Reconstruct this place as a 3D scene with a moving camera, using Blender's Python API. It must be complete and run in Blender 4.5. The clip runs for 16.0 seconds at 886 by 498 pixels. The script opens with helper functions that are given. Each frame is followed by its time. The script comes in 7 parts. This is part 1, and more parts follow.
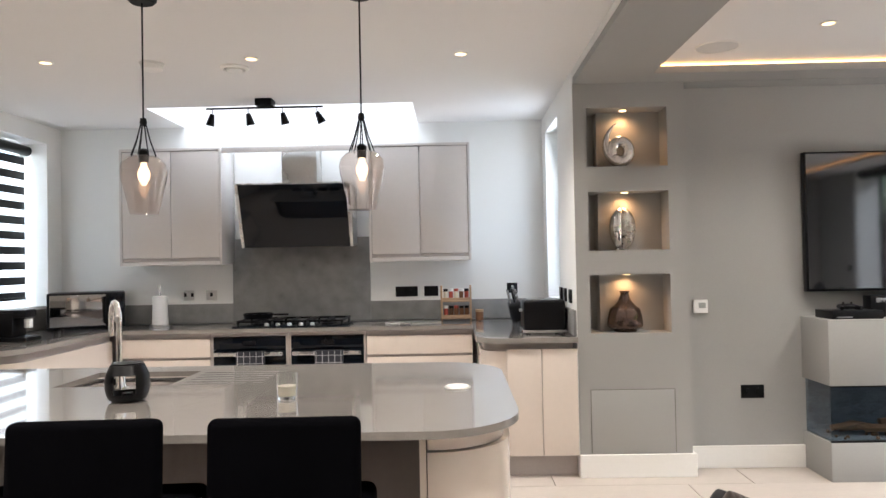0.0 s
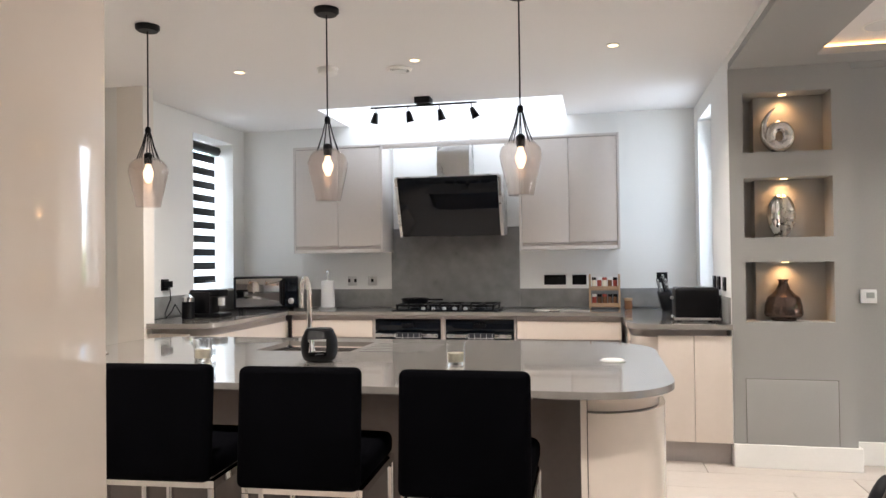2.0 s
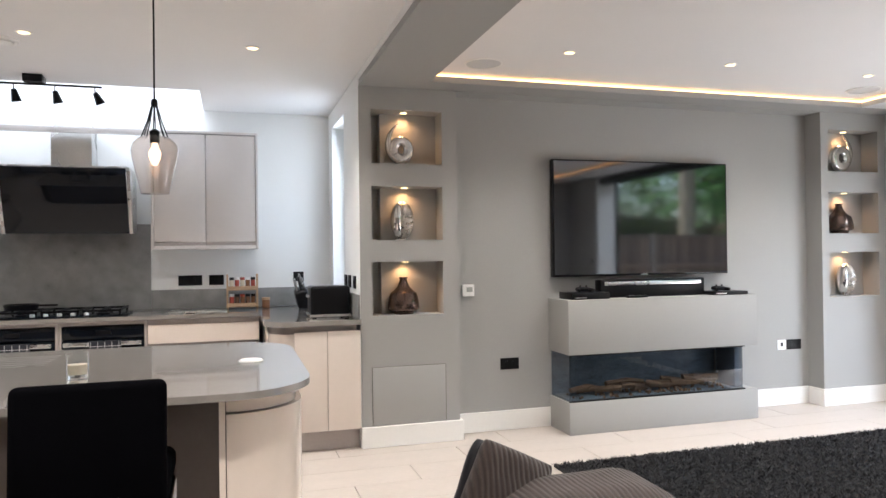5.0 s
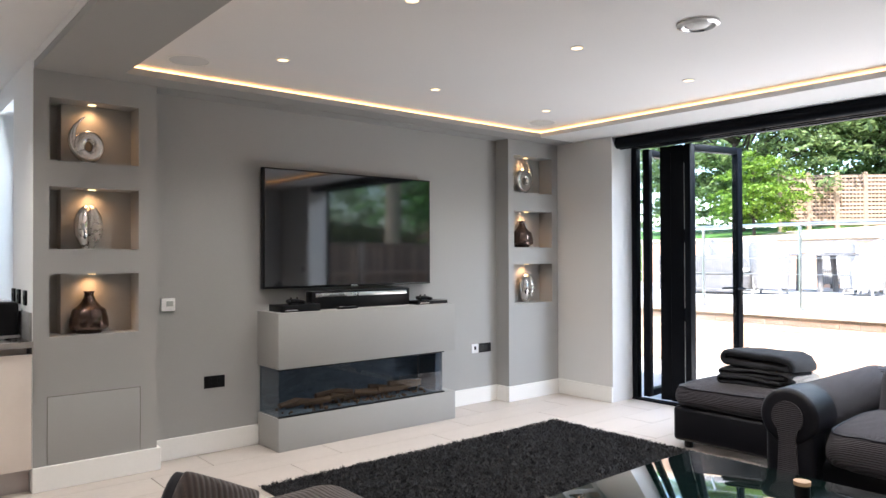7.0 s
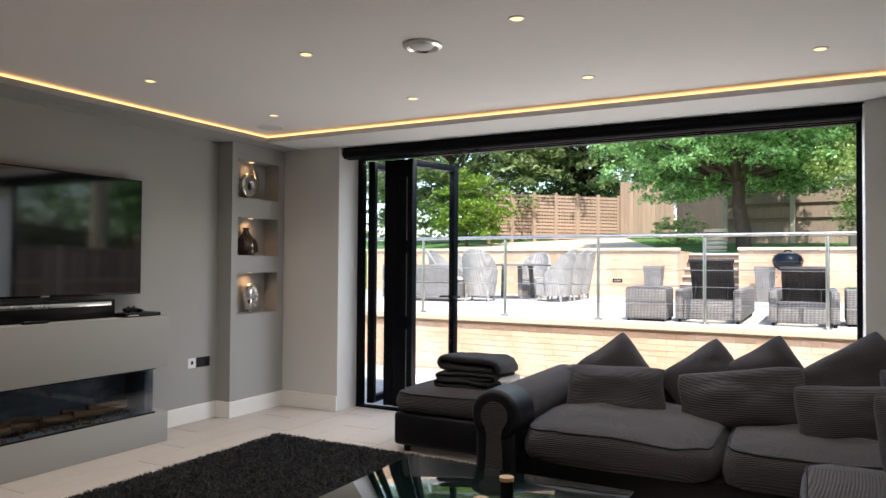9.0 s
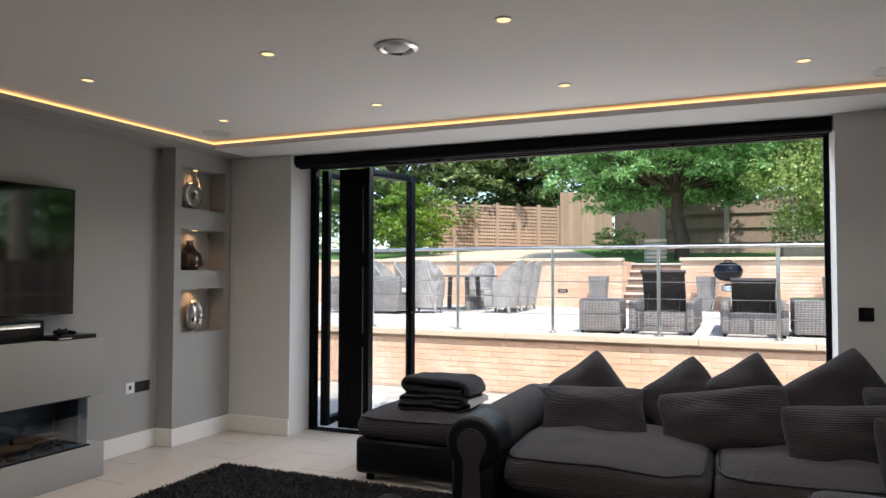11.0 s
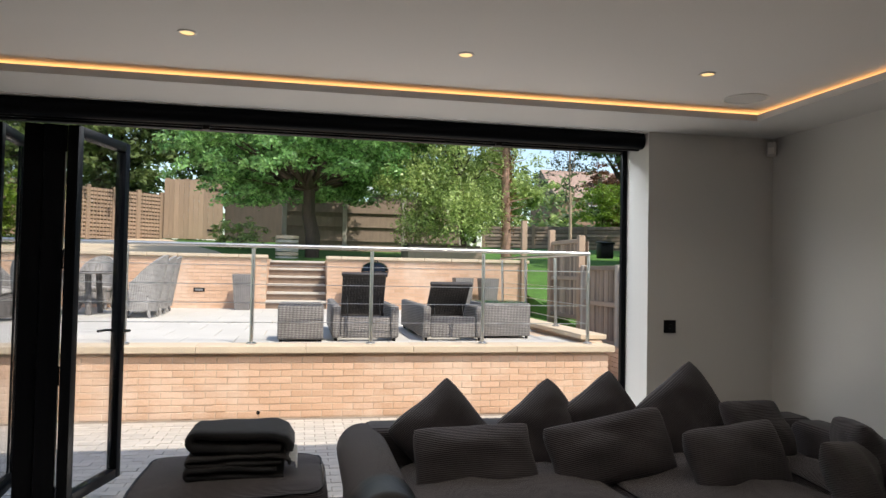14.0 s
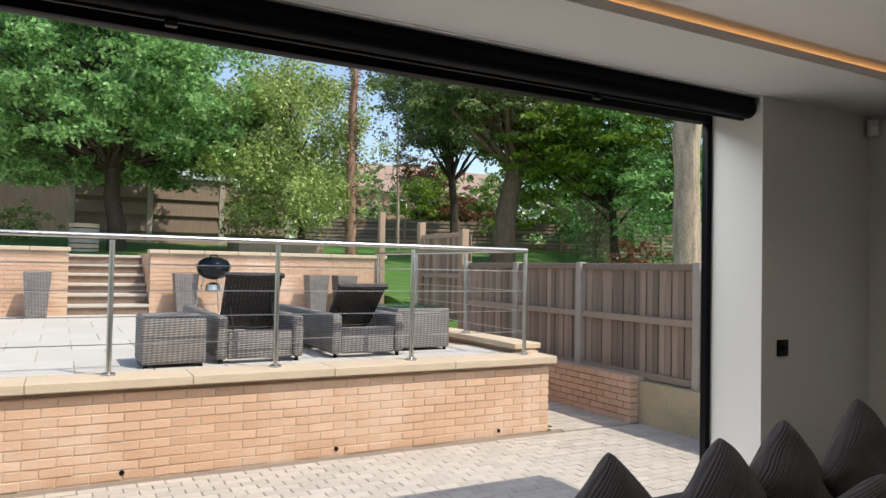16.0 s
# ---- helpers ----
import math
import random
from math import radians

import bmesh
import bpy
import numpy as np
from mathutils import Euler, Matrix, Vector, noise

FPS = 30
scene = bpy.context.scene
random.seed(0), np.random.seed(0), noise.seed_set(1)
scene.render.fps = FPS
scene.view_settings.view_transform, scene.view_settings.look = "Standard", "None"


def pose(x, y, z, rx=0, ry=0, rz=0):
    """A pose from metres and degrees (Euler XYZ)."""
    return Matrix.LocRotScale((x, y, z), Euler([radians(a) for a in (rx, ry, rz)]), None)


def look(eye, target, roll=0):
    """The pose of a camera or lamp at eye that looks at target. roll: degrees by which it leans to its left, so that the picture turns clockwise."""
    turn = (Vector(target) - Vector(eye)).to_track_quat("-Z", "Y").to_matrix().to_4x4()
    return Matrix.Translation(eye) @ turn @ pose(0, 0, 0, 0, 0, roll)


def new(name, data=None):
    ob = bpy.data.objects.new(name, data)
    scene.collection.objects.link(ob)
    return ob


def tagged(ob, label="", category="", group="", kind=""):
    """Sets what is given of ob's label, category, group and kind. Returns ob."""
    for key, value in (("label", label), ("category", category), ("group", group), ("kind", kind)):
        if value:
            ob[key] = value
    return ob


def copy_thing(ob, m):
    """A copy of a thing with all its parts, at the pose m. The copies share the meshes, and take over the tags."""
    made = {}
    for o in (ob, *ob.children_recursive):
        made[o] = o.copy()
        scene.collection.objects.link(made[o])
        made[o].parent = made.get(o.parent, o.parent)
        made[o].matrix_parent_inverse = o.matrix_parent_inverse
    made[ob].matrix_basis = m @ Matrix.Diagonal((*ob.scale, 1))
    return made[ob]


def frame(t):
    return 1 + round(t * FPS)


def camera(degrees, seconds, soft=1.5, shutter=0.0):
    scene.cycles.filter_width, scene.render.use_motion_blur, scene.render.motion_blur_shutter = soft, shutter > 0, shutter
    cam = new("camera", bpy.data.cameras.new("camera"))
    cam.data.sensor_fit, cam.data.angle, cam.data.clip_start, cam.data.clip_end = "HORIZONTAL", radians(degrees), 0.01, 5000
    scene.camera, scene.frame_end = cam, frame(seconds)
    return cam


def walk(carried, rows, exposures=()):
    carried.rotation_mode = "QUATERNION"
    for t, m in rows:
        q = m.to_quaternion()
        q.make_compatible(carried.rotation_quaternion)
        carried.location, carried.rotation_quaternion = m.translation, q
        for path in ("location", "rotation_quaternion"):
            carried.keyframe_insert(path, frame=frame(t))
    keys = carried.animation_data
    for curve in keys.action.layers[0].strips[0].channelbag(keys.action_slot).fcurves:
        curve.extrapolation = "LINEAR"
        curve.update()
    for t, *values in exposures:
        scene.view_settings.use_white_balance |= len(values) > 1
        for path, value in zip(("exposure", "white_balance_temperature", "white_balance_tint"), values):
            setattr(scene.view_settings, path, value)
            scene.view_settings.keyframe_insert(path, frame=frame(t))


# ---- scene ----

cam = camera(64.4, 16.0)
PATH = [
    (0, (0.113, 0.139, 1.376), (0.081, 2.138, 1.411), -1.1),
    (0.5, (0.142, 0.063, 1.416), (-0.127, 2.044, 1.457), -0.8),
    (1, (0.128, -0.004, 1.424), (-0.26, 1.957, 1.466), -0.7),
    (1.5, (0.116, -0.054, 1.362), (-0.303, 1.901, 1.403), -0.7),
    (2, (0.055, -0.095, 1.308), (-0.37, 1.859, 1.34), -0.7),
    (2.5, (0.079, -0.135, 1.307), (-0.348, 1.819, 1.337), -0.7),
    (3, (0.072, -0.157, 1.308), (-0.195, 1.825, 1.332), -0.6),
    (3.5, (0.056, -0.165, 1.286), (0.061, 1.835, 1.308), -0.7),
    (4, (0.042, -0.187, 1.289), (0.239, 1.803, 1.309), -0.8),
    (6.5, (0.068, -0.116, 1.373), (1.197, 1.535, 1.388), -0.3),
    (7, (0.08, -0.096, 1.372), (1.363, 1.438, 1.393), -0.2),
    (7.5, (0.096, -0.093, 1.376), (1.518, 1.313, 1.403), 0.0),
    (8, (0.109, -0.081, 1.383), (1.658, 1.183, 1.417), 0.2),
    (8.5, (0.124, -0.07, 1.385), (1.788, 1.039, 1.423), 0.2),
    (9, (0.144, -0.052, 1.388), (1.907, 0.891, 1.431), 0.4),
    (11.5, (0.347, 0.417, 1.478), (2.196, 1.177, 1.546), 0.2),
    (12, (0.419, 0.635, 1.525), (2.287, 1.347, 1.591), 0.3),
    (12.5, (0.536, 0.94, 1.524), (2.452, 1.51, 1.59), 0.4),
    (13, (0.603, 1.288, 1.502), (2.59, 1.505, 1.565), 0.7),
    (13.5, (0.816, 1.628, 1.498), (2.807, 1.441, 1.561), 1.0),
    (14, (1.154, 1.942, 1.524), (3.115, 1.556, 1.586), 1.1),
    (14.5, (1.581, 2.21, 1.546), (3.524, 1.737, 1.603), 1.0),
    (15, (2.076, 2.451, 1.571), (3.994, 1.886, 1.623), 0.8),
    (15.5, (2.592, 2.671, 1.575), (4.439, 1.905, 1.626), 0.9),
    (16, (3.125, 2.857, 1.563), (4.881, 1.9, 1.617), 1.1),
]
EXPOSURES = [(0, 2.85, 6200, 10), (2.5, 2.85, 6200, 10), (3.5, 2.93, 6200, 10), (4, 2.95, 6150, 10), (6.5, 2.58, 5950, 10), (7, 2.45, 5950, 10), (8, 1.95, 6300, 10), (9, 1.5, 6450, 10), (11.5, 1.12, 6350, 10), (13, 0.85, 6600, 10), (14, 0.74, 6850, 10), (15, 0.6, 6900, 10), (16, 0.55, 6900, 10)]
walk(cam, [(t, look(eye, target, roll)) for t, eye, target, roll in PATH], EXPOSURES)

# ---------------- light ----------------
world = bpy.data.worlds.new("world")
scene.world = world
world.use_nodes = True
wn = world.node_tree
sky = wn.nodes.new("ShaderNodeTexSky")
sky.sky_type = "NISHITA"
sky.sun_disc = False
SUN_EL, SUN_DIR = 57.0, Vector((0.86, 0.51, 0.0)).normalized()
sky.sun_elevation = radians(SUN_EL)
sky.sun_rotation = math.atan2(-SUN_DIR.x, -SUN_DIR.y)
wn.nodes["Background"].inputs["Strength"].default_value = 0.15
wn.links.new(sky.outputs[0], wn.nodes["Background"].inputs["Color"])
sun = new("sun", bpy.data.lights.new("sun", "SUN"))
sun.data.energy, sun.data.angle, sun.data.color = 2.6, radians(0.5), (1.0, 0.95, 0.87)
sun.matrix_world = look((0, 0, 0), (SUN_DIR.x, SUN_DIR.y, -math.tan(radians(SUN_EL))))


def window_light(name, eye, target, w, h, power, col=(0.92, 0.96, 1.0)):
    ob = new(name, bpy.data.lights.new(name, "AREA"))
    ob.data.shape, ob.data.size, ob.data.size_y = "RECTANGLE", w, h
    ob.data.energy, ob.data.color = power, col
    ob.matrix_world = look(eye, target)
    return ob


def small_lamp(name, eye, target, power, cone=110, col=(1.0, 0.72, 0.42), r=0.02):
    ob = new(name, bpy.data.lights.new(name, "SPOT"))
    ob.data.energy, ob.data.spot_size, ob.data.spot_blend, ob.data.color, ob.data.shadow_soft_size = power, radians(cone), 0.8, col, r
    ob.matrix_world = look(eye, target)
    return ob


# ---------------- materials ----------------
def mat(name, col, rough=0.5, metal=0.0, var=0.12, scale=6.0, fine=60.0, bump=0.15, coat=0.0, island=0.0, spec=0.5, per_object=0.0, stretch=(1, 1, 1), col2=None, sheen=0.0):
    m = bpy.data.materials.new(name)
    m.use_nodes = True
    nt = m.node_tree
    b = nt.nodes["Principled BSDF"]
    b.inputs["Metallic"].default_value = metal
    b.inputs["Specular IOR Level"].default_value = spec
    b.inputs["Coat Weight"].default_value = coat
    b.inputs["Coat Roughness"].default_value = 0.04
    b.inputs["Sheen Weight"].default_value = sheen
    co = nt.nodes.new("ShaderNodeTexCoord")
    mp = nt.nodes.new("ShaderNodeMapping")
    mp.inputs["Scale"].default_value = stretch
    nt.links.new(co.outputs["Object"], mp.inputs["Vector"])
    n1, n2 = nt.nodes.new("ShaderNodeTexNoise"), nt.nodes.new("ShaderNodeTexNoise")
    n1.inputs["Scale"].default_value, n1.inputs["Detail"].default_value = scale, 4
    n2.inputs["Scale"].default_value, n2.inputs["Detail"].default_value = fine, 3
    for n in (n1, n2):
        nt.links.new(mp.outputs[0], n.inputs["Vector"])
    add = nt.nodes.new("ShaderNodeMath")
    add.operation = "ADD"
    nt.links.new(n1.outputs["Fac"], add.inputs[0])
    nt.links.new(n2.outputs["Fac"], add.inputs[1])
    ramp = nt.nodes.new("ShaderNodeMapRange")
    ramp.inputs["From Min"].default_value, ramp.inputs["From Max"].default_value = 0.6, 1.4
    nt.links.new(add.outputs[0], ramp.inputs["Value"])
    last = ramp.outputs[0]
    for amount, node, sock in ((island, "ShaderNodeNewGeometry", "Random Per Island"), (per_object, "ShaderNodeObjectInfo", "Random")):
        if amount:
            g = nt.nodes.new(node)
            mx = nt.nodes.new("ShaderNodeMix")
            mx.inputs[0].default_value = amount
            nt.links.new(last, mx.inputs[2])
            nt.links.new(g.outputs[sock], mx.inputs[3])
            last = mx.outputs[0]
    mix = nt.nodes.new("ShaderNodeMix")
    mix.data_type = "RGBA"
    lo = tuple(c * (1 - var) for c in col)
    hi = col2 or tuple(min(1, c * (1 + var)) for c in col)
    mix.inputs[6].default_value, mix.inputs[7].default_value = (*lo, 1), (*hi, 1)
    nt.links.new(last, mix.inputs[0])
    nt.links.new(mix.outputs[2], b.inputs["Base Color"])
    rr = nt.nodes.new("ShaderNodeMapRange")
    rr.inputs["To Min"].default_value, rr.inputs["To Max"].default_value = max(0.02, rough - 0.06), min(1, rough + 0.06)
    nt.links.new(n1.outputs["Fac"], rr.inputs["Value"])
    nt.links.new(rr.outputs[0], b.inputs["Roughness"])
    if bump:
        bp = nt.nodes.new("ShaderNodeBump")
        bp.inputs["Strength"].default_value, bp.inputs["Distance"].default_value = bump, 0.004
        nt.links.new(n2.outputs["Fac"], bp.inputs["Height"])
        nt.links.new(bp.outputs[0], b.inputs["Normal"])
    return m


def ribbed(name, col, along, scale, rough=0.85, bump=0.6, sheen=0.3, dist=0.006):
    """Cloth or wicker with raised ribs running across the given axis."""
    m = mat(name, col, rough, var=0.25, scale=9, fine=120, bump=0, sheen=sheen)
    nt = m.node_tree
    b = nt.nodes["Principled BSDF"]
    co = nt.nodes.new("ShaderNodeTexCoord")
    w = nt.nodes.new("ShaderNodeTexWave")
    w.wave_type, w.bands_direction = "BANDS", "DIAGONAL"
    mp = nt.nodes.new("ShaderNodeMapping")
    mp.inputs["Scale"].default_value = along
    w.inputs["Scale"].default_value, w.inputs["Distortion"].default_value, w.inputs["Detail"].default_value = scale, 0.5, 1
    nt.links.new(co.outputs["Object"], mp.inputs["Vector"])
    nt.links.new(mp.outputs[0], w.inputs["Vector"])
    bp = nt.nodes.new("ShaderNodeBump")
    bp.inputs["Strength"].default_value, bp.inputs["Distance"].default_value = bump, dist
    nt.links.new(w.outputs["Fac"], bp.inputs["Height"])
    nt.links.new(bp.outputs[0], b.inputs["Normal"])
    # shade of the grooves painted in: colour darker between ribs, lighter on them
    rg, mul = nt.nodes.new("ShaderNodeMapRange"), nt.nodes.new("ShaderNodeVectorMath")
    rg.inputs["To Min"].default_value, rg.inputs["To Max"].default_value = 0.7, 1.2
    mul.operation = "SCALE"
    nt.links.new(w.outputs["Fac"], rg.inputs["Value"])
    nt.links.new(b.inputs["Base Color"].links[0].from_socket, mul.inputs[0])
    nt.links.new(rg.outputs[0], mul.inputs["Scale"])
    nt.links.new(mul.outputs[0], b.inputs["Base Color"])
    return m


def weave(name, col, scale):
    """Woven wicker: level bands crossed by upright strands, the gaps' shade put into the colour."""
    m = mat(name, col, 0.6, var=0.3, scale=9, fine=120, bump=0)
    nt = m.node_tree
    b = nt.nodes["Principled BSDF"]
    co = nt.nodes.new("ShaderNodeTexCoord")
    facs = []
    for along, sc in (((0.04, 0.04, 1), scale), ((1, 1, 0.04), scale * 0.5)):
        mp, w = nt.nodes.new("ShaderNodeMapping"), nt.nodes.new("ShaderNodeTexWave")
        mp.inputs["Scale"].default_value = along
        w.wave_type, w.bands_direction = "BANDS", "DIAGONAL"
        w.inputs["Scale"].default_value, w.inputs["Distortion"].default_value, w.inputs["Detail"].default_value = sc, 1.2, 1
        nt.links.new(co.outputs["Object"], mp.inputs["Vector"])
        nt.links.new(mp.outputs[0], w.inputs["Vector"])
        facs.append(w.outputs["Fac"])
    ad = nt.nodes.new("ShaderNodeMath")
    ad.operation = "MULTIPLY_ADD"
    ad.inputs[1].default_value = 0.5
    nt.links.new(facs[1], ad.inputs[0])
    nt.links.new(facs[0], ad.inputs[2])
    rg = nt.nodes.new("ShaderNodeMapRange")
    rg.inputs["From Max"].default_value, rg.inputs["To Min"].default_value, rg.inputs["To Max"].default_value = 1.3, 0.35, 1.35
    nt.links.new(ad.outputs[0], rg.inputs["Value"])
    mul = nt.nodes.new("ShaderNodeVectorMath")
    mul.operation = "SCALE"
    nt.links.new(b.inputs["Base Color"].links[0].from_socket, mul.inputs[0])
    nt.links.new(rg.outputs[0], mul.inputs["Scale"])
    nt.links.new(mul.outputs[0], b.inputs["Base Color"])
    bp = nt.nodes.new("ShaderNodeBump")
    bp.inputs["Strength"].default_value, bp.inputs["Distance"].default_value = 0.8, 0.005
    nt.links.new(ad.outputs[0], bp.inputs["Height"])
    nt.links.new(bp.outputs[0], b.inputs["Normal"])
    return m


def glow(name, col, strength):
    m = bpy.data.materials.new(name)
    m.use_nodes = True
    b = m.node_tree.nodes["Principled BSDF"]
    b.inputs["Base Color"].default_value = (*col, 1)
    b.inputs["Emission Color"].default_value = (*col, 1)
    b.inputs["Emission Strength"].default_value = strength
    return m


def glass(name, col=(1, 1, 1), rough=0.0, ior=1.45, thin=True):
    m = bpy.data.materials.new(name)
    m.use_nodes = True
    nt = m.node_tree
    b = nt.nodes["Principled BSDF"]
    b.inputs["Base Color"].default_value = (*col, 1)
    b.inputs["Roughness"].default_value = rough
    b.inputs["IOR"].default_value = ior
    b.inputs["Transmission Weight"].default_value = 1.0
    if thin:
        tr, fr, gl, mx = (nt.nodes.new("ShaderNode" + n) for n in ("BsdfTransparent", "LayerWeight", "BsdfGlossy", "MixShader"))
        tr.inputs["Color"].default_value = (*col, 1)
        gl.inputs["Roughness"].default_value = 0.01
        fr.inputs["Blend"].default_value = 0.5
        pw, ml = nt.nodes.new("ShaderNodeMath"), nt.nodes.new("ShaderNodeMath")
        pw.operation, ml.operation = "POWER", "MULTIPLY_ADD"
        pw.inputs[1].default_value, ml.inputs[1].default_value, ml.inputs[2].default_value = 4.0, 0.6, (ior - 1) ** 2 / (ior + 1) ** 2
        nt.links.new(fr.outputs["Facing"], pw.inputs[0])
        nt.links.new(pw.outputs[0], ml.inputs[0])
        nt.links.new(ml.outputs[0], mx.inputs[0])
        nt.links.new(tr.outputs[0], mx.inputs[1])
        nt.links.new(gl.outputs[0], mx.inputs[2])
        nt.links.new(mx.outputs[0], nt.nodes["Material Output"].inputs["Surface"])
    return m


WHITE = mat("white_paint", (0.80, 0.80, 0.78), 0.75, var=0.03, scale=1.2, fine=140, bump=0.05)
CEIL = mat("ceiling_paint", (0.80, 0.79, 0.78), 0.85, var=0.02, scale=0.8, fine=150, bump=0.04)
CREAMWALL = mat("cream_paint", (0.78, 0.74, 0.68), 0.7, var=0.03, scale=1.0, fine=140, bump=0.05)
GREY = mat("grey_paint", (0.35, 0.35, 0.337), 0.72, var=0.04, scale=1.3, fine=150, bump=0.06)
PIER = mat("pale_paint", (0.66, 0.66, 0.65), 0.72, var=0.03, scale=1.3, fine=150, bump=0.05)
SKIRT = mat("gloss_white", (0.82, 0.81, 0.78), 0.35, var=0.02, scale=2, fine=50, bump=0.03)
CREAM = mat("gloss_cream_lacquer", (0.74, 0.655, 0.585), 0.08, var=0.02, scale=1.5, fine=30, bump=0.0, coat=0.6)
MIRRORCREAM = mat("high_gloss_cream_lacquer", (0.66, 0.585, 0.52), 0.05, var=0.02, scale=1.2, fine=8, bump=0.0, coat=1.0)
MIRRORCREAM.node_tree.nodes["Principled BSDF"].inputs["Coat Roughness"].default_value = 0.012
GLOSSGREY = mat("gloss_cashmere_lacquer", (0.64, 0.61, 0.59), 0.10, var=0.02, scale=1.5, fine=30, bump=0.0, coat=0.7)
QUARTZ = mat("grey_quartz", (0.265, 0.246, 0.228), 0.09, var=0.16, scale=14, fine=420, bump=0.0, coat=0.8)
SPLASH = mat("grey_splashback", (0.225, 0.225, 0.222), 0.3, var=0.3, scale=10, fine=330, bump=0.05)
TAUPE = mat("shaded_taupe_lacquer", (0.17, 0.145, 0.135), 0.25, var=0.05, scale=2, fine=40, bump=0)
PLINTH = mat("taupe_plinth", (0.42, 0.38, 0.36), 0.4, var=0.04)
RAILSTEEL = mat("weathered_rail_steel", (0.56, 0.55, 0.53), 0.3, metal=1, var=0.15, scale=5, fine=90, bump=0.03)
DARKSTEEL = mat("dark_composite", (0.03, 0.028, 0.027), 0.35, var=0.2, bump=0.05)
STEEL = mat("brushed_steel", (0.62, 0.62, 0.61), 0.28, metal=1, var=0.06, scale=5, fine=90, bump=0.03)
CHROME = mat("chrome", (0.78, 0.77, 0.76), 0.07, metal=1, var=0.03, bump=0)
SILVER = mat("hammered_silver", (0.70, 0.69, 0.68), 0.22, metal=1, var=0.08, fine=70, bump=0.5)
HAMMERED = mat("beaten_silver", (0.55, 0.52, 0.48), 0.28, metal=1, var=0.25, scale=30, fine=95, bump=1.0)
BRONZE = mat("dark_bronze_glaze", (0.11, 0.078, 0.066), 0.2, metal=0.8, var=0.12, scale=8, bump=0.06)
BLACK = mat("black_plastic", (0.004, 0.004, 0.005), 0.35, var=0.3, bump=0.05, spec=0.22)
BLACKGLASS = mat("black_glass", (0.002, 0.004, 0.008), 0.05, var=0.1, bump=0, spec=0.3)
FIREGLASS = mat("blue_grey_slate_lining", (0.16, 0.21, 0.25), 0.36, var=0.55, scale=7, fine=34, bump=1.0, stretch=(1, 1, 2.6))
SCREEN = mat("tv_screen", (0.004, 0.004, 0.005), 0.02, var=0.05, bump=0, spec=1.0)
VELVET = mat("black_velvet", (0.0016, 0.0016, 0.0024), 0.85, var=0.4, scale=7, fine=200, bump=0.1, spec=0.02)
ALU = mat("anthracite_aluminium", (0.0032, 0.004, 0.006), 0.45, var=0.12, scale=4, fine=120, bump=0.05, spec=0.08)
TILE = mat("pale_porcelain", (0.515, 0.463, 0.42), 0.42, var=0.09, scale=3.0, fine=26, bump=0.05, spec=0.35, per_object=0.25, stretch=(1, 3, 1))
GROUT = mat("grout", (0.50, 0.45, 0.40), 0.9, var=0.1)
CORD = ribbed("charcoal_cord", (0.026, 0.0212, 0.0275), (1, 0, 0), 68, bump=0.7, dist=0.006, sheen=0.12)
CORDZ = ribbed("charcoal_cord_back", (0.026, 0.0212, 0.0275), (0, 0, 1), 60, bump=0.7, dist=0.006, sheen=0.12)
CORDX = ribbed("charcoal_cord_seat", (0.029, 0.0236, 0.0305), (1, 0, 1), 52, bump=0.8, dist=0.007, sheen=0.12)
CORDY = ribbed("charcoal_cord_seat_side", (0.029, 0.0236, 0.0305), (0, 1, 1), 52, bump=0.8, dist=0.007, sheen=0.12)
BROWNCORD = ribbed("brown_cord", (0.038, 0.026, 0.022), (1, 0, 0), 23, bump=0.9, sheen=0.15)
LEATHER = mat("black_leather", (0.005, 0.005, 0.008), 0.42, spec=0.3, var=0.25, scale=9, fine=160, bump=0.35)
BLANKET = mat("charcoal_fleece", (0.006, 0.0065, 0.009), 0.95, var=0.4, scale=20, fine=240, bump=0.7, sheen=0.05)
BLANKET2 = mat("grey_fleece", (0.012, 0.012, 0.014), 0.95, var=0.4, scale=20, fine=240, bump=0.7, sheen=0.05)
RUG = mat("shaggy_charcoal", (0.022, 0.022, 0.024), 0.98, var=0.6, scale=16, fine=160, bump=0.6, island=0.55)
WOOD = mat("pale_wood", (0.42, 0.28, 0.17), 0.5, var=0.2, scale=4, fine=30, stretch=(1, 6, 6))
LOG = mat("ceramic_log", (0.20, 0.125, 0.07), 0.9, var=0.6, scale=9, fine=40, bump=0.7, island=0.4)
OPAL = bpy.data.materials.new("opal_glazing")
OPAL.use_nodes = True
opal_t = OPAL.node_tree.nodes.new("ShaderNodeBsdfTranslucent")
opal_t.inputs["Color"].default_value = (0.42, 0.43, 0.45, 1)
OPAL.node_tree.links.new(opal_t.outputs[0], OPAL.node_tree.nodes["Material Output"].inputs["Surface"])
CLEAR = glass("clear_glass")
SMOKED = glass("smoke_glass", (0.75, 0.77, 0.80), ior=1.9)
TUMBLER = glass("tumbler_glass", (0.97, 0.98, 0.97), thin=False)
SHADE = glass("tinted_shade_glass", (0.955, 0.925, 0.905), ior=1.8)
TABLEGLASS = mat("black_table_glass", (0.004, 0.012, 0.011), 0.02, var=0.05, bump=0, spec=1.0, coat=1.0)
BULB = glow("filament_glow", (1.0, 0.62, 0.36), 0.5)
LED = glow("led_strip_glow", (1.0, 0.56, 0.23), 0.85)
SPOTGLOW = glow("downlight_glow", (1.0, 0.68, 0.30), 0.65)
PAPER = mat("white_paper", (0.82, 0.82, 0.82), 0.9, var=0.03)
WAX = mat("cream_wax", (0.75, 0.68, 0.55), 0.5, var=0.05)
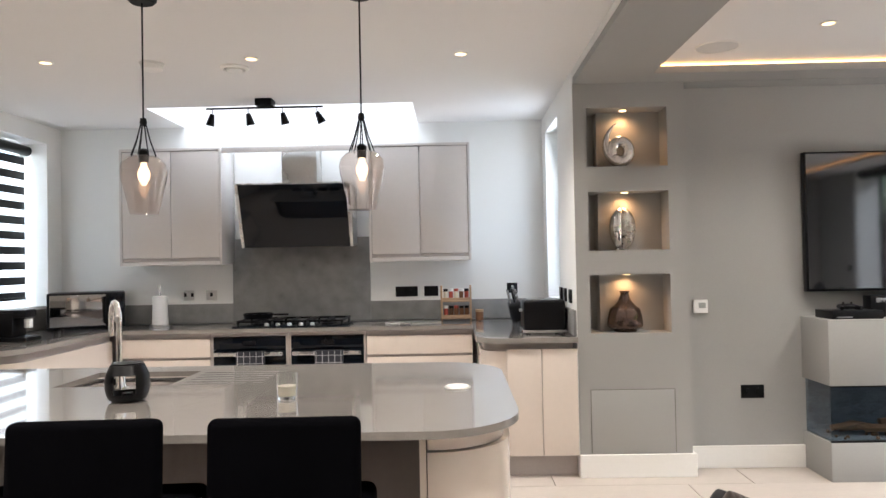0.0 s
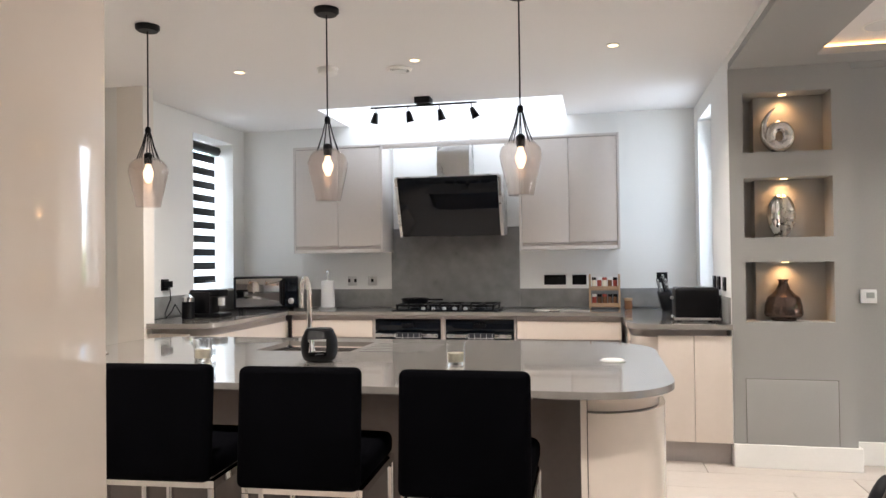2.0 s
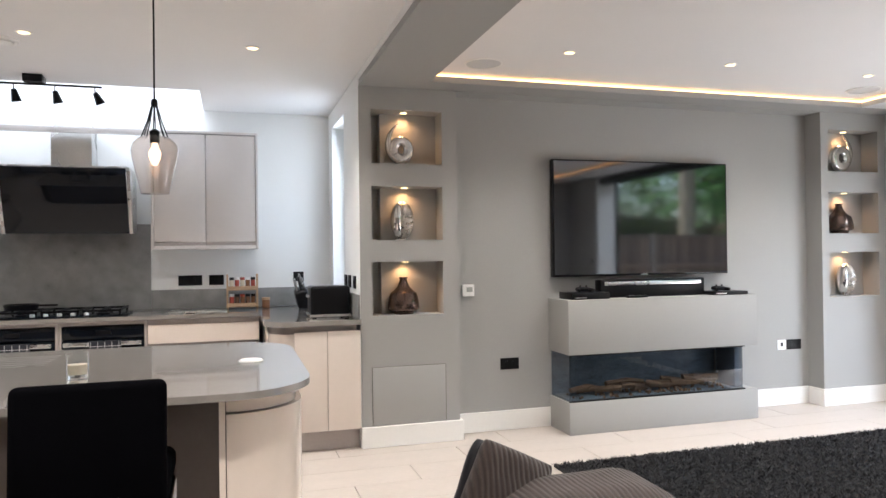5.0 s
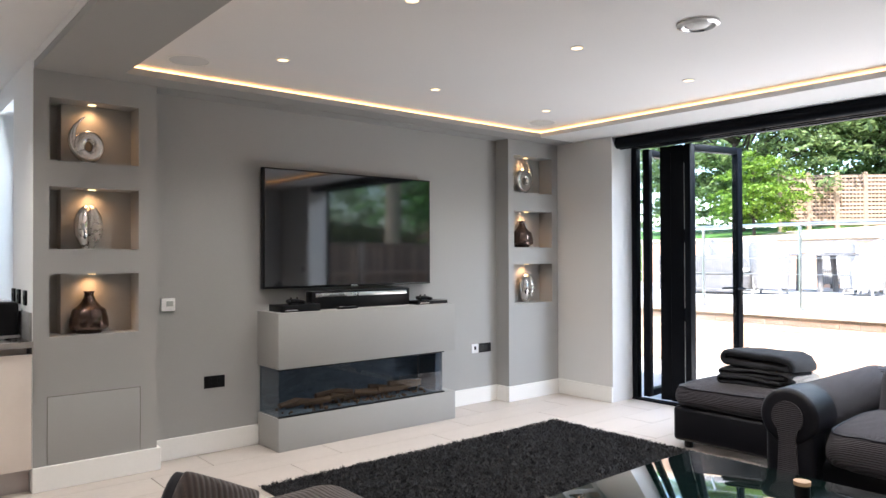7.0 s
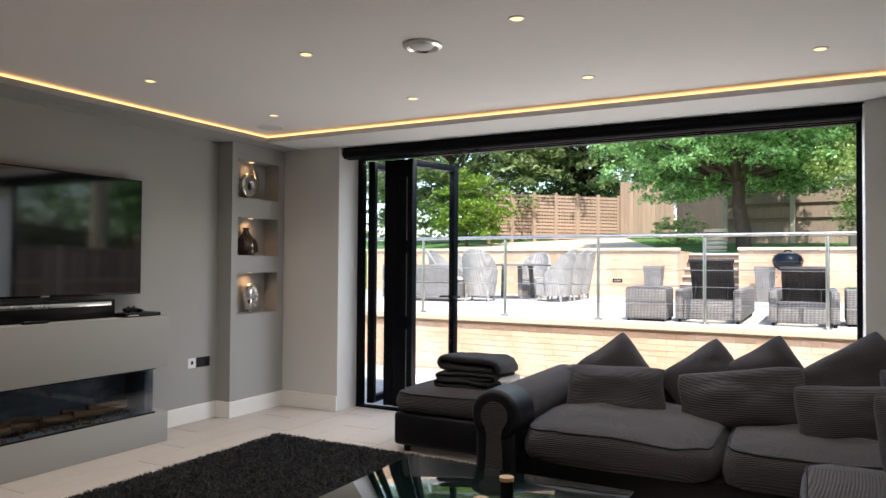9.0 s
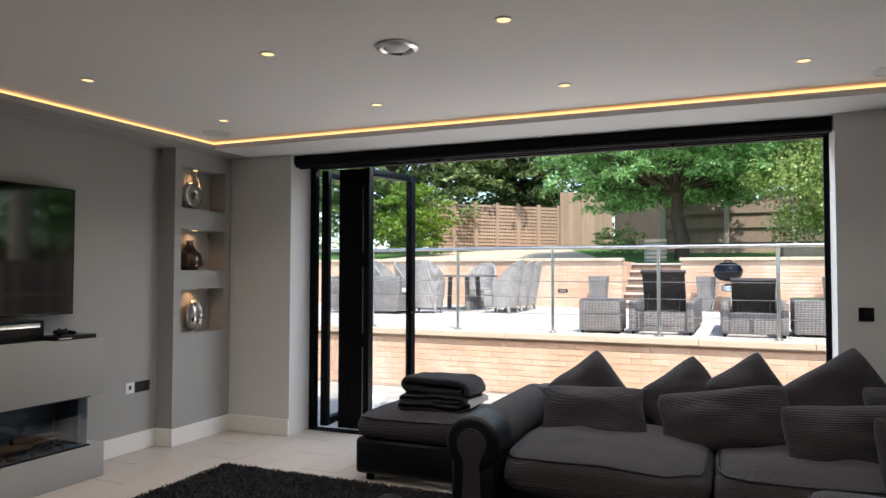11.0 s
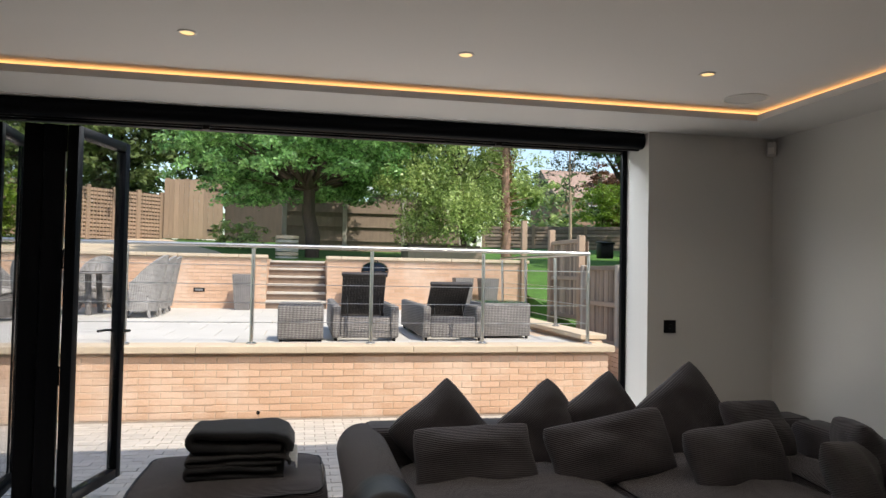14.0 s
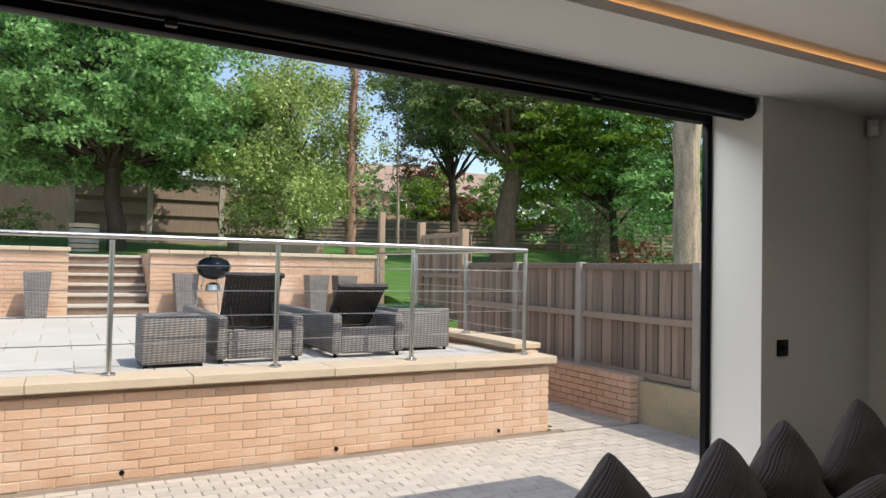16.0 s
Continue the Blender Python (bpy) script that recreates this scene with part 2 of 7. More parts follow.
RED = mat("red_label", (0.35, 0.06, 0.04), 0.5)
SPICE = mat("spice_brown", (0.16, 0.07, 0.03), 0.5, per_object=0.6, var=0.5)
TOWEL = mat("checked_towel", (0.02, 0.022, 0.03), 0.95, var=0.3, fine=150, bump=0.4)
TOWELLINE = mat("towel_line", (0.45, 0.45, 0.46), 0.95)
BRICK = mat("buff_brick", (0.65, 0.39, 0.24), 0.85, var=0.20, scale=1.6, fine=90, bump=0.6, per_object=0.35, col2=(0.80, 0.55, 0.39))
BRICKJ = mat("buff_brick_far", (0.65, 0.39, 0.24), 0.85, var=0.20, scale=1.6, fine=90, bump=0.6, island=0.35, col2=(0.80, 0.55, 0.39))


def bloom(m, col, scale, lo, hi, amount):
    """Pale salt bloom in cloudy patches that run across many pieces."""
    nt = m.node_tree
    b = nt.nodes["Principled BSDF"]
    geo, n, rg, mx = (nt.nodes.new("ShaderNode" + k) for k in ("NewGeometry", "TexNoise", "MapRange", "Mix"))
    mx.data_type = "RGBA"
    n.inputs["Scale"].default_value, n.inputs["Detail"].default_value, n.inputs["Roughness"].default_value = scale, 6, 0.65
    rg.inputs["From Min"].default_value, rg.inputs["From Max"].default_value, rg.inputs["To Max"].default_value = lo, hi, amount
    nt.links.new(geo.outputs["Position"], n.inputs["Vector"])
    nt.links.new(n.outputs["Fac"], rg.inputs["Value"])
    nt.links.new(rg.outputs[0], mx.inputs[0])
    nt.links.new(b.inputs["Base Color"].links[0].from_socket, mx.inputs[6])
    mx.inputs[7].default_value = (*col, 1)
    nt.links.new(mx.outputs[2], b.inputs["Base Color"])


MORTAR = mat("mortar", (0.60, 0.45, 0.33), 0.95, var=0.2, scale=3, fine=50)
for m_ in (BRICK, BRICKJ, MORTAR):
    bloom(m_, (0.80, 0.66, 0.54), 1.3, 0.48, 0.72, 0.6)
COPING = mat("sandstone_coping", (0.61, 0.495, 0.36), 0.8, var=0.12, scale=4, fine=70, bump=0.3, per_object=0.3)
TREAD = mat("pale_tread_stone", (0.55, 0.50, 0.44), 0.85, var=0.15, scale=4, fine=70, bump=0.3)
RISER = mat("brown_riser_brick", (0.24, 0.17, 0.125), 0.9, var=0.3, scale=8, fine=60, bump=0.5)
SLAB = mat("pale_paving", (0.57, 0.545, 0.50), 0.8, var=0.1, scale=2, fine=60, bump=0.2, per_object=0.3)
PAVER = mat("grey_paver", (0.50, 0.455, 0.40), 0.9, var=0.2, scale=5, fine=90, bump=0.4, per_object=0.5)
PAVERJ = mat("grey_paver_far", (0.50, 0.455, 0.40), 0.9, var=0.2, scale=5, fine=90, bump=0.4, island=0.5)
SAND = mat("joint_sand", (0.25, 0.21, 0.17), 0.95)
WICKER = weave("grey_wicker", (0.21, 0.195, 0.185), 30)
# lighter copy of the grey wicker, sunlight on the chairs put into its colour
WICKERL = weave("sunlit_grey_wicker", (0.34, 0.32, 0.30), 30)
WICKERD = weave("dark_wicker", (0.045, 0.04, 0.04), 30)
# brown timber darkened in its colour to stand for tree shade
SHEDWALL = mat("shade_coloured_timber", (0.085, 0.066, 0.05), 0.9, var=0.4, scale=2, fine=40, bump=0.5, stretch=(4, 4, 0.6))
SHEDROOF = mat("pale_shed_roof", (0.50, 0.56, 0.54), 0.6, var=0.1)
FENCE = mat("weathered_fence", (0.33, 0.25, 0.19), 0.9, var=0.5, scale=3, fine=40, bump=0.6, per_object=0.7, stretch=(4, 4, 0.6))
FENCEL = mat("pale_trellis", (0.36, 0.255, 0.18), 0.9, var=0.25, scale=3, fine=40, bump=0.4, per_object=0.4, stretch=(4, 4, 0.6))
FPOST = mat("concrete_post", (0.45, 0.40, 0.34), 0.9, var=0.15, bump=0.4)
CONC = mat("stained_concrete", (0.48, 0.41, 0.27), 0.9, var=0.3, scale=3, fine=50, bump=0.5)
LAWN = mat("lawn", (0.07, 0.17, 0.025), 0.95, var=0.4, scale=3, fine=120, bump=0.9)
SOIL = mat("soil", (0.07, 0.05, 0.035), 0.95, var=0.4, scale=3, fine=70, bump=0.8)
CEDARBARK = mat("cedar_bark", (0.20, 0.13, 0.09), 0.95, var=0.5, scale=6, fine=50, bump=1.0, stretch=(3, 3, 0.5))
BARK = mat("bark", (0.07, 0.05, 0.038), 0.95, var=0.5, scale=6, fine=50, bump=1.0, stretch=(3, 3, 0.6))
PALEBARK = mat("pale_bark", (0.46, 0.35, 0.26), 0.9, var=0.65, scale=4, fine=40, bump=0.8, stretch=(3, 3, 0.5))
REDBARK = mat("ivy_stem_bark", (0.30, 0.18, 0.13), 0.95, var=0.5, scale=9, fine=60, bump=1.0)


def leaf(name, col, col2):
    m = mat(name, col, 0.38, var=0.3, scale=0.8, fine=6, bump=0, island=0.88, col2=col2, spec=0.6)
    m.node_tree.nodes["Principled BSDF"].inputs["Subsurface Weight"].default_value = 0.0
    nt = m.node_tree
    b = nt.nodes["Principled BSDF"]
    tl, mx = nt.nodes.new("ShaderNodeBsdfTranslucent"), nt.nodes.new("ShaderNodeMixShader")
    mx.inputs[0].default_value = 0.42
    nt.links.new(b.inputs["Base Color"].links[0].from_socket, tl.inputs["Color"])
    nt.links.new(b.outputs[0], mx.inputs[1])
    nt.links.new(tl.outputs[0], mx.inputs[2])
    nt.links.new(mx.outputs[0], nt.nodes["Material Output"].inputs["Surface"])
    return m


LEAF_A = leaf("maple_leaf", (0.07, 0.20, 0.04), (0.46, 0.78, 0.30))
LEAF_B = leaf("willow_leaf", (0.14, 0.25, 0.045), (0.66, 0.78, 0.30))
LEAF_C = leaf("dark_conifer", (0.05, 0.095, 0.035), (0.34, 0.44, 0.16))
LEAF_G = leaf("dry_weeping_sprays", (0.28, 0.24, 0.16), (0.50, 0.44, 0.32))
LEAF_D = leaf("bright_shrub", (0.10, 0.20, 0.02), (0.28, 0.42, 0.05))
LEAF_E = leaf("copper_shrub", (0.14, 0.05, 0.03), (0.28, 0.14, 0.06))
LEAF_F = leaf("grey_needles", (0.07, 0.09, 0.06), (0.17, 0.20, 0.14))


# ---------------- builders ----------------
ORIGIN = {}


def thing(name, at, label, category, group="", kind=""):
    ob = new(name)
    ob.empty_display_size = 0.1
    ob.location = at
    ORIGIN[ob.name] = Vector(at)
    return tagged(ob, label, category, group, kind)


def mesh_of(name, bm, material, smooth=None):
    me = bpy.data.meshes.new(name)
    bm.normal_update()
    bm.to_mesh(me)
    bm.free()
    me.materials.append(material)
    if smooth:
        for p in me.polygons:
            p.use_smooth = True
        me.set_sharp_from_angle(angle=radians(smooth))
    return me


def part(name, bm, material, parent, label="", smooth=40):
    """Links a bmesh, given in world metres, as one mesh under a thing or a part."""
    o = ORIGIN[parent.name]
    bmesh.ops.translate(bm, verts=bm.verts, vec=-o)
    ob = new(name, mesh_of(name, bm, material, smooth))
    ob.parent = parent
    ORIGIN[ob.name] = o
    if label:
        ob["label"] = label
    return ob


def solo(name, bm, material, label, category, kind="", group="", smooth=40):
    ob = new(name, mesh_of(name, bm, material, smooth))
    ORIGIN[ob.name] = Vector((0, 0, 0))
    return tagged(ob, label, category, group, kind)


def B():
    return bmesh.new()


def box(bm, x0, x1, y0, y1, z0, z1, bevel=0.0, seg=2):
    m = Matrix.Translation(((x0 + x1) / 2, (y0 + y1) / 2, (z0 + z1) / 2)) @ Matrix.Diagonal((abs(x1 - x0), abs(y1 - y0), abs(z1 - z0), 1))
    r = bmesh.ops.create_cube(bm, size=1, matrix=m)
    if bevel:
        es = list({e for v in r["verts"] for e in v.link_edges})
        bmesh.ops.bevel(bm, geom=es, offset=bevel, segments=seg, profile=0.5, affect="EDGES")
    return bm


def tbox(bm, m, sx, sy, sz, bevel=0.0, seg=2):
    """A box of the given size, centred, under the pose m."""
    r = bmesh.ops.create_cube(bm, size=1, matrix=m @ Matrix.Diagonal((sx, sy, sz, 1)))
    if bevel:
        es = list({e for v in r["verts"] for e in v.link_edges})
        bmesh.ops.bevel(bm, geom=es, offset=bevel, segments=seg, profile=0.5, affect="EDGES")
    return bm


def rod(bm, a, b, r, r2=None, seg=12):
    a, b = Vector(a), Vector(b)
    d = b - a
    m = Matrix.Translation((a + b) / 2) @ d.to_track_quat("Z", "Y").to_matrix().to_4x4()
    bmesh.ops.create_cone(bm, cap_ends=True, segments=seg, radius1=r, radius2=r if r2 is None else r2, depth=d.length, matrix=m)
    return bm


def pipe(bm, pts, r, seg=10):
    for a, b in zip(pts, pts[1:]):
        rod(bm, a, b, r, seg=seg)
    for p in pts[1:-1]:
        bmesh.ops.create_icosphere(bm, subdivisions=2, radius=r, matrix=Matrix.Translation(p))
    return bm


def lathe(bm, profile, at, seg=28, m=None):
    """Turns (radius, height) pairs about the upright through at."""
    m = m or Matrix.Translation(at)
    rings = []
    for r, z in profile:
        rings.append([bm.verts.new(m @ Vector((r * math.cos(2 * math.pi * k / seg), r * math.sin(2 * math.pi * k / seg), z))) for k in range(seg)])
    for a, b in zip(rings, rings[1:]):
        for k in range(seg):
            bm.faces.new((a[k], a[(k + 1) % seg], b[(k + 1) % seg], b[k]))
    bm.faces.new(rings[0][::-1])
    bm.faces.new(rings[-1])
    return bm


def pad(bm, m, sx, sy, sz, power=0.35, seg=28, sag=0.0, seed=0.0):
    """A stuffed cushion: a rounded, slightly wrinkled block with pinched rims, centred under the pose m."""
    def s(v, p):
        return math.copysign(abs(v) ** p, v)
    rows = []
    n = seg // 2
    for i in range(n + 1):
        ph = -math.pi / 2 + math.pi * i / n
        row = []
        for k in range(seg):
            th = 2 * math.pi * k / seg
            x, y, z = s(math.cos(ph), 0.6) * s(math.cos(th), power), s(math.cos(ph), 0.6) * s(math.sin(th), power), s(math.sin(ph), 0.75)
            w = noise.noise(Vector((x * 1.7 + seed, y * 1.7, z + seed * 3))) * 0.05 + noise.noise(Vector((x * 5, y * 5 + seed, z * 2))) * 0.02
            z2 = z * (1 + 0.25 * (1 - max(abs(x), abs(y)) ** 2)) * 0.85 + w * 1.4 - sag * (1 - x * x) * (1 - y * y)
            row.append(bm.verts.new(m @ Vector((x * sx / 2 * (1 + w), y * sy / 2 * (1 + w), z2 * sz / 2))))
        rows.append(row)
    for a, b in zip(rows, rows[1:]):
        for k in range(seg):
            bm.faces.new((a[k], a[(k + 1) % seg], b[(k + 1) % seg], b[k]))
    bm.faces.new(rows[0][::-1])
    bm.faces.new(rows[-1])
    bmesh.ops.remove_doubles(bm, verts=bm.verts, dist=0.0005)
    return bm


def pillow(bm, m, w, h, t, seed=0.0, n=14):
    """A loose stuffed cushion, w by h in the pose's x and y, with pointed corners, pinched seams and soft creases."""
    sides = []
    for s in (1, -1):
        rows = []
        for i in range(n + 1):
            row = []
            for k in range(n + 1):
                u, v = -1 + 2 * i / n, -1 + 2 * k / n
                u, v = math.sin(u * math.pi / 2), math.sin(v * math.pi / 2)
                x, y = u * (1 - 0.06 * (1 - v * v) - 0.08 * (u * v) ** 4), v * (1 - 0.06 * (1 - u * u) - 0.08 * (u * v) ** 4)
                z = (max(0, 1 - u * u) * max(0, 1 - v * v)) ** 0.42
                z *= 1 + 0.35 * noise.noise(Vector((u * 1.3 + seed, v * 1.3 - seed, s)))
                z += 0.10 * noise.noise(Vector((u * 4 + seed, v * 4, s * 2.0 + seed))) * (1 - u ** 4) * (1 - v ** 4)
                z -= 0.16 * max(0.0, 0.35 - abs(noise.noise(Vector((u * 2.2 - seed, v * 2.2 + seed, s * 3.0))))) * (1 - u ** 6) * (1 - v ** 6)
                dx, dy = noise.noise(Vector((u, v, seed))) * 0.06, noise.noise(Vector((v, u, seed + 9))) * 0.06
                row.append(bm.verts.new(m @ Vector(((x + dx) * w / 2, (y + dy) * h / 2, s * z * t / 2))))
            rows.append(row)
        for i in range(n):
            for k in range(n):
                q = (rows[i][k], rows[i + 1][k], rows[i + 1][k + 1], rows[i][k + 1])
                bm.faces.new(q if s > 0 else q[::-1])
        sides.append(rows)
    bmesh.ops.remove_doubles(bm, verts=bm.verts, dist=0.0008)
    return bm


def slab(bm, outline, z0, z1, bevel=0.0):
    """An upright prism over an outline of (x, y)."""
    lo = [bm.verts.new((x, y, z0)) for x, y in outline]
    hi = [bm.verts.new((x, y, z1)) for x, y in outline]
    bm.faces.new(lo[::-1])
    top = bm.faces.new(hi)
    n = len(outline)
    for k in range(n):
        bm.faces.new((lo[k], lo[(k + 1) % n], hi[(k + 1) % n], hi[k]))
    if bevel:
        bmesh.ops.bevel(bm, geom=list(top.edges), offset=bevel, segments=2, profile=0.5, affect="EDGES")
    return bm


def rounded(x0, x1, y0, y1, r, seg=8):
    """A rectangle's outline with corner radii r = (x0y0, x1y0, x1y1, x0y1)."""
    out = []
    for (cx, cy, a0), q in zip(((x0, y0, 180), (x1, y0, 270), (x1, y1, 0), (x0, y1, 90)), r):
        if q <= 0:
            out.append((cx, cy))
            continue
        ox, oy = cx + (q if cx == x0 else -q), cy + (q if cy == y0 else -q)
        for k in range(seg + 1):
            a = radians(a0 + 90 * k / seg)
            out.append((ox + q * math.cos(a), oy + q * math.sin(a)))
    return out


# ---------------- the setting ----------------
KC, LC, SOF = 2.57, 2.558, 2.485          # ceilings and soffit
BY, TVY, COLY, DX, RY = 6.15, 4.77, 4.60, 5.52, -1.26
FRONT = 5.86                               # plane of the folding doors
PATIO, TERR = -0.10, 0.66


def structure(name, bm, material, label, category="wall", smooth=None):
    return solo(name, bm, material, label, category, kind="structure", smooth=smooth)


bm = B()
box(bm, -5.2, 5.95, RY - 0.2, BY + 0.2, -0.25, -0.012)
floor = structure("floor", bm, GROUT, "pale porcelain plank floor with thin joints", "floor")

bm = B()   # kitchen back wall, running up into the roof light
box(bm, -3.27, 0.88, BY, BY + 0.25, -0.2, 3.3)
structure("wall_back_kitchen", bm, WHITE, "white painted kitchen wall behind the hob")
bm = B()   # left wall with a window
WY0, WY1, WZ0, WZ1 = 5.27, 5.94, 1.06, 2.42
box(bm, -3.55, -3.27, 4.30, WY0, -0.2, 2.75)
box(bm, -3.55, -3.27, WY1, BY + 0.25, -0.2, 2.75)
box(bm, -3.55, -3.27, WY0, WY1, -0.2, WZ0)
box(bm, -3.55, -3.27, WY0, WY1, WZ1, 2.75)
structure("wall_left_kitchen", bm, WHITE, "white painted kitchen wall with a window recess")
bm = B()
box(bm, -5.2, -3.06, 4.30, 4.42, -0.2, 2.75)
structure("wall_return", bm, CREAMWALL, "warm white wall return beside the counter end")
bm = B()
box(bm, -5.4, -5.2, RY - 0.2, 4.42, -0.2, 2.75)
structure("wall_far_left", bm, WHITE, "plain white side wall")
bm = B()   # right kitchen wall with a window
box(bm, 0.88, 1.06, 4.93, WY0, -0.2, 2.75)
box(bm, 0.88, 1.06, WY1, BY + 0.25, -0.2, 2.75)
box(bm, 0.88, 1.06, WY0, WY1, -0.2, WZ0)
box(bm, 0.88, 1.06, WY0, WY1, WZ1, 2.75)
structure("wall_right_kitchen", bm, WHITE, "white painted kitchen wall with a narrow window")


def niche_column(name, x0, x1, nx0, nx1, holes, skin):
    """A proud wall column with three lit recesses."""
    bm = B()
    y0, y1 = COLY, COLY + 0.33
    box(bm, x0, nx0, y0, y1, 0, SOF)
    box(bm, nx1, x1, y0, y1, 0, SOF)
    zs = [0.0] + [z for h in holes for z in h] + [SOF]
    for k in range(0, len(zs), 2):
        box(bm, nx0, nx1, y0, y1, zs[k], zs[k + 1])
    for a, b in holes:
        box(bm, nx0, nx1, y0 + 0.27, y1, a, b)
    return structure(name, bm, skin, "grey painted wall column with three lit recesses", "wall column")


NICHE_L = [(0.90, 1.272), (1.424, 1.798), (1.955, 2.33)]
NICHE_R = [(0.917, 1.296), (1.456, 1.808), (1.985, 2.34)]
niche_column("column_1", 0.88, 1.585, 0.965, 1.473, NICHE_L, GREY)
niche_column("column_2", 4.815, 5.515, 4.89, 5.43, NICHE_R, GREY)
bm = B()
box(bm, 0.8775, 0.8805, COLY, 4.95, 0.0, KC)
structure("wall_column_side", bm, WHITE, "white painted side of the wall column")

bm = B()
box(bm, 1.06, DX + 0.05, TVY, TVY + 0.2, -0.2, 2.75)
structure("wall_television", bm, GREY, "grey painted feature wall")
bm = B()
box(bm, DX, FRONT + 0.12, 3.94, TVY + 0.2, -0.2, 2.9)
structure("wall_pier_1", bm, PIER, "pale painted pier beside the folding doors")
bm = B()
box(bm, DX, FRONT + 0.022, RY - 0.2, -0.32, -0.2, 2.9)
structure("wall_pier_2", bm, PIER, "pale painted pier beside the folding doors")
bm = B()
box(bm, DX, FRONT + 0.12, -0.32, 3.94, SOF, 2.9)
structure("wall_lintel", bm, WHITE, "white lintel over the folding doors")
bm = B()
box(bm, -5.4, FRONT + 0.12, RY - 0.2, RY, -0.2, 2.75)
structure("wall_right", bm, PIER, "pale painted long wall behind the sofa")

bm = B()   # kitchen ceiling with the roof light opening
SX0, SX1, SY0 = -2.19, -0.18, 5.38
box(bm, -5.4, 0.88, RY - 0.2, SY0, KC, KC + 0.25)
box(bm, -5.4, SX0, SY0, BY + 0.25, KC, KC + 0.25)
box(bm, SX1, 0.88, SY0, BY + 0.25, KC, KC + 0.25)
structure("ceiling_kitchen", bm, CEIL, "white plaster ceiling with a roof light opening", "ceiling")
bm = B()
box(bm, SX0 - 0.1, SX0, SY0 - 0.1, BY, KC + 0.25, 3.2)
box(bm, SX1, SX1 + 0.1, SY0 - 0.1, BY, KC + 0.25, 3.2)
box(bm, SX0, SX1, SY0 - 0.1, SY0, KC + 0.25, 3.2)
structure("rooflight_shaft", bm, WHITE, "white plastered shaft of the roof light", "roof light")
bm = B()
box(bm, SX0, SX1, SY0, BY, 3.20, 3.215)
structure("window_roof", bm, OPAL, "opal glazing of the roof light", "roof light")
bm = B()
box(bm, 0.88, DX, RY, TVY, LC, LC + 0.25)
structure("ceiling_lounge", bm, CEIL, "white plaster tray ceiling", "ceiling")
CX0, CX1, CY0, CY1 = 1.33, 5.03, -0.79, 4.385
bm = B()
box(bm, 0.884, CX0, RY, COLY, SOF, 2.527)
structure("ceiling_soffit_side", bm, GREY, "grey dropped soffit beside the kitchen", "ceiling")
bm = B()
box(bm, CX0, DX - 0.003, CY1, TVY, SOF, 2.527)
structure("ceiling_soffit_grey", bm, GREY, "grey dropped soffit along the feature wall", "ceiling")
bm = B()
box(bm, 1.586, 4.814, COLY, TVY, SOF - 0.004, SOF - 0.0005)
structure("ceiling_soffit_recess", bm, GREY, "grey soffit over the television recess", "ceiling")
bm = B()
box(bm, CX1, DX - 0.003, CY0, CY1, SOF + 0.003, 2.527)
structure("ceiling_soffit_doors", bm, PIER, "pale dropped soffit over the folding doors", "ceiling")
bm = B()
box(bm, CX0, DX - 0.003, RY, CY0, SOF + 0.003, 2.527)
structure("ceiling_soffit_pale", bm, PIER, "pale dropped soffit beside the folding doors", "ceiling")
bm = B()
box(bm, 0.88, 0.96, RY, COLY, 2.5275, KC)
structure("ceiling_beam", bm, WHITE, "white edge of the beam between kitchen and lounge", "ceiling")
bm = B()   # warm strip tucked behind the soffit's lip
for a in ((CX0 - 0.10, CX0 - 0.06, CY0 - 0.08, CY1 + 0.08), (CX1 + 0.06, CX1 + 0.10, CY0 - 0.08, CY1 + 0.08), (CX0 - 0.06, CX1 + 0.06, CY1 + 0.06, CY1 + 0.10), (CX0 - 0.06, CX1 + 0.06, CY0 - 0.10, CY0 - 0.06)):
    box(bm, *a, 2.530, 2.548)
solo("cove_light", bm, LED, "warm glowing strip in the ceiling cove", "strip light")
bm = B()   # closed back of the cove
box(bm, CX0 - 0.2, CX0 - 0.14, CY0 - 0.2, CY1 + 0.2, 2.528, LC - 0.001)
box(bm, CX1 + 0.14, CX1 + 0.2, CY0 - 0.2, CY1 + 0.2, 2.528, LC - 0.001)
box(bm, CX0 - 0.14, CX1 + 0.14, CY1 + 0.14, CY1 + 0.2, 2.528, LC - 0.001)
box(bm, CX0 - 0.14, CX1 + 0.14, CY0 - 0.2, CY0 - 0.14, 2.528, LC - 0.001)
structure("ceiling_cove_back", bm, CEIL, "white back of the ceiling cove", "ceiling")

SK = 0.145
for n, (x0, x1, y0, y1) in enumerate(((0.8765, 1.607, COLY - 0.022, COLY - 0.001), (1.586, 1.607, COLY, TVY - 0.022), (1.586, 2.38, TVY - 0.022, TVY - 0.001), (3.98, 4.814, TVY - 0.022, TVY - 0.001), (4.793, 4.814, COLY, TVY - 0.022), (4.793, 5.498, COLY - 0.022, COLY - 0.001), (5.498, 5.519, 3.935, COLY - 0.001), (5.498, 5.519, RY, -0.325), (-0.7, 5.498, RY + 0.001, RY + 0.022))):
    bm = B()
    box(bm, x0, x1, y0, y1, 0, SK, 0.005)
    structure("baseboard", bm, SKIRT, "tall white skirting board", "skirting")

bm = B()
box(bm, 0.958, 1.48, COLY - 0.006, COLY - 0.001, 0.148, 0.545, 0.002)
ap = thing("access_panel", (1.22, COLY, 0.35), "flush grey access panel in the wall column", "panel")
part("panel", bm, GREY, ap)
# thin dark strips draw the shaded gap round the panel
bm = B()
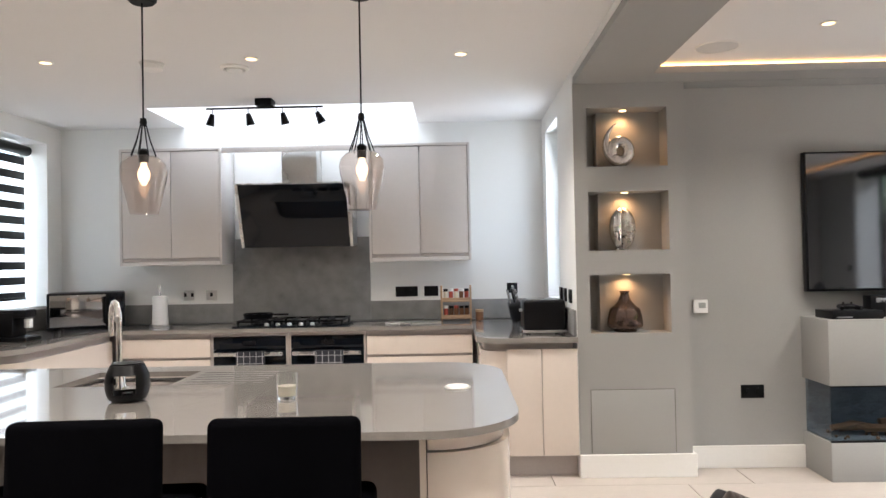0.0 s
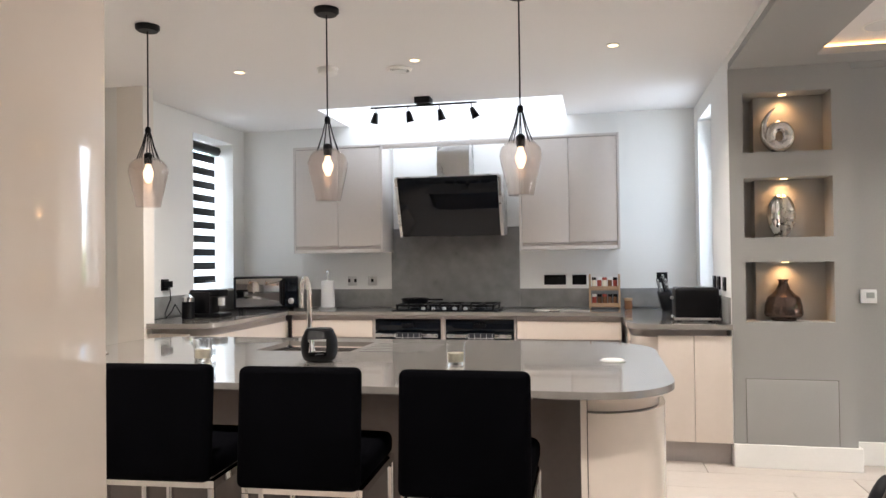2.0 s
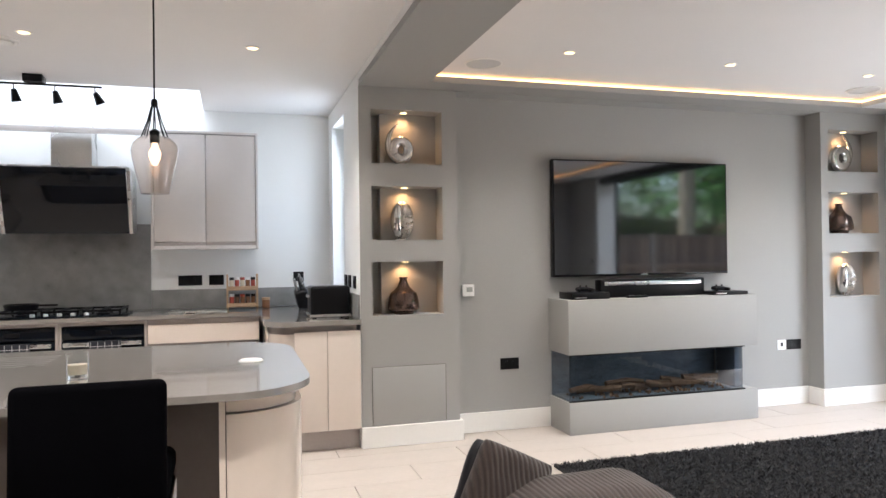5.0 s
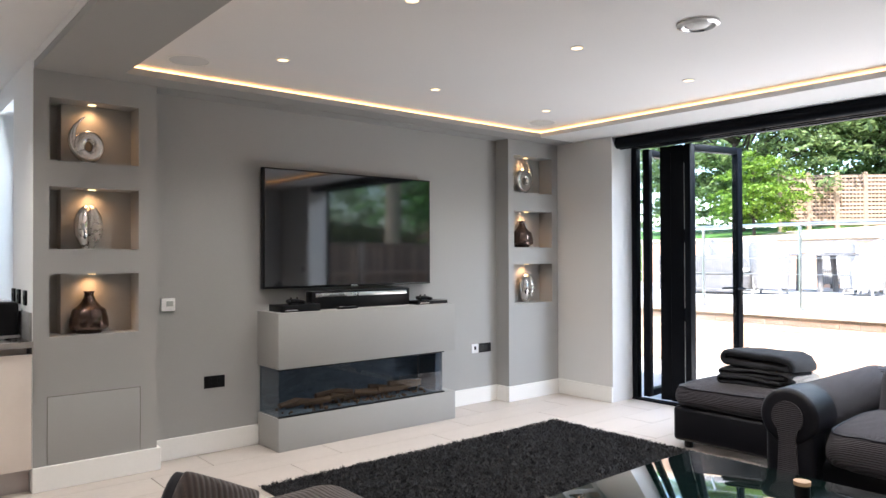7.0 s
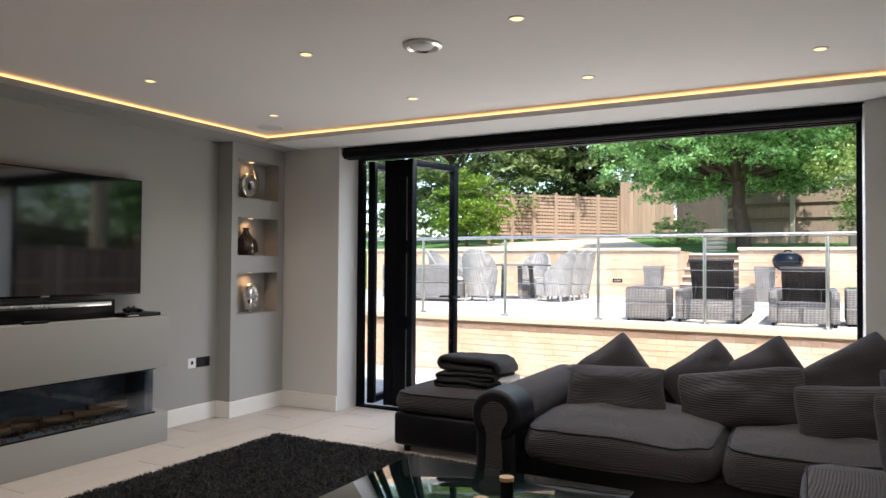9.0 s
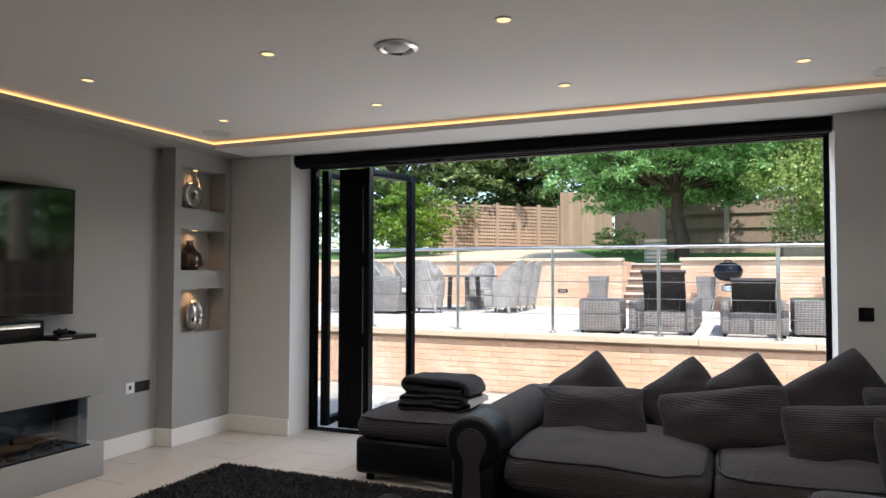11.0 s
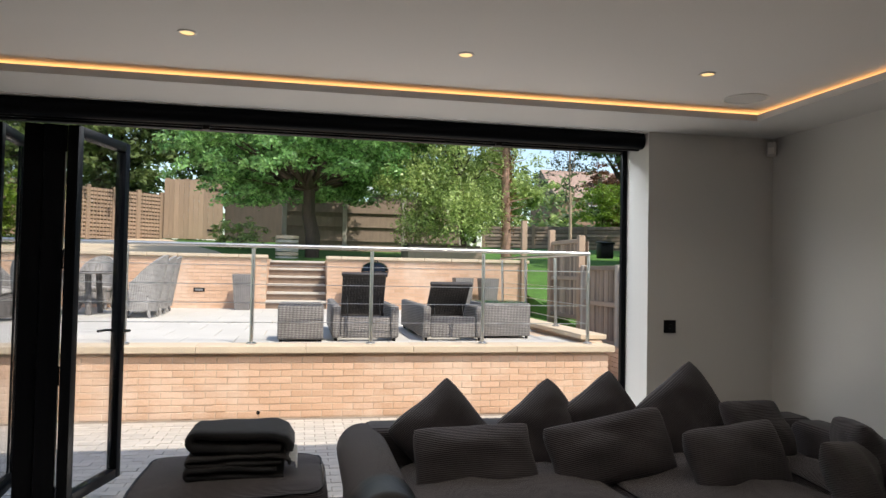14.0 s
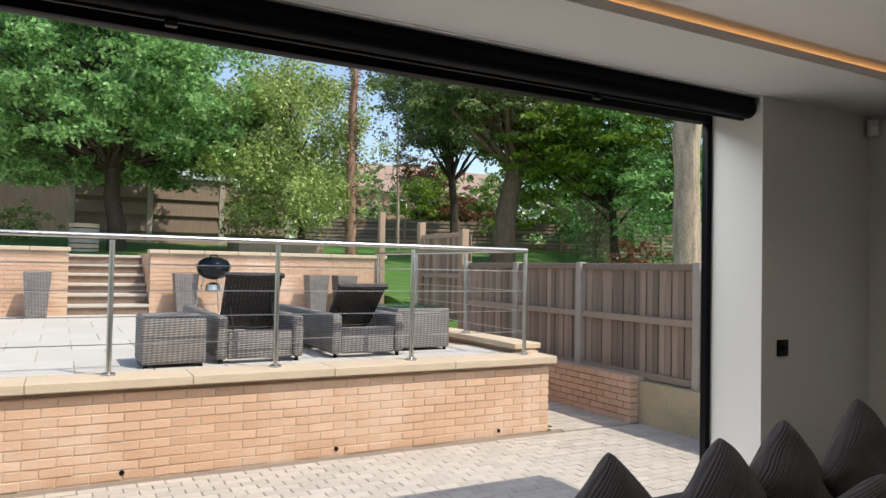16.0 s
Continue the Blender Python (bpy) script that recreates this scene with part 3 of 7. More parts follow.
for a in ((0.9545, 0.957, 0.148, 0.5485), (1.481, 1.4835, 0.148, 0.5485), (0.957, 1.481, 0.546, 0.5485)):
    box(bm, a[0], a[1], COLY - 0.0035, COLY - 0.001, a[2], a[3])
part("shadow_gap", bm, TAUPE, ap)


# ---------------- kitchen ----------------
CT = 0.885
win_glass = glass("frosted_daylight_glass", (0.95, 0.97, 1.0))


def kitchen_window(name, xin, xout, label):
    s = 1 if xout > xin else -1
    w = thing(name, (xin, (WY0 + WY1) / 2, WZ0), label, "window", kind="structure")
    bm = B()
    for y0, y1, z0, z1 in ((WY0, WY0 + 0.05, WZ0, WZ1), (WY1 - 0.05, WY1, WZ0, WZ1), (WY0 + 0.05, WY1 - 0.05, WZ0, WZ0 + 0.05), (WY0 + 0.05, WY1 - 0.05, WZ1 - 0.05, WZ1)):
        box(bm, xout - s * 0.06, xout, y0, y1, z0, z1, 0.004)
    part("window_frame", bm, SKIRT, w)
    bm = B()
    box(bm, xout - s * 0.035, xout - s * 0.025, WY0 + 0.05, WY1 - 0.05, WZ0 + 0.05, WZ1 - 0.05)
    p = part("pane", bm, win_glass, w)
    p.visible_shadow = False
    bm = B()
    box(bm, xin, xout - s * 0.06, WY0 + 0.001, WY1 - 0.001, WZ0, WZ0 + 0.012, 0.003)
    part("window_sill", bm, SKIRT, w)
    return w


kitchen_window("window_1", -3.27, -3.53, "white framed kitchen window behind a striped blind")
kitchen_window("window_2", 0.882, 1.055, "narrow white framed kitchen window")
bl = thing("roller_blind", (-3.42, 5.6, 2.40), "black and white striped day and night roller blind", "blind")
bm = B()
rod(bm, (-3.42, WY0 + 0.03, 2.355), (-3.42, WY1 - 0.03, 2.355), 0.042, seg=20)
part("roller", bm, BLACK, bl)
n, z = 0, 2.30
while z > 1.16:
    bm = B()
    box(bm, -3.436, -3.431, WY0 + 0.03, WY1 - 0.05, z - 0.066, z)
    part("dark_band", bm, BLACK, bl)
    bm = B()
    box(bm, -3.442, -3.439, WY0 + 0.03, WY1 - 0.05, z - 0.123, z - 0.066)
    # cloth given its own glow in place of daylight coming through it
    part("sheer_band", bm, glow("glowing_sheer_cloth", (0.85, 0.93, 1.0), 0.45) if n == 0 else bpy.data.materials["glowing_sheer_cloth"], bl)
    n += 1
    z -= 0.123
bm = B()
box(bm, -3.45, -3.425, WY0 + 0.03, WY1 - 0.05, 1.125, 1.15, 0.006)
part("bottom_bar", bm, BLACK, bl)
window_light("sky_left_window", (-3.60, 5.6, 1.75), (0, 5.0, 1.2), 0.6, 1.3, 5)
window_light("sky_right_window", (1.10, 5.6, 1.75), (-2, 5.0, 1.2), 0.6, 1.3, 1.6)
window_light("sky_roof", (-1.19, 5.75, 3.19), (-1.19, 5.6, 0), 1.9, 0.7, 3.5)


def gap_front(parent, name, x0, x1, z0, z1, y, material=CREAM):
    bm = B()
    box(bm, x0 + 0.0015, x1 - 0.0015, y - 0.02, y, z0, z1, 0.003)
    return part(name, bm, material, parent)


def base_unit(x0, x1, label, drawers):
    u = thing("base_cabinet", ((x0 + x1) / 2, 5.86, 0), label, "cabinet", "kitchen base units")
    bm = B()
    box(bm, x0, x1, 5.612, BY - 0.002, 0.14, CT - 0.041)
    part("carcass", bm, PLINTH, u)
    bm = B()
    box(bm, x0, x1, 5.66, 5.68, 0.0, 0.139)
    part("plinth", bm, PLINTH, u)
    for z0, z1 in drawers:
        gap_front(u, "drawer_front", x0, x1, z0, z1, 5.61)
    bm = B()
    box(bm, x0, x1, 5.600, 5.611, drawers[-1][1] + 0.001, CT - 0.041)
    part("handle_rail", bm, PLINTH, u)
    return u


DR = [(0.145, 0.42), (0.435, 0.645), (0.665, 0.81)]
base_unit(-2.53, -1.80, "gloss cream base unit with three handleless drawers", DR)
base_unit(-0.58, 0.24, "gloss cream base unit with three handleless drawers", DR)


def oven(x0, x1):
    o = thing("oven", ((x0 + x1) / 2, 5.86, 0), "black glass built-in oven with a steel bar handle", "oven", "pair of ovens")
    bm = B()
    for a, b, z0, z1 in ((x0, x0 + 0.018, 0.14, CT - 0.041), (x1 - 0.018, x1, 0.14, CT - 0.041), (x0 + 0.018, x1 - 0.018, 0.14, 0.2), (x0 + 0.018, x1 - 0.018, 0.822, CT - 0.041)):
        box(bm, a, b, 5.60, BY - 0.002, z0, z1)
    part("housing", bm, PLINTH, o)
    bm = B()
    box(bm, x0 + 0.02, x1 - 0.02, 5.595, 6.1, 0.205, 0.715, 0.004)
    door = part("door", bm, BLACKGLASS, o)
    bm = B()
    box(bm, x0 + 0.02, x1 - 0.02, 5.595, 6.1, 0.72, 0.818, 0.004)
    panel = part("control_panel", bm, BLACKGLASS, o)
    bm = B()
    box(bm, x0 + 0.25, x1 - 0.25, 5.592, 5.596, 0.755, 0.785)
    part("display", bm, BLACK, panel)
    bm = B()
    box(bm, x0 + 0.035, x1 - 0.035, 5.55, 5.565, 0.672, 0.702, 0.005)
    for k in (x0 + 0.07, x1 - 0.07):
        box(bm, k - 0.01, k + 0.01, 5.56, 5.596, 0.678, 0.696)
    part("handle", bm, STEEL, door)
    t = thing("tea_towel", ((x0 + x1) / 2, 5.545, 0.45), "dark checked tea towel hung over an oven handle", "towel", "tea towels")
    bm = B()
    cx = (x0 + x1) / 2 + 0.02
    box(bm, cx - 0.11, cx + 0.11, 5.541, 5.549, 0.42, 0.706, 0.003)
    box(bm, cx - 0.11, cx + 0.11, 5.566, 5.573, 0.50, 0.706, 0.003)
    box(bm, cx - 0.11, cx + 0.11, 5.541, 5.573, 0.703, 0.710, 0.003)
    part("cloth", bm, TOWEL, t)
    bm = B()
    for k in range(5):
        box(bm, cx - 0.10 + k * 0.048, cx - 0.096 + k * 0.048, 5.5385, 5.5405, 0.425, 0.705)
    for k in range(5):
        box(bm, cx - 0.108, cx + 0.108, 5.5365, 5.5384, 0.45 + k * 0.055, 0.454 + k * 0.055)
    part("check_lines", bm, TOWELLINE, t)


oven(-1.795, -1.192)
oven(-1.188, -0.585)


def end_unit(x0, x1, y, inner, doors, label):
    """The unit at a run's end: doors towards the lounge and a rounded inner corner."""
    u = thing("end_cabinet", ((x0 + x1) / 2, y + 0.45, 0), label, "cabinet", "kitchen end units")
    r = 0.16
    rad = (r, 0, 0, 0) if inner < 0 else (0, r, 0, 0)
    bm = slab(B(), rounded(x0, x1, y + 0.004, 5.60, rad, 12), 0.14, 0.80)
    part("carcass", bm, CREAM, u)
    bm = slab(B(), rounded(x0 + 0.02, x1 - 0.02, y + 0.03, 5.60, rad, 12), 0.80, CT - 0.041)
    part("handle_rail", bm, PLINTH, u)
    bm = slab(B(), rounded(x0 + 0.05, x1 - 0.002, y + 0.06, 5.60, rad, 8), 0.0, 0.139)
    part("plinth", bm, PLINTH, u)
    for a, b in doors:
        bm = B()
        box(bm, a + 0.0015, b - 0.0015, y - 0.018, y + 0.003, 0.143, 0.812, 0.003)
        part("door", bm, CREAM, u)
    return u


end_unit(0.27, 0.875, COLY, -1, ((0.43, 0.65), (0.65, 0.875)), "gloss cream end unit with a rounded corner")
end_unit(-3.26, -2.57, 4.36, 1, ((-3.25, -2.96), (-2.96, -2.74)), "gloss cream end unit with a rounded corner")

bm = slab(B(), [(-3.268, 5.548), (-3.268, BY - 0.002), (0.878, BY - 0.002), (0.878, COLY - 0.035)] + [(0.24 + 0.2 - 0.2 * math.sin(radians(9 * k)), COLY - 0.035 + 0.2 - 0.2 * math.cos(radians(9 * k))) for k in range(11)] + [(0.24, 5.548), (-2.55, 5.548)] + [(-2.55 - 0.2 + 0.2 * math.cos(radians(9 * k)), 4.325 + 0.2 - 0.2 * math.sin(radians(9 * k))) for k in range(11)] + [(-3.268, 4.325)], CT - 0.034, CT, 0.004)
solo("worktop", bm, QUARTZ, "polished grey quartz worktop around the kitchen", "worktop")
for a in ((-3.25, -1.786, BY - 0.02, BY - 0.002), (-0.606, 0.86, BY - 0.02, BY - 0.002), (-3.268, -3.25, 4.43, BY - 0.002), (0.86, 0.8765, COLY + 0.0, BY - 0.002)):
    bm = B()
    box(bm, *a, CT + 0.0005, 1.05, 0.002)
    solo("upstand", bm, SPLASH, "grey quartz upstand along the kitchen wall", "upstand", group="upstands")
bm = B()
box(bm, -1.785, -0.607, BY - 0.02, BY - 0.002, CT + 0.0005, 1.60, 0.002)
solo("splashback", bm, SPLASH, "speckled grey splashback panel behind the hob", "splashback")


def wall_unit(x0, x1, mid):
    u = thing("wall_cabinet", ((x0 + x1) / 2, 5.97, 1.38), "gloss cashmere wall cabinet with two handleless doors", "cabinet", "kitchen wall units")
    y = 5.80
    bm = B()
    for a in ((x0, x0 + 0.02, y, BY - 0.002, 1.385, 2.335), (x1 - 0.02, x1, y, BY - 0.002, 1.385, 2.335), (x0 + 0.02, x1 - 0.02, y, BY - 0.002, 2.313, 2.335), (x0 + 0.02, x1 - 0.02, y, BY - 0.002, 1.385, 1.415), (x0 + 0.02, x1 - 0.02, 6.1, BY - 0.002, 1.415, 2.313)):
        box(bm, *a, 0.002)
    part("carcass", bm, GLOSSGREY, u)
    for a, b in ((x0 + 0.02, mid), (mid, x1 - 0.02)):
        bm = B()
        box(bm, a + 0.002, b - 0.002, y + 0.004, y + 0.024, 1.445, 2.309, 0.003)
        d = part("door", bm, GLOSSGREY, u)
        bm = B()
        box(bm, a + 0.002, b - 0.002, y + 0.012, y + 0.03, 1.417, 1.441, 0.003)
        part("grip_rail", bm, PLINTH, d)


wall_unit(-2.60, -1.765, -2.18)
wall_unit(-0.57, 0.25, -0.16)
u = thing("bridge_cabinet", (-1.17, 5.97, 2.28), "narrow cashmere bridging pelmet between the wall units", "pelmet")
bm = B()
box(bm, -1.763, -0.572, 5.806, 5.828, 2.290, 2.335, 0.002)
part("board", bm, GLOSSGREY, u)

h = thing("extractor_hood", (-1.17, BY, 1.5), "angled black glass extractor hood with a steel chimney", "extractor hood")
bm = B()
for dx in (-1, 1):
    x = -1.17 + dx * 0.447
    vs = [bm.verts.new((x + e, yy, zz)) for e in (-0.012, 0.012) for yy, zz in ((5.705, 2.015), (5.885, 1.515), (6.12, 1.53), (6.12, 2.015))]
    for f in ((3, 2, 1, 0), (4, 5, 6, 7), (0, 1, 5, 4), (1, 2, 6, 5), (2, 3, 7, 6), (3, 0, 4, 7)):
        bm.faces.new([vs[i] for i in f])
box(bm, -1.617, -0.723, 5.71, 6.12, 2.015, 2.025)
part("body", bm, STEEL, h)
bm = B()
tbox(bm, pose(-1.17, 5.787, 1.765, 19.8), 0.865, 0.014, 0.525, 0.003)
tbox(bm, pose(-1.17, 6.005, 1.535, 0), 0.865, 0.22, 0.02)
part("glass_panel", bm, BLACKGLASS, h)
bm = B()
box(bm, -1.30, -1.01, 5.92, BY - 0.002, 2.026, 2.38, 0.002)
part("chimney", bm, STEEL, h)

hob = thing("gas_hob", (-1.19, 5.85, CT), "five burner gas hob with black cast iron supports", "hob")
bm = B()
box(bm, -1.64, -0.74, 5.62, 6.08, CT + 0.0005, CT + 0.010, 0.003)
part("plate", bm, BLACKGLASS, hob)
for x, y, r in ((-1.47, 5.75, 0.04), (-1.47, 5.96, 0.05), (-1.19, 5.86, 0.07), (-0.91, 5.75, 0.05), (-0.91, 5.96, 0.04)):
    bm = lathe(B(), [(r, 0), (r, 0.012), (r * 0.7, 0.014), (r * 0.7, 0.024), (r * 0.6, 0.027), (0.002, 0.027)], (x, y, CT + 0.0105))
    part("burner", bm, BLACK, hob)
for x0, x1 in ((-1.61, -1.34), (-1.32, -1.06), (-1.04, -0.77)):
    bm = B()
    for y in (5.66, 6.04):
        box(bm, x0, x1, y - 0.006, y + 0.006, CT + 0.035, CT + 0.05)
    for x in (x0 + 0.006, (x0 + x1) / 2, x1 - 0.006):
        box(bm, x - 0.006, x + 0.006, 5.654, 6.046, CT + 0.038, CT + 0.053)
    for x in (x0 + 0.01, x1 - 0.01):
        for y in (5.665, 6.035):
            box(bm, x - 0.008, x + 0.008, y - 0.008, y + 0.008, CT + 0.0105, CT + 0.045)
    part("pan_support", bm, BLACK, hob)
for k in range(5):
    bm = lathe(B(), [(0.018, 0), (0.018, 0.016), (0.014, 0.022), (0.002, 0.022)], (-1.37 + 0.09 * k, 5.645, CT + 0.0105), 14)
    part("knob", bm, STEEL, hob)
pan = thing("griddle_pan", (-1.5, 5.9, CT + 0.055), "shallow black pan on the hob", "pan")
bm = lathe(B(), [(0.11, 0), (0.125, 0.04), (0.12, 0.04), (0.105, 0.008), (0.002, 0.008)], (-1.5, 5.88, CT + 0.054))
part("bowl", bm, BLACK, pan)
bm = B()
box(bm, -1.40, -1.25, 5.87, 5.89, CT + 0.075, CT + 0.09, 0.004)
part("handle", bm, BLACK, pan)


def socket(name, x, z, w, material, label, y=BY, holes=2):
    s = thing(name, (x, y, z), label, "socket", "wall sockets")
    bm = B()
    box(bm, x - w / 2, x + w / 2, y - 0.008, y - 0.001, z - 0.043, z + 0.043, 0.003)
    part("plate", bm, material, s)
    for k in range(holes):
        cx = x + (k - (holes - 1) / 2) * 0.06
        bm = B()
        box(bm, cx - 0.011, cx + 0.011, y - 0.0115, y - 0.0082, z - 0.012, z + 0.02, 0.001)
        part("switch", bm, BLACK, s)
    return s


socket("wall_socket", -2.17, 1.125, 0.09, STEEL, "brushed steel double switch plate", holes=2)
socket("wall_socket", -1.975, 1.125, 0.09, STEEL, "brushed steel single socket plate", holes=1)
socket("wall_socket", -0.30, 1.125, 0.19, BLACK, "black nickel double socket plate", holes=2)
socket("wall_socket", -0.09, 1.125, 0.12, BLACK, "black nickel single socket plate", holes=1)
socket("wall_socket", 0.60, 1.14, 0.09, BLACK, "black nickel socket with a black plug", holes=1)


def side_switch(y, x=0.86, z=1.13, s=-1):
    t = thing("wall_switch", (x, y, z), "black switch plate on the side wall", "switch", "side wall switches")
    bm = B()
    box(bm, min(x, x + s * 0.012), max(x, x + s * 0.012), y - 0.045, y + 0.045, z - 0.045, z + 0.045, 0.003)
    p = part("plate", bm, BLACK, t)
    bm = B()
    box(bm, x + s * 0.014 - 0.002, x + s * 0.014 + 0.002, y - 0.012, y + 0.012, z - 0.015, z + 0.015)
    part("rocker", bm, BLACK, t)


for y in (4.80, 5.02, 5.2):
    side_switch(y, 0.879)
side_switch(4.85, -3.269, 1.14, 1)

mw = thing("microwave", (-2.90, 5.86, CT), "black microwave with a mirrored door set across the corner", "microwave")
mm = pose(-2.90, 5.86, CT + 0.155, 0, 0, 26)
part("body", tbox(B(), mm, 0.56, 0.36, 0.28, 0.008), BLACK, mw)
mdoor = part("door", tbox(B(), mm @ pose(-0.06, -0.185, 0), 0.40, 0.012, 0.25, 0.004), mat("dark_mirror", (0.42, 0.42, 0.43), 0.06, metal=1, var=0.03, bump=0), mw, "mirrored glass door")
bm = tbox(B(), mm @ pose(0.13, -0.215, 0), 0.018, 0.018, 0.22, 0.006)
part("handle", bm, BLACK, mdoor)
part("control_panel", tbox(B(), mm @ pose(0.215, -0.184, 0), 0.11, 0.01, 0.25, 0.003), BLACKGLASS, mw)
bm = B()
lathe(bm, [(0.026, 0), (0.026, 0.02), (0.02, 0.024), (0.002, 0.024)], None, 18, mm @ pose(0.215, -0.19, -0.08, 90))
part("dial", bm, STEEL, mw)
for sx in (-0.22, 0.22):
    for sy in (-0.13, 0.13):
        part("foot", tbox(B(), mm @ pose(sx, sy, -0.147), 0.04, 0.04, 0.016), BLACK, mw)

cm = thing("coffee_machine", (-2.9, 4.95, CT), "small black capsule coffee machine on the worktop", "coffee machine")
bm = B()
box(bm, -3.06, -2.78, 4.84, 5.02, CT + 0.0005, CT + 0.03, 0.006)
box(bm, -3.06, -2.88, 4.85, 5.01, CT + 0.03, CT + 0.20, 0.01)
box(bm, -3.06, -2.80, 4.86, 5.00, CT + 0.16, CT + 0.215, 0.012)
part("body", bm, BLACK, cm)
bm = B()
box(bm, -2.84, -2.80, 4.91, 4.95, CT + 0.09, CT + 0.15, 0.003)
part("label_plate", bm, PAPER, cm)
mf = thing("milk_frother", (-2.97, 4.72, CT), "black milk frother with a steel lid", "milk frother")
part("jug", lathe(B(), [(0.045, 0), (0.048, 0.01), (0.046, 0.13), (0.002, 0.13)], (-2.99, 4.74, CT + 0.0005)), BLACK, mf)
part("lid", lathe(B(), [(0.048, 0), (0.048, 0.035), (0.03, 0.04), (0.012, 0.055), (0.002, 0.055)], (-2.99, 4.74, CT + 0.131)), CHROME, mf)
pl = thing("power_plug", (-3.25, 4.85, 1.14), "black plug with a looped cable", "plug")
bm = B()
box(bm, -3.255, -3.21, 4.82, 4.88, 1.12, 1.17, 0.006)
part("plug", bm, BLACK, pl)
pts = [(-3.22, 4.85, 1.12), (-3.20, 4.83, 1.03), (-3.16, 4.70, 0.93), (-3.1, 4.62, 0.90), (-3.04, 4.60, 0.95), (-3.05, 4.66, 1.0), (-3.05, 4.74, 0.92)]
part("cable", pipe(B(), pts, 0.004, 6), BLACK, pl)

kr = thing("kitchen_roll_holder", (-2.33, 5.93, CT), "white kitchen roll on an upright steel holder", "kitchen roll")
part("base", lathe(B(), [(0.085, 0), (0.085, 0.008), (0.002, 0.010)], (-2.33, 5.93, CT + 0.0005)), STEEL, kr)
part("roll", lathe(B(), [(0.062, 0), (0.064, 0.005), (0.056, 0.235), (0.02, 0.24), (0.002, 0.24)], (-2.33, 5.93, CT + 0.012)), PAPER, kr)
part("rod", lathe(B(), [(0.008, 0), (0.008, 0.30), (0.014, 0.305), (0.014, 0.325), (0.002, 0.33)], (-2.33, 5.93, CT + 0.012), 12), CHROME, kr)

sr = thing("spice_rack", (0.12, 5.98, CT), "two-tier pale wooden spice rack full of jars", "spice rack")
bm = B()
for x in (0.0, 0.24):
    box(bm, x - 0.008, x + 0.008, 5.93, 6.03, CT + 0.0005, CT + 0.29, 0.002)
for z in (0.015, 0.155):
    box(bm, 0.008, 0.232, 5.93, 6.03, CT + z, CT + z + 0.01)
    box(bm, 0.008, 0.232, 5.925, 5.933, CT + z + 0.012, CT + z + 0.035)
part("frame", bm, WOOD, sr)
random.seed(4)
for z in (0.0255, 0.1655):
    for k in range(5):
        j = thing("spice_jar", (0.035 + 0.043 * k, 5.975, CT + z), "small spice jar with a dark lid", "spice jar", "jars in the spice rack")
        part("jar", lathe(B(), [(0.018, 0), (0.018, 0.075), (0.002, 0.075)], (0.035 + 0.043 * k, 5.975, CT + z), 14), random.choice((SPICE, RED, WAX, SPICE)), j)
        part("lid", lathe(B(), [(0.019, 0), (0.019, 0.022), (0.002, 0.022)], (0.035 + 0.043 * k, 5.975, CT + z + 0.0755), 14), random.choice((BLACK, RED, PAPER, BLACK)), j)
j = thing("glass_jar", (0.31, 5.96, CT), "small jar with a golden lid", "jar")
part("jar", lathe(B(), [(0.03, 0), (0.032, 0.01), (0.032, 0.07), (0.002, 0.07)], (0.31, 5.94, CT + 0.0005)), SPICE, j)
part("lid", lathe(B(), [(0.034, 0), (0.034, 0.02), (0.002, 0.02)], (0.31, 5.94, CT + 0.071)), WOOD, j)
bm = B()
box(bm, -0.44, 0.0, 5.62, 5.86, CT + 0.0005, CT + 0.016, 0.005)
solo("chopping_board", bm, STEEL, "flat pale grey board lying on the worktop", "chopping board")

kb = thing("knife_block", (0.60, 5.85, CT), "rounded black knife block full of knives", "knife block")
km = pose(0.60, 5.80, CT + 0.085, 18, -14, 0)
part("block", tbox(B(), km, 0.11, 0.13, 0.17, 0.03, 4), BLACK, kb)
for k, (dx, dy, ln) in enumerate(((-0.03, -0.03, 0.11), (0.0, -0.03, 0.12), (0.03, -0.02, 0.1), (-0.03, 0.02, 0.1), (0.02, 0.03, 0.12))):
    part("knife", tbox(B(), km @ pose(dx, dy, 0.085 + ln / 2), 0.016, 0.024, ln, 0.005), BLACK if k % 2 else STEEL, kb)
to = thing("toaster", (0.70, 4.93, CT), "black toaster with steel trim", "toaster")
bm = B()
box(bm, 0.565, 0.842, 4.80, 5.05, CT + 0.012, CT + 0.222, 0.022, 4)
part("body", bm, BLACK, to)
bm = B()
box(bm, 0.557, 0.850, 4.795, 5.055, CT + 0.006, CT + 0.024, 0.004)
part("base_trim", bm, STEEL, to)
for y in (4.88, 4.97):
    part("slot", box(B(), 0.60, 0.81, y - 0.015, y + 0.015, CT + 0.220, CT + 0.226, 0.002), STEEL, to)
bm = B()
box(bm, 0.545, 0.567, 4.90, 4.96, CT + 0.14, CT + 0.16, 0.004)
part("lever", bm, STEEL, to)
for x in (0.59, 0.82):
    for y in (4.82, 5.03):
        part("foot", box(B(), x - 0.015, x + 0.015, y - 0.01, y + 0.01, CT + 0.0005, CT + 0.008), BLACK, to)

# island
IX0, IX1, IY0, IY1 = -2.46, 0.315, 2.18, 3.58
IT = 0.024                                 # thickness of the island top
isl = thing("kitchen_island", (-1.1, 2.9, 0), "gloss cream island with a rounded end and seating overhang", "kitchen island")
# body in dark taupe, with the shade under the overhang in its colour
bm = slab(B(), rounded(-2.36, 0.27, 2.66, 3.53, (0.1, 0.0, 0.3, 0.3), 12), 0.12, CT - 0.045)
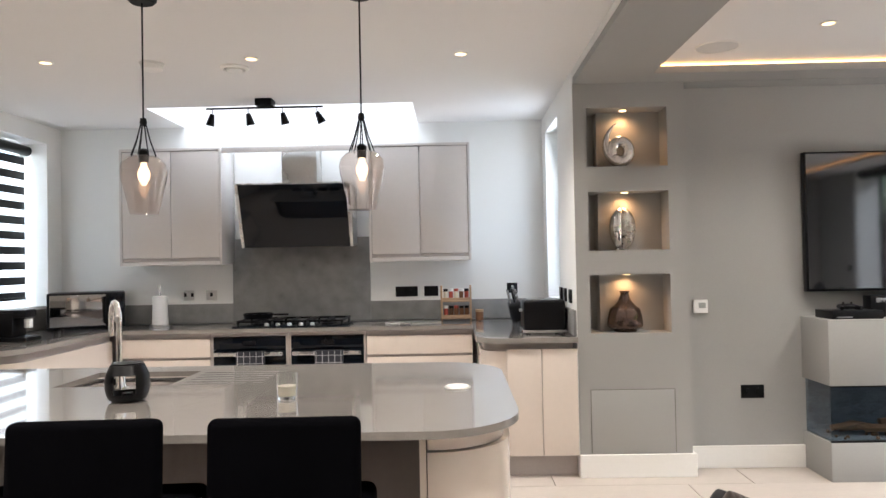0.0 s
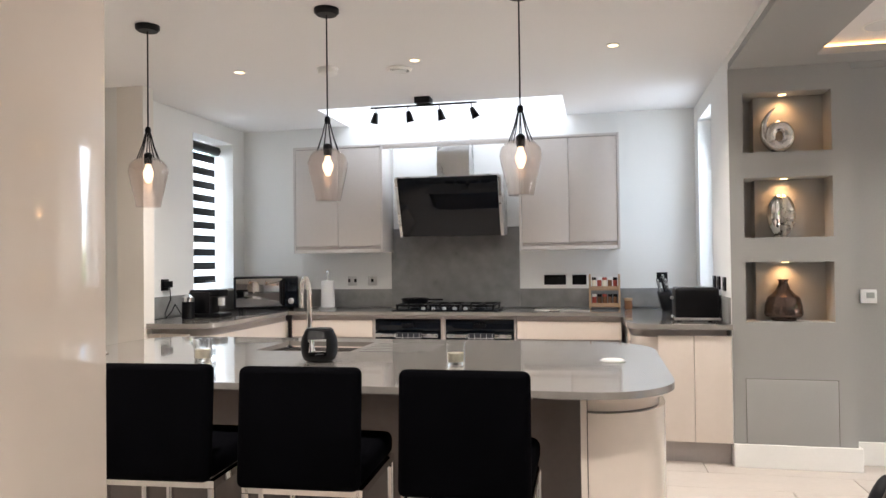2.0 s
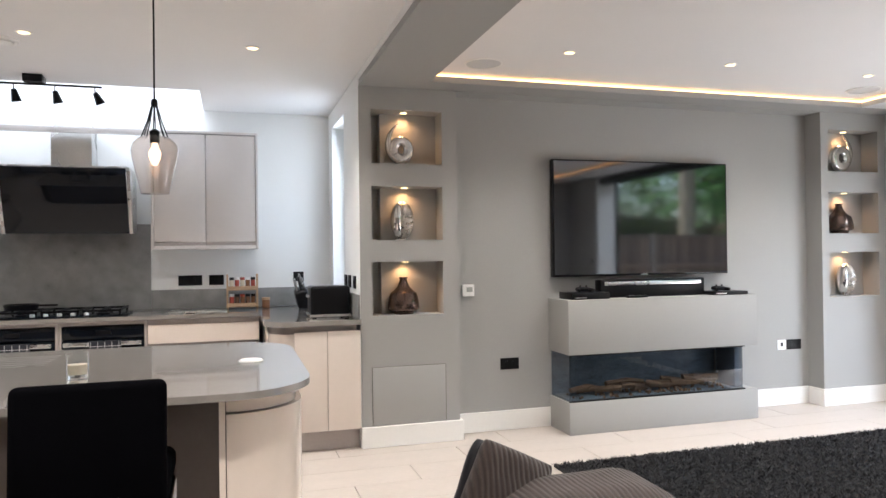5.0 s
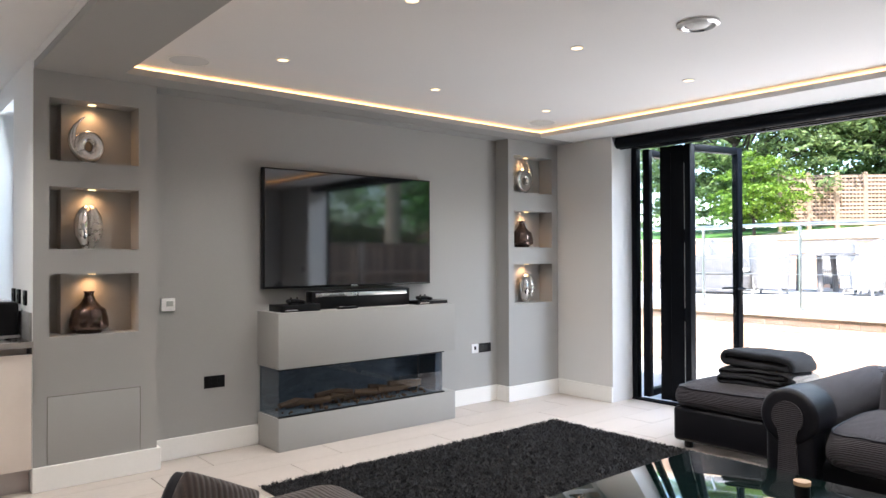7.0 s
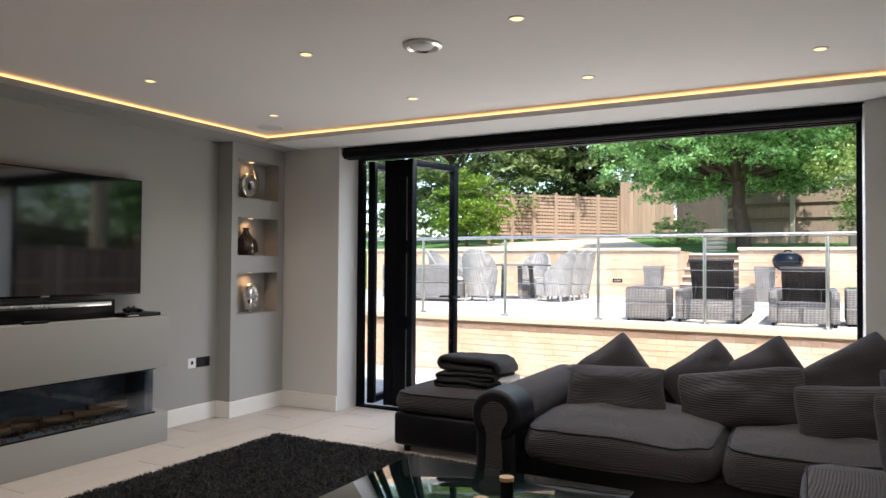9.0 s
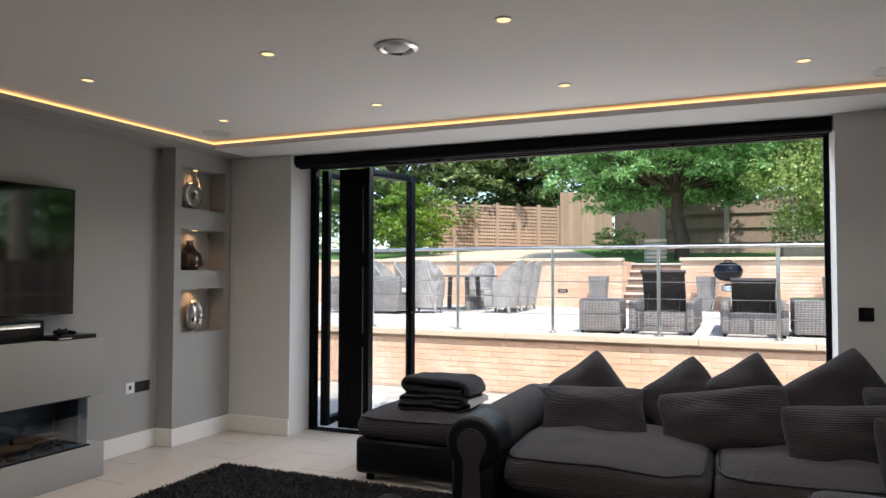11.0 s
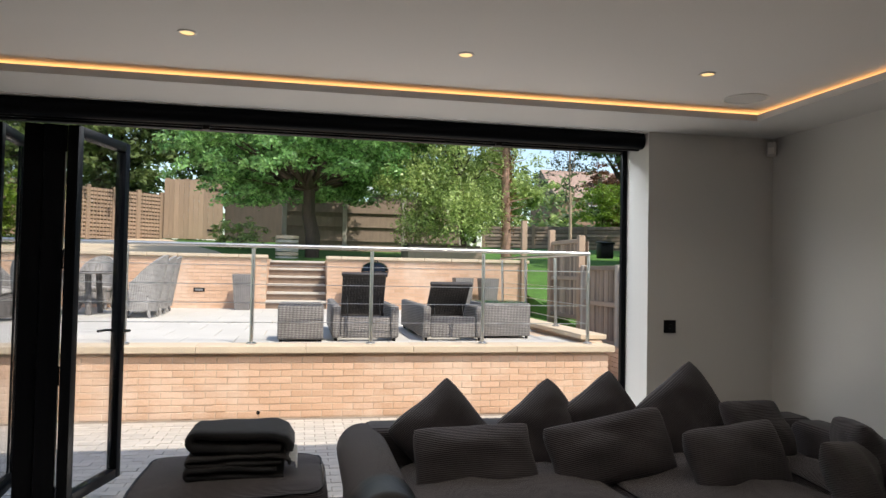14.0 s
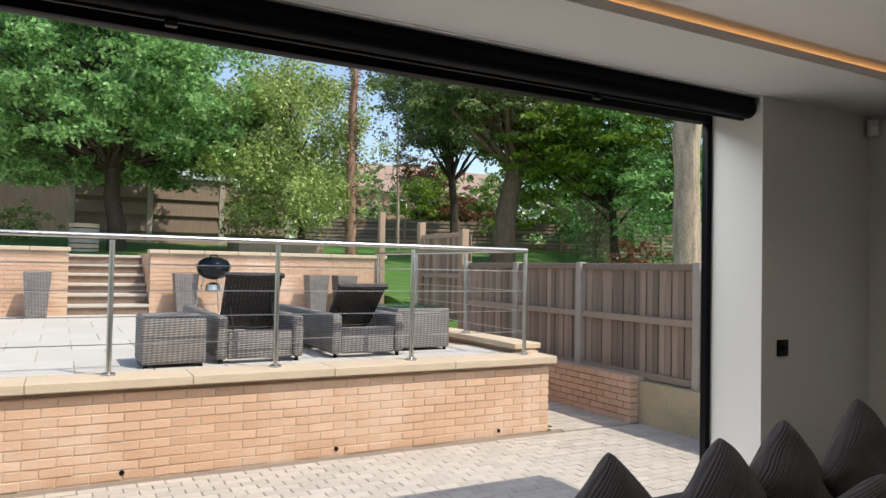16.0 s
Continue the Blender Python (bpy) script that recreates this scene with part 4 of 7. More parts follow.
part("body", bm, TAUPE, isl)
bm = slab(B(), rounded(-2.30, 0.21, 2.72, 3.47, (0.1, 0.0, 0.28, 0.28), 10), 0.0, 0.119)
part("plinth", bm, PLINTH, isl)
bm = slab(B(), rounded(0.02, 0.285, 2.255, 2.658, (0, 0.245, 0, 0), 16), 0.12, CT - 0.082)
part("curved_door", bm, CREAM, isl)
bm = slab(B(), rounded(0.02, 0.265, 2.27, 2.658, (0, 0.225, 0, 0), 16), CT - 0.078, CT - 0.046)
part("handle_rail", bm, CREAM, isl)
bm = slab(B(), rounded(0.02, 0.285, 2.255, 2.658, (0, 0.245, 0, 0), 16), CT - 0.0455, CT - IT - 0.001)
part("top_rail", bm, CREAM, isl)
bm = B()
box(bm, -0.003, 0.017, 2.25, 2.658, 0.0, CT - IT - 0.001)
part("end_panel", bm, CREAM, isl)
bm = slab(B(), rounded(0.02, 0.23, 2.31, 2.70, (0, 0.18, 0, 0), 10), 0.0, 0.119)
part("toe_plinth", bm, PLINTH, isl)
SKX0, SKX1, SKY0, SKY1 = -1.56, -1.08, 3.03, 3.42
bm = slab(B(), rounded(IX0, SKX0, IY0, IY1, (0.25, 0, 0, 0.25), 12), CT - IT, CT)
slab(bm, rounded(SKX1, IX1, IY0, IY1, (0, 0.30, 0.30, 0), 12), CT - IT, CT)
box(bm, SKX0, SKX1, IY0, SKY0, CT - IT, CT)
box(bm, SKX0, SKX1, SKY1, IY1, CT - IT, CT)
part("worktop", bm, QUARTZ, isl, "polished grey quartz top with rounded corners")
bm = B()
for k in range(6):
    box(bm, -1.04, -0.70, 3.06 + 0.06 * k, 3.066 + 0.06 * k, CT + 0.0002, CT + 0.002)
part("drainer_grooves", bm, SPLASH, isl)
sink = thing("sink", (-1.32, 3.22, 0.68), "undermounted dark steel sink in the island", "sink")
bm = B()
for a in ((SKX0 - 0.012, SKX0, SKY0, SKY1, 0.70, CT - 0.041), (SKX1, SKX1 + 0.012, SKY0, SKY1, 0.70, CT - 0.041), (SKX0 - 0.012, SKX1 + 0.012, SKY0 - 0.012, SKY0, 0.70, CT - 0.041), (SKX0 - 0.012, SKX1 + 0.012, SKY1, SKY1 + 0.012, 0.70, CT - 0.041), (SKX0 - 0.012, SKX1 + 0.012, SKY0 - 0.012, SKY1 + 0.012, 0.69, 0.70)):
    box(bm, *a)
part("basin", bm, DARKSTEEL, sink)
part("waste", lathe(B(), [(0.04, 0), (0.04, 0.004), (0.002, 0.005)], (-1.32, 3.22, 0.7005)), CHROME, sink)
tap = thing("kitchen_tap", (-1.35, 2.95, CT), "tall swan-neck chrome kitchen tap", "tap")
TX, TY = -1.25, 2.97
part("base", lathe(B(), [(0.027, 0), (0.027, 0.012), (0.022, 0.02), (0.021, 0.11), (0.002, 0.112)], (TX, TY, CT + 0.0005)), CHROME, tap)
pts = [(TX, TY, CT + 0.11)] + [(TX - 0.05 + 0.05 * math.cos(radians(a)), TY + 0.07 - 0.07 * math.cos(radians(a)), CT + 0.27 + 0.075 * math.sin(radians(a))) for a in range(0, 181, 15)] + [(TX - 0.10, TY + 0.14, CT + 0.20)]
part("spout", pipe(B(), pts, 0.012, 12), CHROME, tap)
part("lever", rod(B(), (TX + 0.02, TY, CT + 0.075), (TX + 0.09, TY - 0.02, CT + 0.10), 0.006), CHROME, tap)
ob_ = thing("oil_burner", (-1.10, 2.72, CT), "round black ceramic oil burner with an open side", "oil burner")
prof = [(0.05, 0), (0.066, 0.01), (0.074, 0.03), (0.078, 0.05), (0.078, 0.075), (0.074, 0.10), (0.058, 0.135), (0.052, 0.135), (0.066, 0.10), (0.069, 0.075), (0.068, 0.05), (0.064, 0.03), (0.055, 0.012), (0.002, 0.012)]
bm = lathe(B(), prof, (-1.10, 2.72, CT + 0.0005), 32)
bmesh.ops.delete(bm, geom=[f for f in bm.faces if -0.048 < (f.calc_center_median().x + 1.10) * 0.92 + (f.calc_center_median().y - 2.72) * 0.38 < 0.034 and CT + 0.028 < f.calc_center_median().z < CT + 0.10], context="FACES")
part("body", bm, BLACK, ob_)
part("dish", lathe(B(), [(0.045, 0), (0.055, 0.012), (0.05, 0.012), (0.002, 0.004)], (-1.10, 2.72, CT + 0.128)), BLACK, ob_)
part("tea_light", lathe(B(), [(0.019, 0), (0.019, 0.016), (0.002, 0.016)], (-1.10, 2.72, CT + 0.014)), BLACK, ob_)


def candle_glass(x, y):
    c = thing("candle_glass", (x, y, CT), "clear tumbler with a cream candle on the island", "candle", "island candles")
    part("tumbler", lathe(B(), [(0.036, 0), (0.04, 0.09), (0.037, 0.09), (0.034, 0.01), (0.002, 0.01)], (x, y, CT + 0.0005)), TUMBLER, c)
    part("wax", lathe(B(), [(0.033, 0), (0.0335, 0.035), (0.002, 0.037)], (x, y, CT + 0.0115)), WAX, c)
    part("wick", rod(B(), (x, y, CT + 0.047), (x, y, CT + 0.056), 0.0012, seg=6), BLACK, c)


candle_glass(-0.51, 2.72)
candle_glass(-1.63, 2.69)


def popup_socket(x, y):
    c = thing("popup_socket", (x, y, CT), "white round pop-up socket cap set in the worktop", "socket", "pop-up sockets")
    part("ring", lathe(B(), [(0.052, 0), (0.052, 0.003), (0.046, 0.005), (0.002, 0.005)], (x, y, CT + 0.0003)), STEEL, c)
    part("cap", lathe(B(), [(0.045, 0), (0.044, 0.003), (0.002, 0.004)], (x, y, CT + 0.0055)), PAPER, c)


popup_socket(0.115, 2.88)
popup_socket(-2.25, 2.80)

# bar stools
st = thing("bar_stool", (0, 0, 0), "black velvet bar stool with chrome square legs", "bar stool", "stools at the island")
SW = 0.185
bm = tbox(B(), pose(0, 0.205, 0.655), 2 * SW + 0.02, 0.41, 0.085, 0.03, 4)
part("seat", bm, VELVET, st)
bm = tbox(B(), pose(0, -0.022, 0.80, -4), 2 * SW + 0.02, 0.055, 0.37, 0.022, 4)
part("backrest", bm, VELVET, st)
bm = B()
for y in (0.0, 0.40):
    box(bm, -SW, SW, y - 0.01, y + 0.01, 0.588, 0.611)
for x in (-SW, SW):
    box(bm, x - 0.01, x + 0.01, -0.01, 0.41, 0.588, 0.611)
part("seat_frame", bm, CHROME, st)
for x in (-SW, SW):
    for y in (0.0, 0.40):
        bm = B()
        box(bm, x - 0.011, x + 0.011, y - 0.011, y + 0.011, 0.0, 0.587, 0.002)
        part("leg", bm, CHROME, st)
bm = B()
box(bm, -SW, SW, -0.008, 0.008, 0.20, 0.222)
box(bm, -SW, SW, 0.392, 0.408, 0.20, 0.222)
part("footrest", bm, CHROME, st)
for k, (x, turn) in enumerate(((-0.33, 1), (-0.845, 3), (-1.345, 4), (-1.85, 2))):
    if k == 0:
        st.matrix_world = pose(x, 1.95, 0, 0, 0, turn)
        ORIGIN[st.name] = Vector((x, 1.95, 0))
    else:
        copy_thing(st, pose(x, 1.95, 0, 0, 0, turn))


def pendant(x, y):
    p = thing("pendant_lamp", (x, y, KC), "smoked glass pendant lamp on a black cord", "pendant lamp", "island pendants")
    part("ceiling_rose", lathe(B(), [(0.062, 0), (0.062, -0.018), (0.05, -0.03), (0.002, -0.03)][::-1], (x, y, KC - 0.0005)), BLACK, p)
    part("cord", rod(B(), (x, y, KC - 0.03), (x, y, 2.02), 0.004, seg=8), BLACK, p)
    bm = lathe(B(), [(0.012, 0), (0.016, -0.02), (0.010, -0.035), (0.002, -0.035)][::-1], (x, y, 2.03), 14)
    part("cord_grip", bm, BLACK, p)
    for k in range(8):
        a = 2 * math.pi * k / 8
        part("cage_wire", pipe(B(), [(x + 0.012 * math.cos(a), y + 0.012 * math.sin(a), 2.0), (x + 0.03 * math.cos(a), y + 0.03 * math.sin(a), 1.93), (x + 0.055 * math.cos(a), y + 0.055 * math.sin(a), 1.862)], 0.0028, 6), BLACK, p)
    part("lamp_holder", lathe(B(), [(0.02, 0), (0.022, 0.05), (0.012, 0.06), (0.002, 0.06)], (x, y, 1.835), 16), BLACK, p)
    part("shade", lathe(B(), [(0.058, 0.0), (0.060, 0.002), (0.096, 0.16), (0.101, 0.19), (0.093, 0.225), (0.07, 0.25), (0.035, 0.262), (0.034, 0.260), (0.068, 0.247), (0.091, 0.223), (0.099, 0.19), (0.094, 0.16), (0.058, 0.004)][1:], (x, y, 1.605), 32), SHADE, p)
    bulb = part("bulb", lathe(B(), [(0.010, 0), (0.024, 0.03), (0.027, 0.055), (0.014, 0.085), (0.012, 0.10), (0.002, 0.10)], (x, y, 1.735), 16), BULB, p)


for x in (-2.25, -1.243, -0.283):
    pendant(x, 3.20)


def downlight(x, y, z, power=11.5):
    d = thing("downlight", (x, y, z), "recessed round ceiling downlight, switched on", "downlight", "ceiling downlights")
    part("bezel", lathe(B(), [(0.042, 0), (0.042, -0.004), (0.034, -0.006), (0.030, -0.002), (0.030, 0.0)][::-1], (x, y, z - 0.0005), 24), SKIRT, d)
    part("lens", lathe(B(), [(0.029, 0), (0.029, -0.002), (0.002, -0.002)][::-1], (x, y, z - 0.002), 20), SPOTGLOW, d)
    if power:
        small_lamp("downlight_lamp", (x, y, z - 0.012), (x, y, 0), power, 130, (1.0, 0.90, 0.79), 0.03)


for x, y in ((-2.23, 4.15), (-1.04, 4.17), (0.172, 4.17), (-3.42, 4.05), (-2.2, 1.6), (-1.04, 1.6), (0.17, 1.6)):
    downlight(x, y, KC, 0 if x < -3 else 18)
# unseen extra downlight, added to brighten the wall return on the left
downlight(-3.42, 1.6, KC, 30)
for x in (2.05, 3.23, 4.40):
    for y in (3.75, 2.475, 1.21, -0.06):
        downlight(x, y, LC)
d = thing("ceiling_vent", (-1.19, 4.34, KC), "round white ceiling air vent", "vent")
part("ring", lathe(B(), [(0.085, 0), (0.085, -0.01), (0.07, -0.018), (0.06, -0.012), (0.06, 0)][::-1], (-1.19, 4.34, KC - 0.0005)), SKIRT, d)
part("disc", lathe(B(), [(0.05, 0), (0.048, -0.02), (0.002, -0.022)][::-1], (-1.19, 4.34, KC - 0.001)), SKIRT, d)
d = thing("smoke_alarm", (-1.64, 4.22, KC), "white round smoke alarm on the ceiling", "smoke alarm")
part("base", lathe(B(), [(0.07, 0), (0.07, -0.012), (0.002, -0.012)][::-1], (-1.64, 4.22, KC - 0.0005)), SKIRT, d)
part("cover", lathe(B(), [(0.062, 0), (0.06, -0.025), (0.04, -0.034), (0.002, -0.034)][::-1], (-1.64, 4.22, KC - 0.0128)), SKIRT, d)
tr = thing("track_spotlight", (-1.235, 5.19, KC), "black ceiling bar with four spotlights", "spotlight bar")
bm = B()
box(bm, -1.295, -1.175, 5.13, 5.25, KC - 0.05, KC - 0.0005, 0.004)
part("canopy", bm, BLACK, tr)
part("bar", rod(B(), (-1.665, 5.19, KC - 0.058), (-0.815, 5.19, KC - 0.058), 0.008), BLACK, tr)
for x, dx, dy in ((-1.62, -0.03, 0.02), (-1.36, 0.015, 0.03), (-1.11, 0.02, 0.03), (-0.86, 0.045, 0.02)):
    a = Vector((x, 5.19, KC - 0.066))
    n = Vector((dx, dy, -0.10)).normalized()
    head = part("stem", rod(B(), a, a + Vector((0, 0, -0.03)), 0.004, seg=8), BLACK, tr)
    bm = rod(B(), a + Vector((0, 0, -0.03)), a + Vector((0, 0, -0.03)) + n * 0.085, 0.016, 0.032, 16)
    part("spot_head", bm, BLACK, head)

# tall glossy bank beside the walkway
tb = thing("tall_cabinet", (-1.05, -0.2, 0), "full-height glossy cream cabinet bank", "cabinet")
bm = B()
box(bm, -1.35, -0.772, RY + 0.003, 0.935, 0.1, KC - 0.003)
part("carcass", bm, MIRRORCREAM, tb)
for y0, y1 in ((-1.25, -0.17), (-0.167, 0.94)):
    bm = B()
    box(bm, -0.771, -0.75, y0, y1, 0.1, KC - 0.004, 0.002)
    part("door", bm, MIRRORCREAM, tb)
bm = B()
box(bm, -1.33, -0.80, RY + 0.003, 0.87, 0, 0.099)
part("plinth", bm, PLINTH, tb)


# ---------------- lounge ----------------
def spiral_ornament(x, y, z, flip=1, g=1.0):
    """A nautilus: a thick disc coiled round a small hole, its outer end rising into a pointed crest."""
    o = thing("spiral_ornament", (x, y, z), "silver shell-shaped spiral ornament with a pointed crest", "ornament", "silver ornaments")
    bm, rings, n = B(), [], 44
    for k in range(n + 1):
        f = k / n
        a = radians(205 - 468 * f)
        tail = max(0.0, (f - 0.72) / 0.28)
        r = 0.060 + 0.112 * tail ** 1.5
        w = (0.036 + 0.004 * f) * (1 - 0.88 * tail ** 1.6)
        d = 0.034 * (1 - 0.6 * tail)
        w, r = w * g, r * g
        c = Vector((x + flip * (0.012 + math.cos(a) * r * 0.92), y, z + 0.112 * g + math.sin(a) * r * 1.08))
        side = Vector((flip * math.cos(a), 0, math.sin(a)))
        rings.append([bm.verts.new(c + side * (w * math.copysign(abs(math.cos(t)) ** 0.6, math.cos(t))) + Vector((0, d * math.copysign(abs(math.sin(t)) ** 0.7, math.sin(t)), 0))) for t in [2 * math.pi * i / 14 for i in range(14)]])
    for p, q in zip(rings, rings[1:]):
        for i in range(14):
            bm.faces.new((p[i], p[(i + 1) % 14], q[(i + 1) % 14], q[i]))
    bm.faces.new(rings[0][::-1])
    bm.faces.new(rings[-1])
    bmesh.ops.recalc_face_normals(bm, faces=bm.faces)
    part("shell", bm, SILVER, o, smooth=60)
    part("foot", box(B(), x - 0.045, x + 0.055, y - 0.026, y + 0.026, z + 0.0005, z + 0.016, 0.004), SILVER, o)


def ring_ornament(x, y, z):
    """An upright egg split by a slit: one half polished, the other hammered."""
    o = thing("loop_ornament", (x, y, z), "polished silver egg-shaped ornament with a hammered half", "ornament", "silver ornaments")
    for nm, off, ax, mt in (("polished_half", -0.040, 0.044, CHROME), ("hammered_half", 0.038, 0.046, HAMMERED)):
        bm = B()
        bmesh.ops.create_uvsphere(bm, u_segments=24, v_segments=20, radius=1.0)
        for v in bm.verts:
            u = math.sqrt(max(0.0, 1 - v.co.z ** 2))
            v.co = Vector((x + off * u ** 0.8 + v.co.x * ax, y + v.co.y * 0.055 - 0.02 * u, z + 0.145 + v.co.z * 0.134))
        part(nm, bm, mt, o, smooth=80)
    # solid dark core put in for the shade of the open middle
    bm = B()
    bmesh.ops.create_uvsphere(bm, u_segments=20, v_segments=16, radius=1.0, matrix=Matrix.Translation((x, y + 0.01, z + 0.14)) @ Matrix.Diagonal((0.052, 0.03, 0.12, 1)))
    part("hollow", bm, BRONZE, o, "solid dark core in place of the loop's shaded hollow", smooth=80)
    part("foot", lathe(B(), [(0.045, 0), (0.05, 0.006), (0.04, 0.018), (0.002, 0.02)], (x, y, z + 0.0005), 20), CHROME, o)


def bottle_vase(x, y, z):
    o = thing("vase", (x, y, z), "squat bronze glazed vase with a narrow flared neck", "vase", "bronze vases")
    part("body", lathe(B(), [(0.072, 0), (0.076, 0.017), (0.106, 0.028), (0.114, 0.043), (0.109, 0.095), (0.097, 0.142), (0.090, 0.152), (0.002, 0.152)], (x, y, z + 0.0005), 36), BRONZE, o)
    part("neck", lathe(B(), [(0.088, 0), (0.066, 0.017), (0.044, 0.043), (0.031, 0.072), (0.026, 0.092), (0.033, 0.108), (0.029, 0.108), (0.02, 0.09), (0.002, 0.08)], (x, y, z + 0.153), 36), BRONZE, o)


ny = COLY + 0.12
spiral_ornament(1.19, ny, NICHE_L[2][0], 1)
ring_ornament(1.20, ny, NICHE_L[1][0])
bottle_vase(1.21, ny, NICHE_L[0][0])
spiral_ornament(5.15, ny, NICHE_R[2][0], -1, 1.15)
bottle_vase(5.12, ny, NICHE_R[1][0])
ring_ornament(5.17, ny, NICHE_R[0][0])
for nx, holes in ((1.22, NICHE_L), (5.16, NICHE_R)):
    for a, b in holes:
        d = thing("niche_light", (nx, COLY + 0.09, b), "tiny recessed warm light in a wall recess", "downlight", "niche lights")
        part("lens", lathe(B(), [(0.024, 0), (0.022, -0.004), (0.002, -0.005)][::-1], (nx, COLY + 0.10, b - 0.0005), 20), SPOTGLOW, d)
        small_lamp("niche_lamp", (nx, COLY + 0.115, b - 0.012), (nx, COLY + 0.15, a), 0.55, 150, (1.0, 0.52, 0.22), 0.035)

fp = thing("fireplace", (3.18, 4.6, 0), "grey media-wall fireplace with a three-sided glass front", "fireplace")
FX0, FX1, FY = 2.36, 3.995, 4.43
bm = B()
box(bm, FX0, FX1, FY, TVY - 0.002, 0, 0.235, 0.003)
part("hearth", bm, GREY, fp)
bm = B()
box(bm, FX0, FX1, FY, TVY - 0.002, 0.578, 0.975, 0.003)
part("upper_box", bm, GREY, fp)
bm = B()
box(bm, FX0 + 0.02, 3.83, TVY - 0.03, TVY - 0.003, 0.237, 0.577)
box(bm, FX0 + 0.02, 3.83, FY + 0.03, TVY - 0.03, 0.2365, 0.245)
box(bm, 3.86, 3.90, FY + 0.1, TVY - 0.003, 0.237, 0.577)
part("firebox", bm, FIREGLASS, fp)
for nme, a in (("front_glass", (FX0 + 0.01, 3.86, FY + 0.008, FY + 0.014)), ("side_glass", (FX0 + 0.008, FX0 + 0.014, FY + 0.016, TVY - 0.03)), ("side_glass", (3.852, 3.858, FY + 0.016, TVY - 0.03))):
    bm = B()
    box(bm, *a, 0.238, 0.576)
    g = part(nme, bm, SMOKED, fp)
    g.visible_shadow = False
bm = B()
box(bm, FX0 + 0.005, 3.88, FY + 0.004, FY + 0.02, 0.2355, 0.247)
box(bm, FX0 + 0.005, 3.88, FY + 0.004, FY + 0.02, 0.570, 0.5778)
part("trim", bm, BLACK, fp)
random.seed(11)
for k in range(16):
    x = 2.52 + 0.078 * k + random.uniform(-0.03, 0.03)
    yy = random.uniform(4.50, 4.66)
    a = random.uniform(-60, 60)
    L = random.uniform(0.10, 0.30)
    c = Vector((x, yy, 0.275 + random.uniform(0, 0.05)))
    d = Vector((math.cos(radians(a)), 0.35 * math.sin(radians(a)), random.uniform(-0.12, 0.12))).normalized() * L / 2
    bm = rod(B(), c - d, c + d, random.uniform(0.018, 0.03), random.uniform(0.014, 0.026), 9)
    for v in bm.verts:
        v.co += Vector((noise.noise(v.co * 30), noise.noise(v.co * 30 + Vector((5, 0, 0))), noise.noise(v.co * 30 + Vector((0, 7, 0))))) * 0.008
    part("log", bm, LOG, fp)
bm = B()
for k in range(90):
    bmesh.ops.create_icosphere(bm, subdivisions=1, radius=random.uniform(0.008, 0.018), matrix=Matrix.Translation((random.uniform(2.42, 3.78), random.uniform(4.47, 4.70), 0.253)))
part("embers", bm, LOG, fp)

tv = thing("television", (3.15, 4.72, 1.1), "large flat black wall-mounted television, switched off", "television")
bm = B()
box(bm, 2.367, 3.932, 4.685, 4.73, 1.137, 2.033, 0.004)
part("case", bm, BLACK, tv)
bm = B()
box(bm, 2.379, 3.92, 4.682, 4.6848, 1.152, 2.021)
part("screen", bm, SCREEN, tv)
bm = B()
box(bm, 2.9, 3.4, 4.73, TVY - 0.001, 1.4, 1.8)
part("wall_bracket", bm, BLACK, tv)
bm = B()
box(bm, 3.12, 3.18, 4.6795, 4.6848, 1.139, 1.149)
part("badge", bm, STEEL, tv)
sb = thing("soundbar", (3.1, 4.6, 0.976), "black soundbar with a silver top strip", "soundbar")
bm = B()
box(bm, 2.70, 3.62, 4.57, 4.66, 0.9755, 1.112, 0.008)
part("body", bm, BLACK, sb)
bm = B()
box(bm, 2.735, 3.585, 4.566, 4.572, 1.068, 1.096, 0.002)
part("strip", bm, STEEL, sb)
for nme, x0, x1, y0, y1, hh, lab in (("games_console", 2.41, 2.72, 4.47, 4.68, 0.050, "slim black games console"), ("set_top_box", 3.62, 3.94, 4.46, 4.66, 0.028, "flat black set-top box")):
    o = thing(nme, ((x0 + x1) / 2, 4.57, 0.976), lab + " on the fireplace shelf", "console")
    bm = B()
    box(bm, x0, x1, y0, y1, 0.9755, 0.9755 + hh, 0.004)
    part("body", bm, BLACK, o)
    bm = B()
    box(bm, x0 + 0.02, x0 + 0.12, y0 - 0.002, y0 + 0.004, 0.985, 0.992)
    part("slot", bm, STEEL, o)


def gamepad(x, y, z):
    o = thing("game_controller", (x, y, z), "black game controller with two grips", "controller", "controllers")
    bm = pad(B(), pose(x, y, z + 0.022), 0.11, 0.07, 0.035, 0.6, 20)
    part("body", bm, BLACK, o)
    for s in (-1, 1):
        part("grip", rod(B(), (x + s * 0.04, y, z + 0.02), (x + s * 0.06, y - 0.06, z + 0.014), 0.017, 0.012, 12), BLACK, o)
        part("thumbstick", lathe(B(), [(0.006, 0), (0.006, 0.012), (0.009, 0.014), (0.002, 0.016)], (x + s * 0.025, y - 0.01, z + 0.035), 10), BLACK, o)


gamepad(2.55, 4.57, 1.0258)
gamepad(3.74, 4.56, 1.0038)
o = thing("remote_control", (3.0, 4.48, 0.976), "slim black remote control on the shelf", "remote control")
bm = B()
box(bm, 2.88, 3.05, 4.475, 4.515, 0.9755, 0.992, 0.005)
part("body", bm, BLACK, o)
bm = B()
for k in range(5):
    box(bm, 2.90 + 0.026 * k, 2.912 + 0.026 * k, 4.487, 4.503, 0.9922, 0.995)
part("buttons", bm, STEEL, o)

